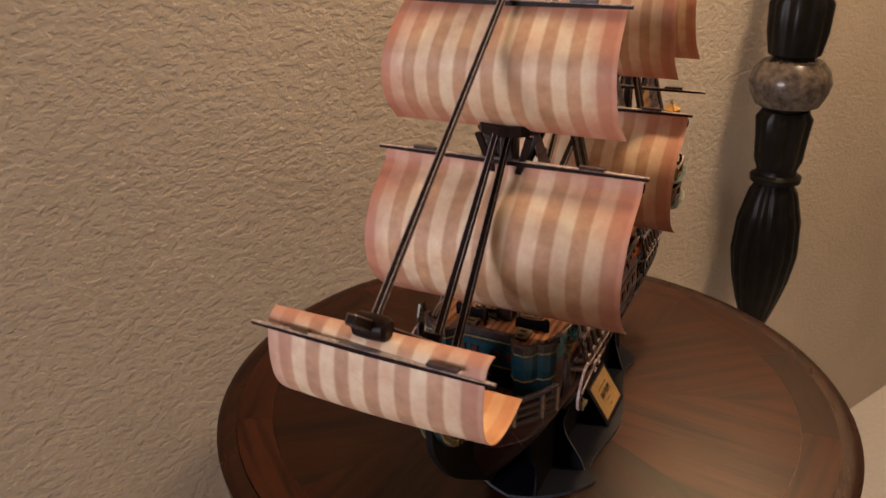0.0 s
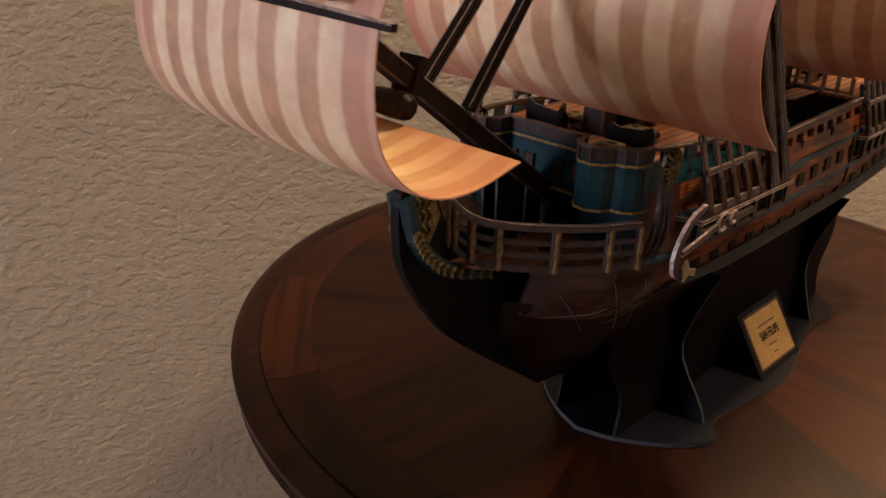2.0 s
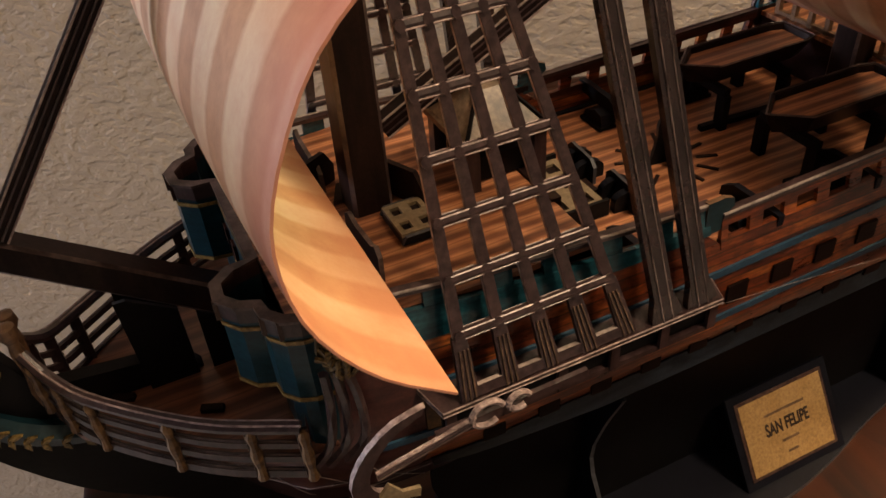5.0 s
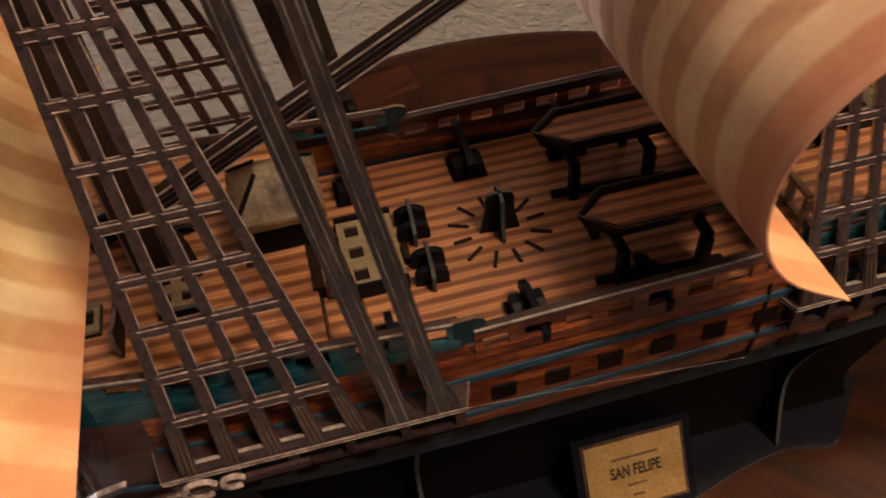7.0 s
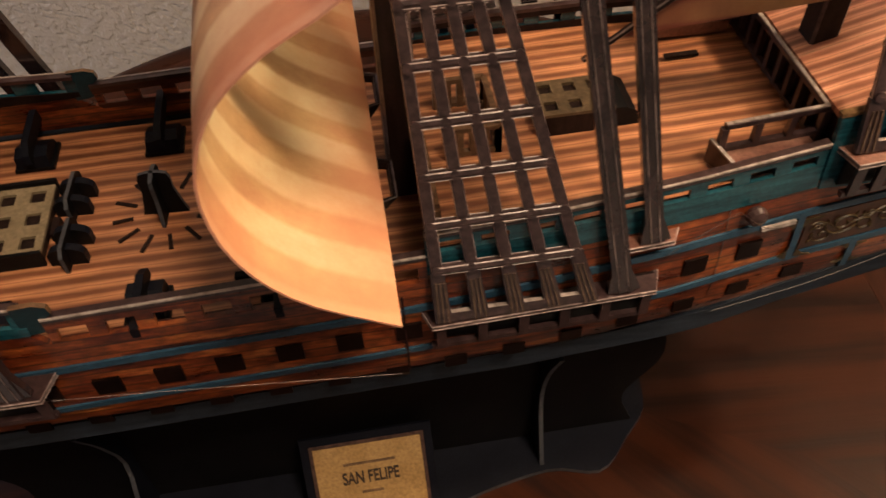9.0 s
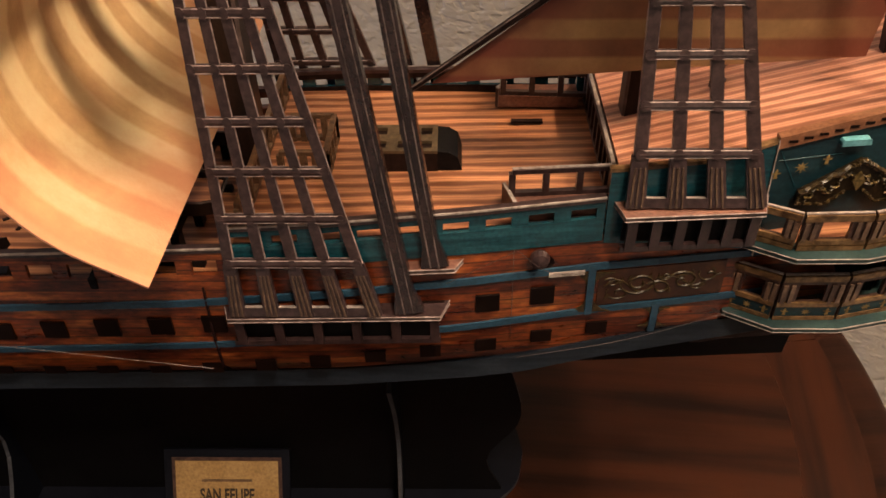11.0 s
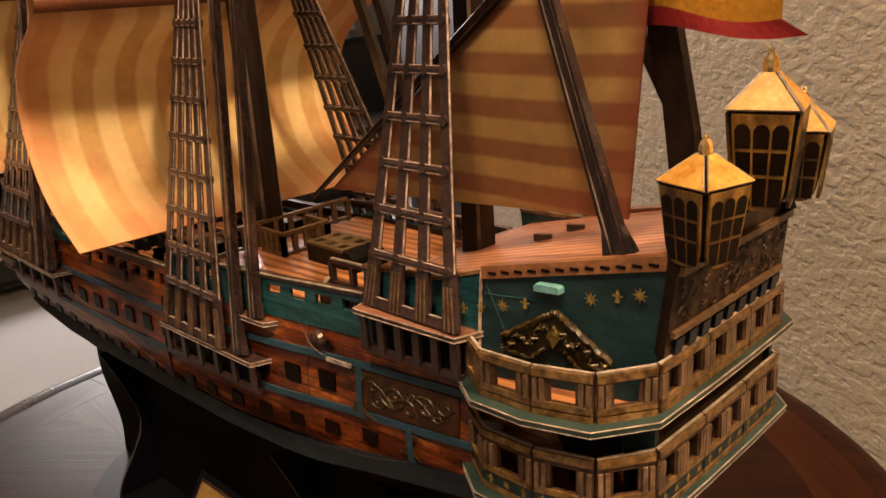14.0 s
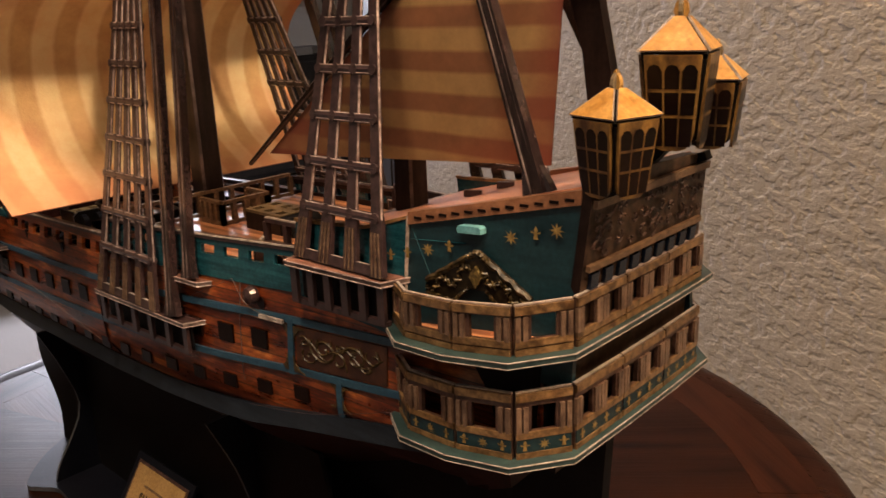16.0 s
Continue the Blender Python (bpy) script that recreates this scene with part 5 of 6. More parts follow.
for s in (-1, 1):
    bm = bmesh.new()
    folded(bm, [(x, s * y) for x, y in LOWER] if s > 0 else [(x, -y) for x, y in reversed(LOWER)], 0.1515, 0.1712)
    part("lower_wall", bm, FRONTTEAL, front)
    bm = bmesh.new()
    prism(bm, [(x, s * y) for x, y in FRONT[1:]] + [(x, s * y) for x, y in reversed(LOWER)], (0, 0, 0.1722), (1, 0, 0), (0, 1, 0), 0.0010)
    part("bastion_floor", bm, BLACK, front)
    for y in (0.0090, 0.0195):
        bm = bmesh.new()
        box(bm, (-0.0344, s * y - 0.0024, 0.1785), (-0.0334, s * y + 0.0024, 0.1860))
        part("cabin_window", bm, INNERRED, front, "dark red window")
        bm = bmesh.new()
        for o in (-0.0027, 0.0027):
            beam(bm, (-0.0343, s * y + o, 0.1780), (-0.0343, s * y + o, 0.1866), 0.0006, 0.0006, (1, 0, 0))
        part("window_edge", bm, BLACK, front)
# black card fills the recess, its colour standing for the shade inside
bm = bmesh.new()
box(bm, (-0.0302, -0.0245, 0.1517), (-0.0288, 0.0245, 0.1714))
part("beak_bulkhead", bm, BLACK, front, "black card for the shade in the recess over the beakhead")
# dark cheek cards under the bowsprit, and a cleat before them
for y in (-0.0042, 0.0042):
    for outline in ([(-0.0712, 0.1517), (-0.0560, 0.1517), (-0.0562, 0.1792), (-0.0690, 0.1880), (-0.0725, 0.1880)], [(-0.0515, 0.1517), (-0.0400, 0.1517), (-0.0400, 0.1680), (-0.0512, 0.1760)]):
        bm = bmesh.new()
        prism(bm, outline, (0, y, 0), (1, 0, 0), (0, 0, 1), 0.0014, 1)
        part("bowsprit_cheek", bm, [BLACK, GREYEDGE], front, "black card cheek beside the bowsprit")
for x, y in ((-0.0800, -0.0050), (-0.0560, -0.0230)):
    bm = bmesh.new()
    beam(bm, (x - 0.0032, y + 0.0016, 0.1524), (x + 0.0032, y - 0.0012, 0.1524), 0.0024, 0.0018)
    part("cleat", bm, DARKSPAR, front)

# ---- spars ----
def spar(name, a, b, w, material, label="", taper=0.8, edge=0):
    bm = bmesh.new()
    beam(bm, a, b, w, w, (0, 1, 0) if abs(Vector(b).x - Vector(a).x) + abs(Vector(b).z - Vector(a).z) > abs(Vector(b).y - Vector(a).y) else (1, 0, 0), taper, edge)
    bmesh.ops.bevel(bm, geom=list(bm.edges), offset=w * 0.09, segments=1, affect="EDGES", material=1)
    return part(name, bm, [material, WORNEDGE], ship, label)


spar("bowsprit", (-0.025, 0, 0.163), (-0.212, 0, 0.3005), 0.0105, DARKSPAR, "dark brown square bowsprit", 0.62)
FORE, MAIN, MIZZEN = 0.009, 0.217, 0.360
foremast = spar("fore_mast", (FORE, 0, 0.165), (FORE, 0, 0.352), 0.0135, MASTPRINT, "dark brown printed square lower mast", 0.85)
spar("main_mast", (MAIN, 0, 0.165), (MAIN, 0, 0.352), 0.0120, MASTPRINT, "dark brown printed square lower mast", 0.85)
spar("mizzen_mast", (MIZZEN, 0, 0.19), (MIZZEN, 0, 0.40), 0.0100, DARKSPAR, "dark printed square mast", 0.7)
spar("fore_topmast", (FORE + 0.004, 0, 0.345), (FORE + 0.004, 0, 0.50), 0.008, DARKSPAR, "", 0.7)
spar("main_topmast", (MAIN + 0.004, 0, 0.345), (MAIN + 0.004, 0, 0.52), 0.008, DARKSPAR, "", 0.7)
for x in (FORE, MAIN):
    bm = bmesh.new()
    lathe(bm, [(0.016, 0.3435), (0.0245, 0.3445), (0.0255, 0.3525), (0.0235, 0.3525), (0.0225, 0.3475)], 10, (x + 0.003, 0, 0))
    top = part("fighting_top", bm, DARKSPAR, ship, "dark round fighting top on splayed legs")
    for sx, sy in ((-1, -1), (-1, 1), (1, -1), (1, 1), (0, -1), (0, 1)):
        bm = bmesh.new()
        beam(bm, (x + 0.007 * sx, 0.009 * sy, 0.3120), (x + 0.003 + 0.016 * sx, 0.0195 * sy, 0.3440), 0.0046, 0.0030, (1, 0, 0))
        part("splayed_leg", bm, DARKSPAR, top)


def yard(name, x, half_len, z, w=0.0042, z_side=0.0, skew=0.0):
    bm = bmesh.new()
    beam(bm, (x, 0, z), (x + skew, half_len, z + z_side), w, w, (1, 0, 0), 0.6, 1)
    beam(bm, (x, 0, z), (x - skew, -half_len, z - z_side), w, w, (1, 0, 0), 0.6, 1)
    y = part(name, bm, [DARKSPAR, EDGE], ship, "thin dark card yard with pale edges")
    for dx, dz in ((0.5, 0.42), (0.5, -0.30), (-0.5, 0.42)):
        bm = bmesh.new()
        tube(bm, [(x - skew + w * dx * 0.6, -half_len, z - z_side + w * dz * 0.6), (x + w * dx, 0, z + w * dz), (x + skew + w * dx * 0.6, half_len, z + z_side + w * dz * 0.6)], 0.00035, 4)
        part("pale_edge", bm, ROPEEDGE, y)
    for s in (-0.62, 0.62):
        bm = bmesh.new()
        box(bm, (x - 0.002, s * half_len - 0.009, z + w * 0.4), (x + 0.002, s * half_len + 0.009, z + w * 0.4 + 0.0022))
        part("cleat", bm, SPAR, y)
    return y


# ---- sails ----
def sail(name, material, profile, half_top, half_foot, label, bow=0.0, n=26, m=28, thick=0.0006):
    """A bent sheet: profile runs (x, z) from head to foot, mirrored in width about the centreline; bow lifts the foot's middle."""
    prof = spline([(p[0], 0, p[1]) for p in profile], n)
    bm = bmesh.new()
    uvl = bm.loops.layers.uv.new("UVMap")
    front, back = [], []
    for i, p in enumerate(prof):
        t = i / (n - 1)
        hw = half_top + (half_foot - half_top) * t
        d = (prof[min(i + 1, n - 1)] - prof[max(i - 1, 0)]).normalized()
        nrm = Vector((d.z, 0, -d.x))
        rf, rb = [], []
        for j in range(m + 1):
            s = j / m * 2 - 1
            q = p + Vector((0, s * hw, bow * (1 - s * s) * max(0.0, t - 0.6) / 0.4))
            q.x -= 0.003 * (1 - s * s) * math.sin(math.pi * t)
            rf.append((bm.verts.new(q + nrm * thick / 2), j / m, t))
            rb.append((bm.verts.new(q - nrm * thick / 2), j / m, t))
        front.append(rf)
        back.append(rb)

    def quad(c, side_=0):
        f = bm.faces.new([k[0] for k in c])
        f.material_index = side_
        for loop, k in zip(f.loops, c):
            loop[uvl].uv = (k[1], k[2])
    for side_, g in enumerate((front, back)):
        for i in range(n - 1):
            for j in range(m):
                quad((g[i][j], g[i + 1][j], g[i + 1][j + 1], g[i][j + 1]), side_)
    for i in range(n - 1):
        for j in (0, m):
            quad((front[i][j], front[i + 1][j], back[i + 1][j], back[i][j]))
    for j in range(m):
        for i in (0, n - 1):
            quad((front[i][j], front[i][j + 1], back[i][j + 1], back[i][j]))
    return smooth(part(name, bm, [material, SAIL_LIT], ship, label), 60)


yard("fore_yard", 0.000, 0.104, 0.3235)
sail("fore_course", SAIL, [(0.003, 0.3215), (-0.001, 0.311), (-0.014, 0.300), (-0.026, 0.288), (-0.035, 0.270), (-0.0375, 0.255), (-0.034, 0.238), (-0.023, 0.221), (-0.007, 0.2075)], 0.100, 0.099, "curled striped fore sail of printed card")
yard("main_yard", 0.208, 0.095, 0.3160)
sail("main_course", SAIL, [(0.210, 0.3142), (0.205, 0.300), (0.188, 0.289), (0.176, 0.277), (0.1695, 0.259), (0.172, 0.238), (0.184, 0.2195), (0.207, 0.2035)], 0.091, 0.090, "curled striped main sail of printed card")
yard("fore_topsail_yard", 0.002, 0.084, 0.434)
sail("fore_topsail", SAIL, [(0.004, 0.432), (-0.008, 0.421), (-0.022, 0.405), (-0.026, 0.388), (-0.020, 0.367), (-0.001, 0.3485)], 0.080, 0.087, "curled striped topsail of printed card")
yard("main_topsail_yard", 0.213, 0.08, 0.444)
sail("main_topsail", SAIL, [(0.215, 0.442), (0.203, 0.428), (0.190, 0.410), (0.187, 0.392), (0.195, 0.366), (0.217, 0.3450)], 0.074, 0.078, "curled striped topsail of printed card")
yard("crossjack_yard", 0.338, 0.085, 0.3075, 0.0036)
sail("mizzen_topsail", SAIL, [(0.370, 0.43), (0.357, 0.415), (0.345, 0.395), (0.344, 0.375), (0.355, 0.352), (0.378, 0.334)], 0.062, 0.070, "curled striped mizzen topsail of printed card")
yard("sprit_yard", -0.1985, 0.075, 0.2735, 0.0036, 0.0035, -0.003)
for name, x, z, half in (("fore_course_hem", 0.0035, 0.3190, 0.100), ("main_course_hem", 0.2110, 0.3115, 0.091)):
    # the sail's head is folded over behind its yard
    bm = bmesh.new()
    fold = [(0.0, 0.0), (0.0035, -0.0005), (0.0052, -0.0028), (0.0046, -0.0058), (0.0026, -0.0075)]
    rows_ = [[bm.verts.new((x + p + o, yy, z + q)) for p, q in fold for o in (0, -0.0005)] for yy in (-half, -half / 2, 0, half / 2, half)]
    for p, q in zip(rows_, rows_[1:]):
        for k in range(4):
            for o in (0, 1):
                bm.faces.new((p[2 * k + o], p[2 * k + 2 + o], q[2 * k + 2 + o], q[2 * k + o]))
    smooth(part(name, bm, HEM_SHADED, ship, "red-brown folded hem of the sail, darkened as if in shade"), 60)
sail("spritsail", SPRIT, [(-0.184, 0.2800), (-0.1895, 0.2790), (-0.1945, 0.2735), (-0.197, 0.256), (-0.1955, 0.240), (-0.190, 0.229), (-0.180, 0.220), (-0.167, 0.2155), (-0.151, 0.2155), (-0.132, 0.2200)], 0.070, 0.0665, "rolled striped spritsail of printed card")
bm = bmesh.new()
lathe(bm, [(0.0052, -0.011), (0.0072, -0.009), (0.0076, 0.0), (0.0072, 0.009), (0.0052, 0.011)], 12)
bmesh.ops.rotate(bm, verts=bm.verts, cent=(0, 0, 0), matrix=Matrix.Rotation(math.pi / 2, 3, "X"))
block = smooth(part("sprit_top_block", bm, DARKSPAR, ship, "dark round block on the bowsprit's end"), 40)
block.location = (-0.191, 0, 0.2855)
bm = bmesh.new()
lathe(bm, [(0.0030, -0.011), (0.0052, -0.009), (0.0056, 0.0), (0.0052, 0.009), (0.0030, 0.011)], 10)
bmesh.ops.rotate(bm, verts=bm.verts, cent=(0, 0, 0), matrix=Matrix.Rotation(math.pi / 2, 3, "X"))
cross = smooth(part("sprit_cross_block", bm, DARKSPAR, ship), 40)
cross.location = (-0.1310, 0, 0.2270)
bm = bmesh.new()
beam(bm, (-0.1245, 0, 0.2300), (-0.1195, 0, 0.2440), 0.0125, 0.0040, (1, 0, 0))
part("bowsprit_band", bm, DARKSPAR, ship)

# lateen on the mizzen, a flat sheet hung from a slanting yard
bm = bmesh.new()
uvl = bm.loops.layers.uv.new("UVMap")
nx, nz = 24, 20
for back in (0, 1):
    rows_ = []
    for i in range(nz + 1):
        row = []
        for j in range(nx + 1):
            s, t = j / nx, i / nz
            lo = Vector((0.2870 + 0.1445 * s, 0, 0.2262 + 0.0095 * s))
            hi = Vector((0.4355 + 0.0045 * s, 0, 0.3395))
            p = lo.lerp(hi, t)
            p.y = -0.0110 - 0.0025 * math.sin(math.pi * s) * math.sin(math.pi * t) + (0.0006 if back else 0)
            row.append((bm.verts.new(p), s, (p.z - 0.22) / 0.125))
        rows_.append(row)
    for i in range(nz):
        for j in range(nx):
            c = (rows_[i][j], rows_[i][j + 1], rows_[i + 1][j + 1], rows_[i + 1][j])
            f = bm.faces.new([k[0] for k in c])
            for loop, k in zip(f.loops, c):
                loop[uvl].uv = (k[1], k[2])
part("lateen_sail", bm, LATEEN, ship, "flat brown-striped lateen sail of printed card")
spar("lateen_yard", (0.4540, -0.0125, 0.3525), (0.2740, -0.0125, 0.2205), 0.0044, DARKSPAR, "long slanting dark yard", 0.40)

# flagstaff and ensign
bm = bmesh.new()
prism(bm, [(0.4425, 0.228), (0.4500, 0.228), (0.4470, 0.262), (0.4405, 0.2915), (0.4375, 0.301), (0.4308, 0.301), (0.4315, 0.287), (0.4365, 0.270)], (0, 0.0, 0), (1, 0, 0), (0, 0, 1), 0.004)
staff = part("flagstaff", bm, DARKSPAR, ship, "dark shaped ensign staff")
for z0, z1, mat, nm in ((0.0, 0.0055, FLAGRED, "flag_stripe_low"), (0.0055, 0.0135, FLAGGOLD, "flag_stripe_gold"), (0.0135, 0.0190, FLAGRED, "flag_stripe_high")):
    bm = bmesh.new()
    cols = []
    for k in range(15):
        s = k / 14
        wave = 0.0014 * math.sin(s * 6.0 + 0.4)
        y = -0.0042 - 0.0022 * math.sin(s * 5.0)
        mid = 0.0095
        reach = lambda z: 0.047 - 0.012 * (1 - abs(z - mid) / 0.0095)
        cols.append([bm.verts.new((0.4295 + reach(z) * s, y + o, 0.2905 + z * (1 - 0.28 * s) - 0.0022 * s + wave)) for z in (z0, z1) for o in (0, 0.0005)])
    for p, q in zip(cols, cols[1:]):
        for a, b in ((0, 2), (2, 3), (3, 1), (1, 0)):
            bm.faces.new((p[a], q[a], q[b], p[b]))
    part(nm, bm, mat, staff, "red band of the ensign" if mat is FLAGRED else "golden band of the ensign")


# ---- shrouds and stays ----
def shroud(low, high, strips, rungs, sign, label, w_low=0.0042, w_high=0.0028, plate=0.017):
    """A card ladder of shrouds: low and high give (x at one edge, x at the other, y, z)."""
    at_ = lambda s, t: Vector((low[0] + (low[1] - low[0]) * s, sign * low[2], low[3])).lerp(Vector((high[0] + (high[1] - high[0]) * s, sign * high[2], high[3])), t)
    n = (at_(1, 0) - at_(0, 0)).cross(at_(0, 1) - at_(0, 0)).normalized()
    length = (at_(0.5, 1) - at_(0.5, 0)).length
    bm = bmesh.new()
    u = (at_(1, 0) - at_(0, 0)).normalized()
    w = (at_(0.5, 1) - at_(0.5, 0)).normalized()
    wide = (at_(1, 0) - at_(0, 0)).length
    prism(bm, [(-0.002, 0), (wide + 0.002, 0), (wide + 0.001, 0.0035), (-0.001, 0.0035)], at_(0, 0), u, w, 0.0018, 1)
    net = part("shroud", bm, [ROPE, EDGE], ship, label)
    for k in range(strips):
        s = k / (strips - 1)
        bm = bmesh.new()
        t1 = plate / length
        beam(bm, at_(s, 0), at_(s, 1), w_low * 0.84, 0.0018, n, w_high / w_low, 0)
        rope = part("rope", bm, ROPE, net)
        bm = bmesh.new()
        a, b = at_(s, 0.0), at_(s, t1)
        beam(bm, a, b, w_low * 1.30, 0.0019, n, 0.8, 0)
        part("deadeye_strap", bm, ROPE, net)
        bm = bmesh.new()
        for o in (-0.3, 0.0, 0.3):
            for side_ in (-1, 1):
                beam(bm, a + u * w_low * 1.3 * o + n * 0.0011 * side_, b - w * 0.004 + u * w_low * 1.0 * o + n * 0.0011 * side_, w_low * 0.12, 0.0006, n)
        part("lanyard", bm, LANYARD, rope)
        bm = bmesh.new()
        for e in (-0.35, 0.35):
            tube(bm, [at_(s, t1 * 0.9) + u * w_low * e, at_(s, 1) + u * w_high * e], w_low * 0.11, 5)
        part("rope_edge", bm, ROPEEDGE, rope)
    for k in range(rungs):
        t = (plate + 0.0005) / length + (1 - (plate + 0.002) / length) * k / rungs
        bm = bmesh.new()
        tube(bm, [at_(-0.01, t), at_(1.01, t)], 0.00178 - 0.0004 * t, 8)
        r = part("ratline", bm, ROPE, net)
        bm = bmesh.new()
        for o in (-0.0012, 0.0012):
            for side_ in (-1, 1):
                tube(bm, [at_(0.0, t) + n * 0.0011 * side_ + w * o, at_(1.0, t) + n * 0.0011 * side_ + w * o], 0.00026, 4)
        part("ratline_edge", bm, ROPEEDGE, r)
        bm = bmesh.new()
        for j in range(strips):
            c = at_(j / (strips - 1), t)
            h = (w_low + (w_high - w_low) * t) * 0.40
            prism(bm, [(h * math.cos(a), 0.0018 * math.sin(a)) for a in (math.pi / 4 * q + 0.39 for q in range(8))], c, u, w, 0.0032)
        part("knot", bm, ROPE, r)
    return net


def channel(x0, x1, y0, y1, z, sign, label, material, boxed=0.0):
    """A plank shelf on the hull's side that the shrouds stand on."""
    bm = bmesh.new()
    yi0, yi1 = side(x0, z) - 0.002, side(x1, z) - 0.002
    prism(bm, [(x0, sign * yi0), (x0 + 0.003, sign * y0), (x1 - 0.004, sign * y1), (x1, sign * yi1)], (0, 0, z), (1, 0, 0), (0, 1, 0), 0.0018, 1)
    c = part("channel", bm, [material, WORNEDGE], ship, label)
    for dz in (-0.0008, 0.0008):
        bm = bmesh.new()
        tube(bm, [(x0, sign * yi0, z + dz), (x0 + 0.003, sign * y0, z + dz), (x1 - 0.004, sign * y1, z + dz), (x1, sign * yi1, z + dz)], 0.00026, 5)
        part("cut_edge", bm, ROPEEDGE, c)
    if boxed:
        count = 6
        for k in range(count):
            x = x0 + 0.006 + (x1 - x0 - 0.012) * k / (count - 1)
            bm = bmesh.new()
            yo = y0 + (y1 - y0) * k / (count - 1) - 0.002
            prism(bm, [(-0.0016, -boxed), (0.0016, -boxed), (0.0016, -0.001), (-0.0016, -0.001)], (x, sign * yo, z), (1, 0, 0), (0, 0, 1), 0.0015)
            part("chain_plate", bm, SPAR, c)
        # black sheet added behind the plates for the shade in their openings
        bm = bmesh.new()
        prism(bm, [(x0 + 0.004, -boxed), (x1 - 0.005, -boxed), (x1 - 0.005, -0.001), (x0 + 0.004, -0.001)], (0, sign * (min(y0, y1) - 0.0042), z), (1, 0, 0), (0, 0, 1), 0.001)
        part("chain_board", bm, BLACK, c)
        bm = bmesh.new()
        beam(bm, (x0 + 0.003, sign * (y0 - 0.003), z - boxed), (x1 - 0.004, sign * (y1 - 0.003), z - boxed), 0.002, 0.002)
        part("chain_bar", bm, SPAR, c)
    return c


def stay(a, b, w, material=GLOSSTAY, label=""):
    bm = bmesh.new()
    beam(bm, a, b, w, 0.0032, (0, 1, 0.4), 0.75, 1)
    s = part("backstay", bm, material, ship, label)
    bm = bmesh.new()
    a, b = Vector(a), Vector(b)
    n = Vector((0, a.y, 0)).normalized()
    d = (b - a).normalized()
    u = d.cross(n).normalized()
    for o in (-0.25, 0.25):
        beam(bm, a + u * w * o + n * 0.0017, b + u * w * o * 0.75 + n * 0.0014, 0.00035, 0.0004, n)
    part("printed_line", bm, PRINTLINE, s)
    bm = bmesh.new()
    prism(bm, [(-w * 0.85, 0.0), (w * 0.85, 0.0), (w * 0.76, 0.003), (w * 0.50, 0.009), (-w * 0.50, 0.009), (-w * 0.76, 0.003)], a, u, d, 0.0026, 1)
    part("foot", bm, material, s)
    return s


for sign in (-1, 1):
    channel(-0.002, 0.102, 0.0685, 0.0690, 0.1635, sign, "brown card channel along the fore shrouds", SPAR, 0.012)
    shroud((0.0100, 0.0630, 0.0672, 0.1650), (0.0115, 0.0205, 0.0160, 0.345), 5, 10, sign, "fore shroud ladder of brown printed card", plate=0.020)
    stay((0.0770, sign * 0.0672, 0.1648), (0.024, sign * 0.003, 0.50), 0.0066)
    stay((0.0905, sign * 0.0668, 0.1648), (0.040, sign * 0.003, 0.50), 0.0066)
    channel(0.214, 0.294, 0.0645, 0.0630, 0.1645, sign, "brown card channel along the main shrouds", SPAR, 0.013)
    shroud((0.2210, 0.2680, 0.0630, 0.1660), (0.2130, 0.2210, 0.0210, 0.345), 5, 10, sign, "main shroud ladder of brown printed card", plate=0.020)
    stay((0.2795, sign * 0.0610, 0.1660), (0.224, sign * 0.003, 0.50), 0.0062)
    channel(0.276, 0.299, 0.0585, 0.0575, 0.1815, sign, "small red-brown stay shelf", RAILWOOD)
    stay((0.2885, sign * 0.0565, 0.1830), (0.242, sign * 0.003, 0.50), 0.0056)
    channel(0.347, 0.3995, 0.0545, 0.0515, 0.2005, sign, "red-brown shelf under the mizzen shrouds", RAILWOOD, 0.014)
    shroud((0.3535, 0.3925, 0.0495, 0.2020), (0.353, 0.3590, 0.0080, 0.372), 4, 10, sign, "mizzen shroud ladder of brown printed card", 0.0050, 0.0032, 0.018)
    stay((0.4415, sign * 0.0300, 0.2305), (0.362, sign * 0.0035, 0.402), 0.0066)

# stays that run forward along the centreline
for a, b, w in (((-0.1120, 0.002, 0.2325), (FORE - 0.017, 0.003, 0.347), 0.0052), ((-0.0915, -0.003, 0.2190), (FORE - 0.007, -0.002, 0.342), 0.0052), ((-0.192, 0.0, 0.286), (FORE, 0.0, 0.452), 0.0042),
                ((0.0165, 0.0, 0.2165), (MAIN - 0.006, 0.0, 0.3185), 0.0064), ((0.062, -0.010, 0.300), (MAIN - 0.004, -0.002, 0.445), 0.0040)):
    bm = bmesh.new()
    beam(bm, a, b, w, w * 0.8, (0, 1, 0), 0.8)
    fs = part("forestay", bm, DARKSPAR, ship)
    a, b = Vector(a), Vector(b)
    up = (b - a).cross(Vector((0, 1, 0))).normalized()
    for o, mat in ((0.48, EDGE), (0.18, ROPE), (-0.18, ROPE), (-0.48, ROPEEDGE)):
        bm = bmesh.new()
        for sy in (-1, 1):
            beam(bm, a + up * w * o + Vector((0, sy * w * 0.41, 0)), b + up * w * o * 0.8 + Vector((0, sy * w * 0.33, 0)), 0.0005, 0.0005)
        part("printed_line", bm, mat, fs)


# ---- deck furniture ----
def furniture(name, bm, material, label=""):
    return part(name, bm, material, ship, label)


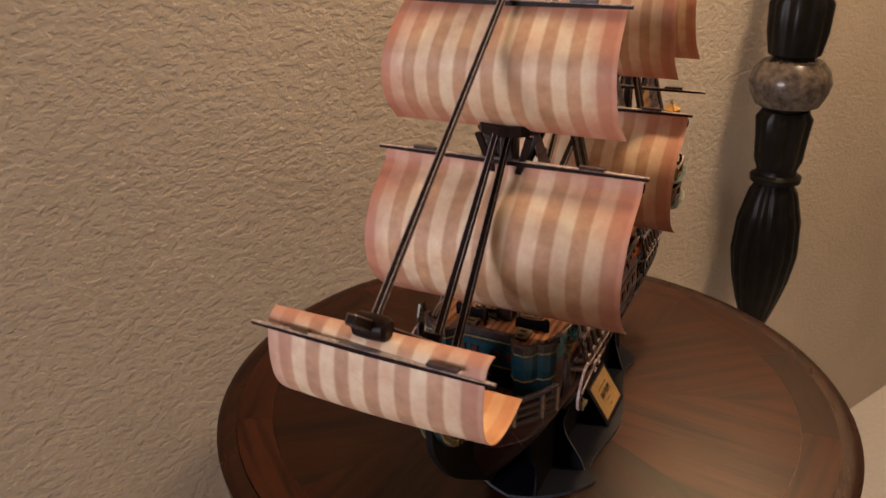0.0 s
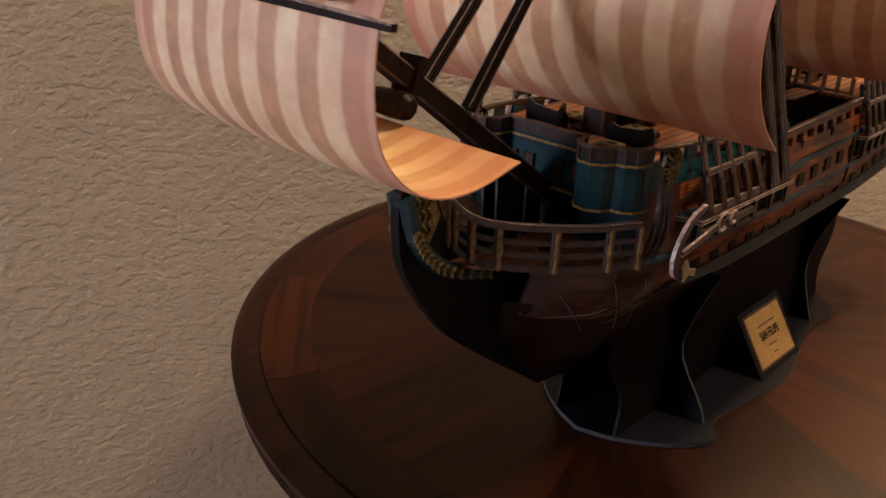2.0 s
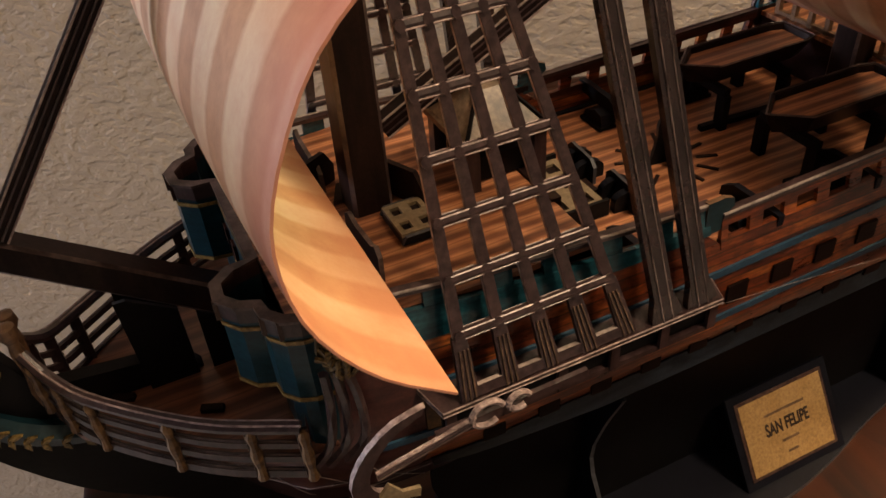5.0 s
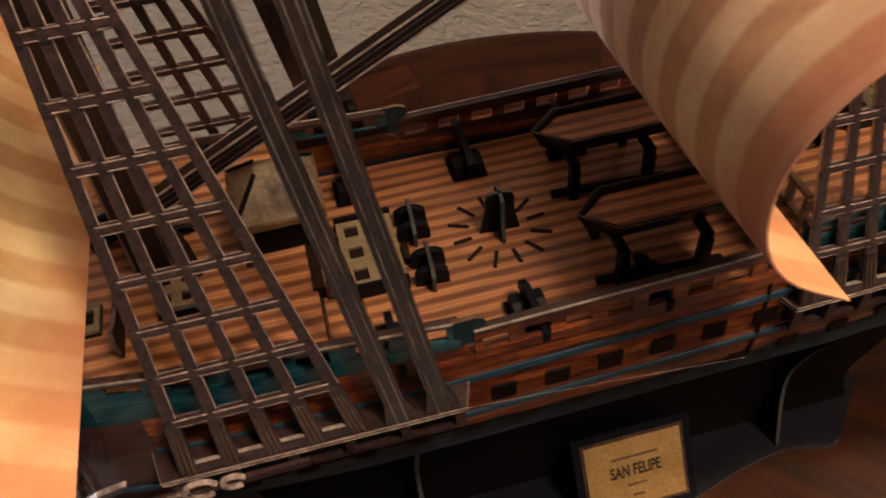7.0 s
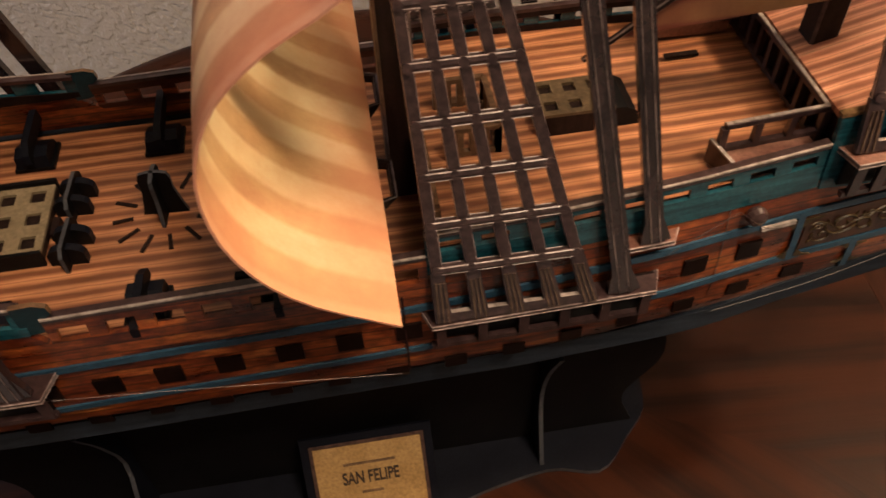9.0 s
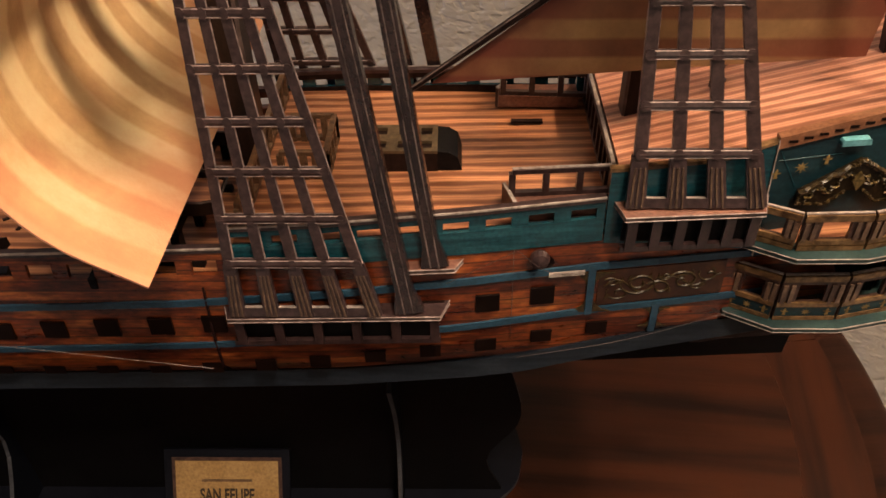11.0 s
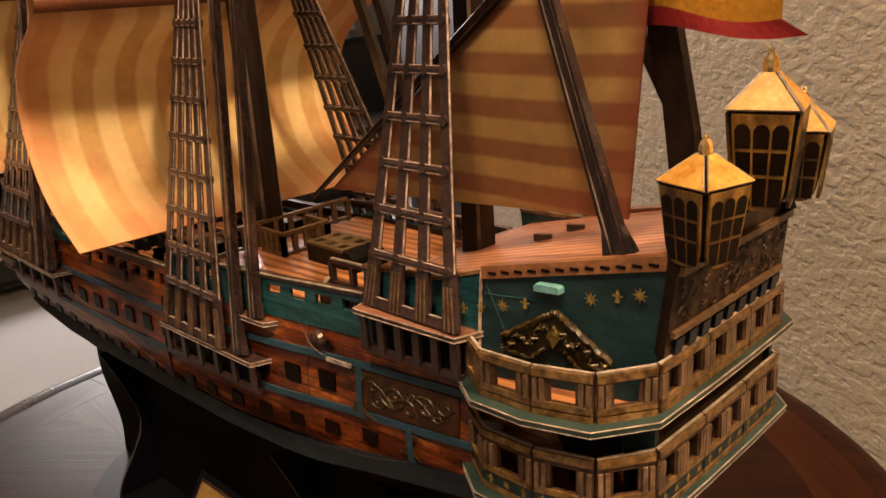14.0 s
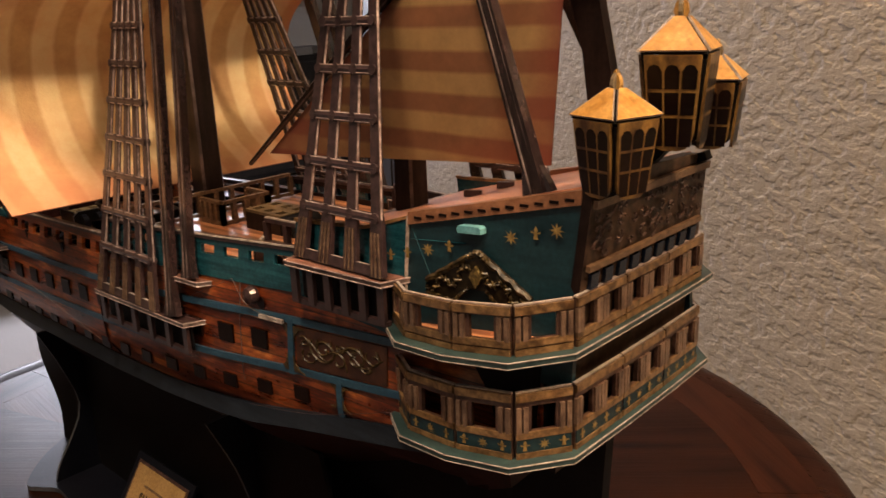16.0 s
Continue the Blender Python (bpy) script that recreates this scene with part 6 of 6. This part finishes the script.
def railing(pts, z0, z1, posts, material=TANWOOD, label="", w=0.0016):
    """A low rail on square posts along a line of points in plan."""
    bm = bmesh.new()
    for p, q in zip(pts, pts[1:]):
        beam(bm, (*p, z1), (*q, z1), w * 1.3, w)
    r = furniture("deck_rail", bm, material, label)
    if material is SPAR:
        bm = bmesh.new()
        for p, q in zip(pts, pts[1:]):
            beam(bm, (*p, z1 + w * 0.62), (*q, z1 + w * 0.62), w * 0.8, w * 0.25)
        part("cut_edge", bm, EDGE, r, "pale cut edge of the rail")
    for p, q in zip(pts, pts[1:]):
        for k in range(posts + 1):
            c = Vector((*p, 0)).lerp(Vector((*q, 0)), k / posts)
            bm = bmesh.new()
            box(bm, (c.x - w * 0.7, c.y - w * 0.7, z0), (c.x + w * 0.7, c.y + w * 0.7, z1 - w * 0.5))
            part("post", bm, material, r)
        bm = bmesh.new()
        beam(bm, (*p, z0 + 0.0012), (*q, z0 + 0.0012), w * 1.3, w)
        part("foot_rail", bm, material, r)
    return r


def grating(x0, x1, y0, y1, z, nx, ny, h=0.004, label="pale tan grating with dark square holes", face=None):
    bm = bmesh.new()
    box(bm, (x0, y0, z - h), (x1, y1, z - 0.0012))
    g = furniture("hatch", bm, DARKSPAR, label)
    dx, dy = (x1 - x0) / nx, (y1 - y0) / ny
    bm = bmesh.new()
    for i in range(nx + 1):
        c = x0 + i * dx
        box(bm, (max(x0, c - dx * 0.25), y0, z - 0.0012), (min(x1, c + dx * 0.25), y1, z))
    for i in range(nx):
        for j in range(ny + 1):
            c = y0 + j * dy
            box(bm, (x0 + i * dx + dx * 0.25, max(y0, c - dy * 0.25), z - 0.0012), (x0 + (i + 1) * dx - dx * 0.25, min(y1, c + dy * 0.25), z))
    part("grating", bm, face or PALE, g)
    return g


main_hatch = grating(0.0705, 0.0915, -0.0140, 0.0195, 0.1705, 2, 3)
for y in (-0.0150, 0.0205):
    bm = bmesh.new()
    box(bm, (0.0700, y - 0.0007, 0.1655), (0.0920, y + 0.0007, 0.1722))
    part("coaming", bm, BLACK, main_hatch)
bm = bmesh.new()
box(bm, (0.0925, -0.0045, 0.1655), (0.0950, 0.0040, 0.1690))
part("hinge_block", bm, DARKSPAR, main_hatch)
for s in (-1, 1):
    hatch = grating(0.0100, 0.0225, s * 0.0185 - 0.0080, s * 0.0185 + 0.0080, 0.1955, 2, 2)
    for e in (-1, 1):
        bm = bmesh.new()
        prism(bm, [(0.0095, -0.0014), (0.0230, -0.0014), (0.0215, 0.0012), (0.0110, 0.0012)], (0, s * 0.0185 + e * 0.0088, 0.1938), (1, 0, 0), (0, 0, 1), 0.0014, 1)
        part("coaming", bm, [BLACK, GREYEDGE], hatch)
    grating(-0.022, -0.008, s * 0.022 - 0.006, s * 0.022 + 0.006, 0.1945, 2, 1)
    # upright fife rail with a dipped top beside the foremast
    bm = bmesh.new()
    prism(bm, [(0.0115, 0.1918), (0.0390, 0.1918), (0.0395, 0.2005), (0.0372, 0.2032), (0.0335, 0.2012), (0.0200, 0.1998), (0.0150, 0.2012), (0.0118, 0.1990)], (-0.0015, 0, 0), (0, s, 0), (0, 0, 1), 0.0014, 1)
    furniture("fife_rail", bm, [BLACK, WORNEDGE], "black card rail beside the foremast")
bm = bmesh.new()
prism(bm, [(-0.0010, 0.0035), (0.0160, 0.0045), (0.0190, 0.0075), (0.0185, 0.0125), (0.0160, 0.0140), (0.0030, 0.0130)], (0, 0, 0.1926), (1, 0, 0), (0, 1, 0), 0.0016, 1)
furniture("mast_plate", bm, [DARKSPAR, WORNEDGE], "dark card plate at the foremast's foot")

# capstan: two crossed bell-shaped cards, with the printed bar marks round it
bell = [(0.0080, 0.0), (0.0070, 0.004), (0.0054, 0.012), (0.0056, 0.0165), (0.0048, 0.0188), (0.002, 0.0196)]
bell = [(r, z) for r, z in bell] + [(-r, z) for r, z in reversed(bell)]
CAPSTAN = Vector((0.1312, 0.0028, 0.1655))
for a in (-0.06, -0.06 + math.pi / 2):
    bm = bmesh.new()
    prism(bm, bell, CAPSTAN, (math.cos(a), math.sin(a), 0), (0, 0, 1), 0.0014, 1)
    furniture("capstan", bm, [BLACK, GREYEDGE], "black crossed-card capstan")
for k in range(12):
    a = 2 * math.pi * k / 12 + 0.14
    bm = bmesh.new()
    c, d = CAPSTAN + Vector((0, 0, 0.0003)), Vector((math.cos(a), math.sin(a), 0))
    beam(bm, c + d * 0.0118, c + d * (0.0200 if k % 3 else 0.0190), 0.0014, 0.0006)
    furniture("bar_mark", bm, DARKSPAR)

# bitts: an upright card along the beam, with two rounded cheeks across it
lobe = [(0.0062 * math.cos(t), 0.0044 + 0.0034 * math.sin(t)) for t in (math.pi * k / 10 for k in range(11))] + [(-0.0062, 0), (0.0062, 0)]
for x, y in ((0.0990, 0.0128), (0.1005, -0.0108)):
    bm = bmesh.new()
    prism(bm, [(-0.0098, 0), (0.0098, 0), (0.0098, 0.0072), (0.0070, 0.0098), (-0.0070, 0.0098), (-0.0098, 0.0072)], (x, y, 0.1655), (0.06, 1, 0), (0, 0, 1), 0.0014, 1)
    b = furniture("bitt", bm, [BLACK, GREYEDGE], "black card bitts")
    for o in (-0.0044, 0.0044):
        bm = bmesh.new()
        prism(bm, lobe, (x + o * 0.06, y + o, 0.1655), (1, -0.06, 0), (0, 0, 1), 0.0030, 1)
        part("cheek", bm, [BLACK, GREY], b)

# guns on the main deck, run out through the rail: a wedge-shaped carriage and a barrel cut from upright card
for sign in (-1, 1):
    for x in (0.0805, 0.1285, 0.1715):
        y = sign * 0.0405
        bm = bmesh.new()
        box(bm, (x - 0.0072, y - 0.0072, 0.1657), (x + 0.0072, y + 0.0072, 0.1672))
        gun = furniture("deck_gun", bm, BLACK, "black card cannon run out through the rail")
        bm = bmesh.new()
        prism(bm, [(-0.0068, 0.0), (0.0068, 0.0), (0.0056, 0.0030), (-0.0010, 0.0058), (-0.0060, 0.0048)], (x, y, 0.1672), (0, sign, 0), (0, 0, 1), 0.0118, 1)
        part("carriage", bm, [BLACK, GREY], gun)
        bm = bmesh.new()
        prism(bm, [(-0.0095, 0.0040), (0.0175, 0.0062), (0.0177, 0.0108), (0.0110, 0.0112), (-0.0040, 0.0108), (-0.0090, 0.0078)], (x, y, 0.1672), (0, sign, 0), (0, 0, 1), 0.0026, 1)
        part("barrel", bm, [BLACK, GREY], gun)

# two ship's boats on skids
for sign in (-1, 1):
    plan = [(0.1505, 0.0), (0.1625, 0.0105), (0.206, 0.0105), (0.2120, 0.0085), (0.2120, -0.0085), (0.206, -0.0105), (0.1625, -0.0105)]
    y0, z0 = sign * 0.0235, 0.1835
    bm = bmesh.new()
    lo = [bm.verts.new((0.182 + (x - 0.182) * 0.86, y0 + y * 0.62, z0)) for x, y in plan]
    hi = [bm.verts.new((x, y0 + y, z0 + 0.0085)) for x, y in plan]
    ins = [bm.verts.new((0.182 + (x - 0.182) * 0.955, y0 + y * 0.88, z0 + 0.0085)) for x, y in plan]
    bot = [bm.verts.new((0.182 + (x - 0.182) * 0.94, y0 + y * 0.84, z0 + 0.0055)) for x, y in plan]
    bm.faces.new(lo)
    for a, b in ((lo, hi), (hi, ins), (ins, bot)):
        for k in range(7):
            bm.faces.new((a[k], a[(k + 1) % 7], b[(k + 1) % 7], b[k]))
    boat = furniture("ships_boat", bm, DARKSPAR, "dark boat with plank floor stowed on skids")
    bm = bmesh.new()
    prism(bm, [(0.182 + (x - 0.182) * 0.935, y0 + y * 0.835) for x, y in plan], (0, 0, z0 + 0.0058), (1, 0, 0), (0, 1, 0), 0.0006)
    part("boat_floor", bm, DECK, boat)
    bm = bmesh.new()
    tube(bm, [(x, y0 + y, z0 + 0.0087) for x, y in plan + plan[:1]], 0.00035, 5)
    part("gunwale_edge", bm, WORNEDGE, boat, "worn pale edge of the gunwale")
    for x in (0.1640, 0.1950):
        bm = bmesh.new()
        beam(bm, (x, y0 - 0.014, z0 - 0.0018), (x, y0 + 0.014, z0 - 0.0018), 0.0030, 0.0034)
        skid = part("skid", bm, BLACK, boat)
        for s in (-1, 1):
            bm = bmesh.new()
            box(bm, (x - 0.0016, y0 + s * 0.0125 - 0.0024, 0.1656), (x + 0.0016, y0 + s * 0.0125 + 0.0024, z0 - 0.0030))
            part("skid_leg", bm, BLACK, skid)
    bm = bmesh.new()
    beam(bm, (0.1560, y0 - 0.010, 0.1668), (0.2030, y0 - 0.013, 0.1668), 0.0026, 0.0024)
    furniture("deck_beam", bm, BLACK)

# belfry at the break of the forecastle
bm = bmesh.new()
ring = [(0.0385, -0.0135), (0.0675, -0.0135), (0.0675, 0.0165), (0.0385, 0.0165)]
eave = [bm.verts.new((x, y, 0.2090)) for x, y in ring]
under = [bm.verts.new((x, y, 0.2075)) for x, y in ring]
peak = [bm.verts.new((0.053 + (x - 0.053) * 0.30, 0.0015 + (y - 0.0015) * 0.22, 0.2205)) for x, y in ring]
for a, b in ((under, eave), (eave, peak)):
    for k in range(4):
        bm.faces.new((a[k], a[(k + 1) % 4], b[(k + 1) % 4], b[k]))
bm.faces.new(peak)
bm.faces.new(under)
belfry = furniture("belfry", bm, plain_card("belfry_roof_print", (0.055, 0.040, 0.028), (0.27, 0.205, 0.145), 0.36, (110, 110, 110), 1.0), "small belfry with a pale hipped roof")
bm = bmesh.new()
for (x, y), (u, v) in zip(ring, ring[1:] + ring[:1]):
    beam(bm, (x, y, 0.2085), (u, v, 0.2085), 0.0016, 0.0022)
part("eave", bm, TANWOOD, belfry)
bm = bmesh.new()
for e, p in zip(ring, [(0.053 + (x - 0.053) * 0.30, 0.0015 + (y - 0.0015) * 0.22) for x, y in ring]):
    beam(bm, (*e, 0.2094), (*p, 0.2208), 0.0012, 0.0010)
part("hip", bm, BLACK, belfry)
for x, y in ((0.0410, -0.011), (0.0650, -0.011), (0.0650, 0.014), (0.0410, 0.014)):
    bm = bmesh.new()
    box(bm, (x - 0.0022, y - 0.0022, 0.167), (x + 0.0022, y + 0.0022, 0.2075))
    part("post", bm, SPAR, belfry)
bm = bmesh.new()
box(bm, (0.0435, -0.009, 0.1925), (0.0625, 0.012, 0.2010))
part("belfry_core", bm, BLACK, belfry)
bm = bmesh.new()
box(bm, (0.0590, -0.030, 0.1875), (0.0625, 0.030, 0.1925))
furniture("break_beam", bm, DARKSPAR)
# foot of the foremast and the knight heads
for x, y, a in ((-0.004, 0.014, 0.5), (0.020, -0.004, 2.0)):
    bm = bmesh.new()
    prism(bm, [(-0.009, 0), (0.009, 0), (0.0095, 0.006), (0.006, 0.012), (-0.006, 0.012), (-0.0095, 0.006)], (x, y, 0.1920), (math.cos(a), math.sin(a), 0), (0, 0, 1), 0.0018)
    furniture("mast_bitt", bm, DARKSPAR, "dark card bitts at the foremast")

# quarterdeck
grating(0.2630, 0.2885, -0.0105, 0.0078, 0.1985, 3, 2, 0.009, "raised dark hatch with tan pierced top", plain_card("hatch_print", (0.055, 0.036, 0.018), (0.135, 0.092, 0.050), 0.42, (250, 250, 250), 1.0))
bm = bmesh.new()
prism(bm, [(0.0, 0.0), (0.0, 0.008), (0.004, 0.0077), (0.0075, 0.0055), (0.0090, 0.0)], (0.2885, -0.00135, 0.1900), (1, 0, 0), (0, 0, 1), 0.018)
furniture("hatch_hood", bm, BLACK, "rounded dark hood at the hatch's end")
railing([(0.2225, -0.046), (0.2225, 0.046)], 0.1885, 0.2000, 10, TANWOOD, "tan rail across the quarterdeck's fore edge")
railing([(0.2480, -0.013), (0.2480, 0.013), (0.2310, 0.013)], 0.1885, 0.1995, 4, TANWOOD, "tan rail round the companion hatch")
railing([(0.2310, -0.013), (0.2480, -0.013)], 0.1885, 0.1995, 4, TANWOOD, "tan rail round the companion hatch")
railing([(0.3485, 0.036), (0.3485, -0.0330)], 0.1925, 0.2065, 9, SPAR, "brown rail along the break of the poop")
for sign in (-1, 1):
    railing([(0.3490, sign * 0.0328), (0.3144, sign * 0.0353)], 0.1962, 0.2065, 3, SPAR, "dark rail beside the poop ladder")
    bm = bmesh.new()
    prism(bm, [(0.3125, 0.0335), (0.3450, 0.0320), (0.3450, 0.0432), (0.3165, 0.0432)] if sign > 0 else [(0.3125, -0.0335), (0.3165, -0.0432), (0.3450, -0.0432), (0.3450, -0.0320)], (0, 0, 0.1941), (1, 0, 0), (0, 1, 0), 0.0048)
    furniture("side_step", bm, RAILWOOD, "red-brown raised side step")
    bm = bmesh.new()
    prism(bm, [(0.0, 0.0), (0.0105, 0.0), (0.0105, 0.0060), (0.0, 0.0085)], (0.3118, sign * 0.0332, 0.1915), (0.38, sign * 0.925, 0), (0, 0, 1), 0.0012)
    side_card = furniture("step_front", bm, SPAR)
    bm = bmesh.new()
    beam(bm, (0.3118, sign * 0.0332, 0.2003), (0.3158, sign * 0.0429, 0.1978), 0.0013, 0.0006)
    part("cut_edge", bm, EDGE, side_card)
for x, y in ((0.389, 0.002), (0.3945, 0.014)):
    bm = bmesh.new()
    z = zone(x, (0.35, 0.457), (0.2078, 0.2362))
    box(bm, (x - 0.0032, y - 0.0008, z - 0.0002), (x + 0.0032, y + 0.0008, z + 0.0022), Matrix.Translation((x, y, 0)) @ Matrix.Rotation(0.5, 4, "Z") @ Matrix.Translation((-x, -y, 0)))
    furniture("deck_cleat", bm, SPAR)
bm = bmesh.new()
box(bm, (0.3173, 0.0205, 0.1912), (0.3298, 0.0228, 0.1922))
furniture("deck_slot", bm, DARKSPAR)

# ---- printed ornament and fittings on the sides ----
for sign in (-1, 1):
    bm = bmesh.new()
    strake(bm, 0.3455, 0.390, lambda x: zone(x, BX, B2) + 0.0022, lambda x: zone(x, BX, B1) - 0.0022, sign, 0.0006, 0.001, 10, 2)
    scroll = part("scroll_panel", bm, plain_card("dark_panel_print", (0.026, 0.009, 0.005), (0.085, 0.032, 0.013), 0.36, (160, 160, 160)), ship, "dark panel with gilt scrollwork")
    # one vine in a long wave, with coils of unequal size and small leaves
    def on_side(x, z):
        return (x, sign * (side(x, z) + 0.0008), z)
    mid = lambda x: (zone(x, BX, B2) + zone(x, BX, B1)) / 2
    wave = [on_side(x, mid(x) + 0.0030 * math.sin((x - 0.3470) * 330) * (1.2 - (x - 0.347) * 12)) for x in [0.3475 + 0.041 * i / 40 for i in range(41)]]
    bm = bmesh.new()
    tube(bm, wave, 0.00030, 4)
    part("vine", bm, VINEGILT, scroll)
    for x, dz, r, turns, way in ((0.3500, 0.0024, 0.0026, 1.1, -1), (0.3530, -0.0026, 0.0040, 1.2, 1), (0.3600, 0.0008, 0.0062, 1.7, 1), (0.3672, -0.0022, 0.0044, 0.9, -1), (0.3690, 0.0030, 0.0022, 1.2, 1), (0.3755, 0.0002, 0.0050, 1.2, -1), (0.3812, -0.0022, 0.0030, 0.8, 1), (0.3845, 0.0018, 0.0036, 1.0, 1)):
        z = mid(x) + dz
        pts = []
        for i in range(28):
            k = i / 27
            a = way * (2 * math.pi * turns * k) + 2.6
            rr = r * (1.0 - 0.82 * k)
            pts.append(on_side(x + rr * math.cos(a) * 1.15, z + rr * math.sin(a) * 0.86))
        bm = bmesh.new()
        tube(bm, pts, 0.00046 if r > 0.004 else 0.00034, 4)
        part("scroll", bm, VINEGILT, scroll)
    for k in range(11):
        x = 0.3490 + 0.0037 * k
        z = mid(x) + (0.0034 if k % 3 else -0.0040) * (1.0 - 0.25 * (k % 2))
        a = 0.9 + 1.7 * k
        bm = bmesh.new()
        u, w = (math.cos(a), 0, math.sin(a)), (-math.sin(a), 0, math.cos(a))
        prism(bm, [(-0.0017, 0), (-0.0004, 0.0006), (0.0017, 0.0001), (0.0001, -0.0005)], on_side(x, z), u, w, 0.0004)
        part("leaf", bm, VINEGILT, scroll)
    for x0, lo, hi in ((0.3415, 0.1545, 0.1765), (0.3660, 0.1440, 0.1580)):
        bm = bmesh.new()
        strake(bm, x0, x0 + 0.0026, level(lo), level(hi), sign, 0.0011, 0.001, 2, 2)
        part("blue_bar", bm, BLUE, scroll)
    bm = bmesh.new()
    strake(bm, 0.3275, 0.3400, level(0.1738), level(0.1752), sign, 0.0022, 0.001, 3, 1)
    part("pale_strip", bm, EDGE, scroll)
    for x0, lo, hi in ((0.3415, 0.1560, 0.1735), (0.3660, 0.1470, 0.1560)):
        size = min(0.0065, (hi - lo) * 0.42)
        for xx, dx in ((x0 - 0.0002, -1), (x0 + 0.0028, 1)):
            for zz, dz in ((lo, 1), (hi, -1)):
                arc = [(size * (1 - math.cos(a)), size * (1 - math.sin(a))) for a in (math.pi / 2 * k / 6 for k in range(7))]
                y = side(xx, zz) + 0.0009
                bm = bmesh.new()
                prism(bm, [(0.0, 0.0)] + [(dx * p * (1 + 0.25 * (k % 2)), dz * q) for k, (p, q) in enumerate(reversed(arc))], (xx, sign * y, zz), (1, 0, 0), (0, 0, 1), 0.0005)
                part("corner_flourish", bm, VINEGILT, scroll)
    bm = bmesh.new()
    lathe(bm, [(0.0006, 0), (0.0030, 0.0006), (0.0036, 0.0022), (0.0030, 0.0042), (0.0006, 0.0052)], 14)
    knob = part("port_knob", bm, SPAR, ship, "small brown round knob")
    knob.matrix_basis = pose(0.3238, sign * (side(0.324, 0.182) + 0.0002), 0.1820, 90 if sign < 0 else -90, 0, 0)
    bm = bmesh.new()
    strake(bm, 0.3978, 0.39815, level(0.1780), level(0.2215), sign, 0.0016, 0.0012, 1, 6)
    furniture("card_seam", bm, EDGE)
    bm = bmesh.new()
    strake(bm, 0.2085, 0.2092, level(0.1275), level(0.1740), sign, 0.0010, 0.001, 1, 6)
    furniture("card_seam", bm, KEELRED)
    bm = bmesh.new()
    strake(bm, 0.3150, 0.3152, level(0.1450), level(0.1850), sign, 0.0006, 0.0003, 1, 8)
    furniture("card_seam", bm, WORNEDGE)
    # knob's socket, creases of the quarter panel and stray threads
    bm = bmesh.new()
    lathe(bm, [(0.0024, 0), (0.0024, 0.0004)], 12)
    hole = furniture("knob_socket", bm, GLASSDARK)
    hole.matrix_basis = pose(0.3268, sign * (side(0.3268, 0.1790) + 0.0002), 0.1790, 90 if sign < 0 else -90, 0, 0)
    for pts in (((0.3995, 0.2175), (0.4070, 0.2040)), ((0.3995, 0.2140), (0.4200, 0.2155))):
        bm = bmesh.new()
        tube(bm, [(x, sign * (side(x, z) + 0.0006), z) for x, z in [(pts[0][0] + (pts[1][0] - pts[0][0]) * k / 6, pts[0][1] + (pts[1][1] - pts[0][1]) * k / 6) for k in range(7)]], 0.00016, 4)
        furniture("card_fold", bm, TEAL)
    for pts in (((0.2920, 0.0590, 0.1770), (0.3160, 0.0545, 0.1878)), ((0.3160, 0.0545, 0.1878), (0.3260, 0.0560, 0.1800), (0.3390, 0.0525, 0.1755)), ((0.3180, 0.0540, 0.1355), (0.3560, 0.0525, 0.1430), (0.3960, 0.0500, 0.1560))):
        bm = bmesh.new()
        tube(bm, spline([(x, sign * y, z) for x, y, z in pts], 10), 0.00012, 4)
        furniture("loose_thread", bm, SPAR, "thin brown loose thread")
    # loose thread that hangs along the side
    bm = bmesh.new()
    tube(bm, spline([(0.092, sign * 0.0655, 0.1590), (0.130, sign * 0.0640, 0.1520), (0.170, sign * 0.0625, 0.1440), (0.206, sign * 0.0610, 0.1365)], 16), 0.00008, 4)
    furniture("loose_thread", bm, ROPEEDGE, "thin pale loose thread")
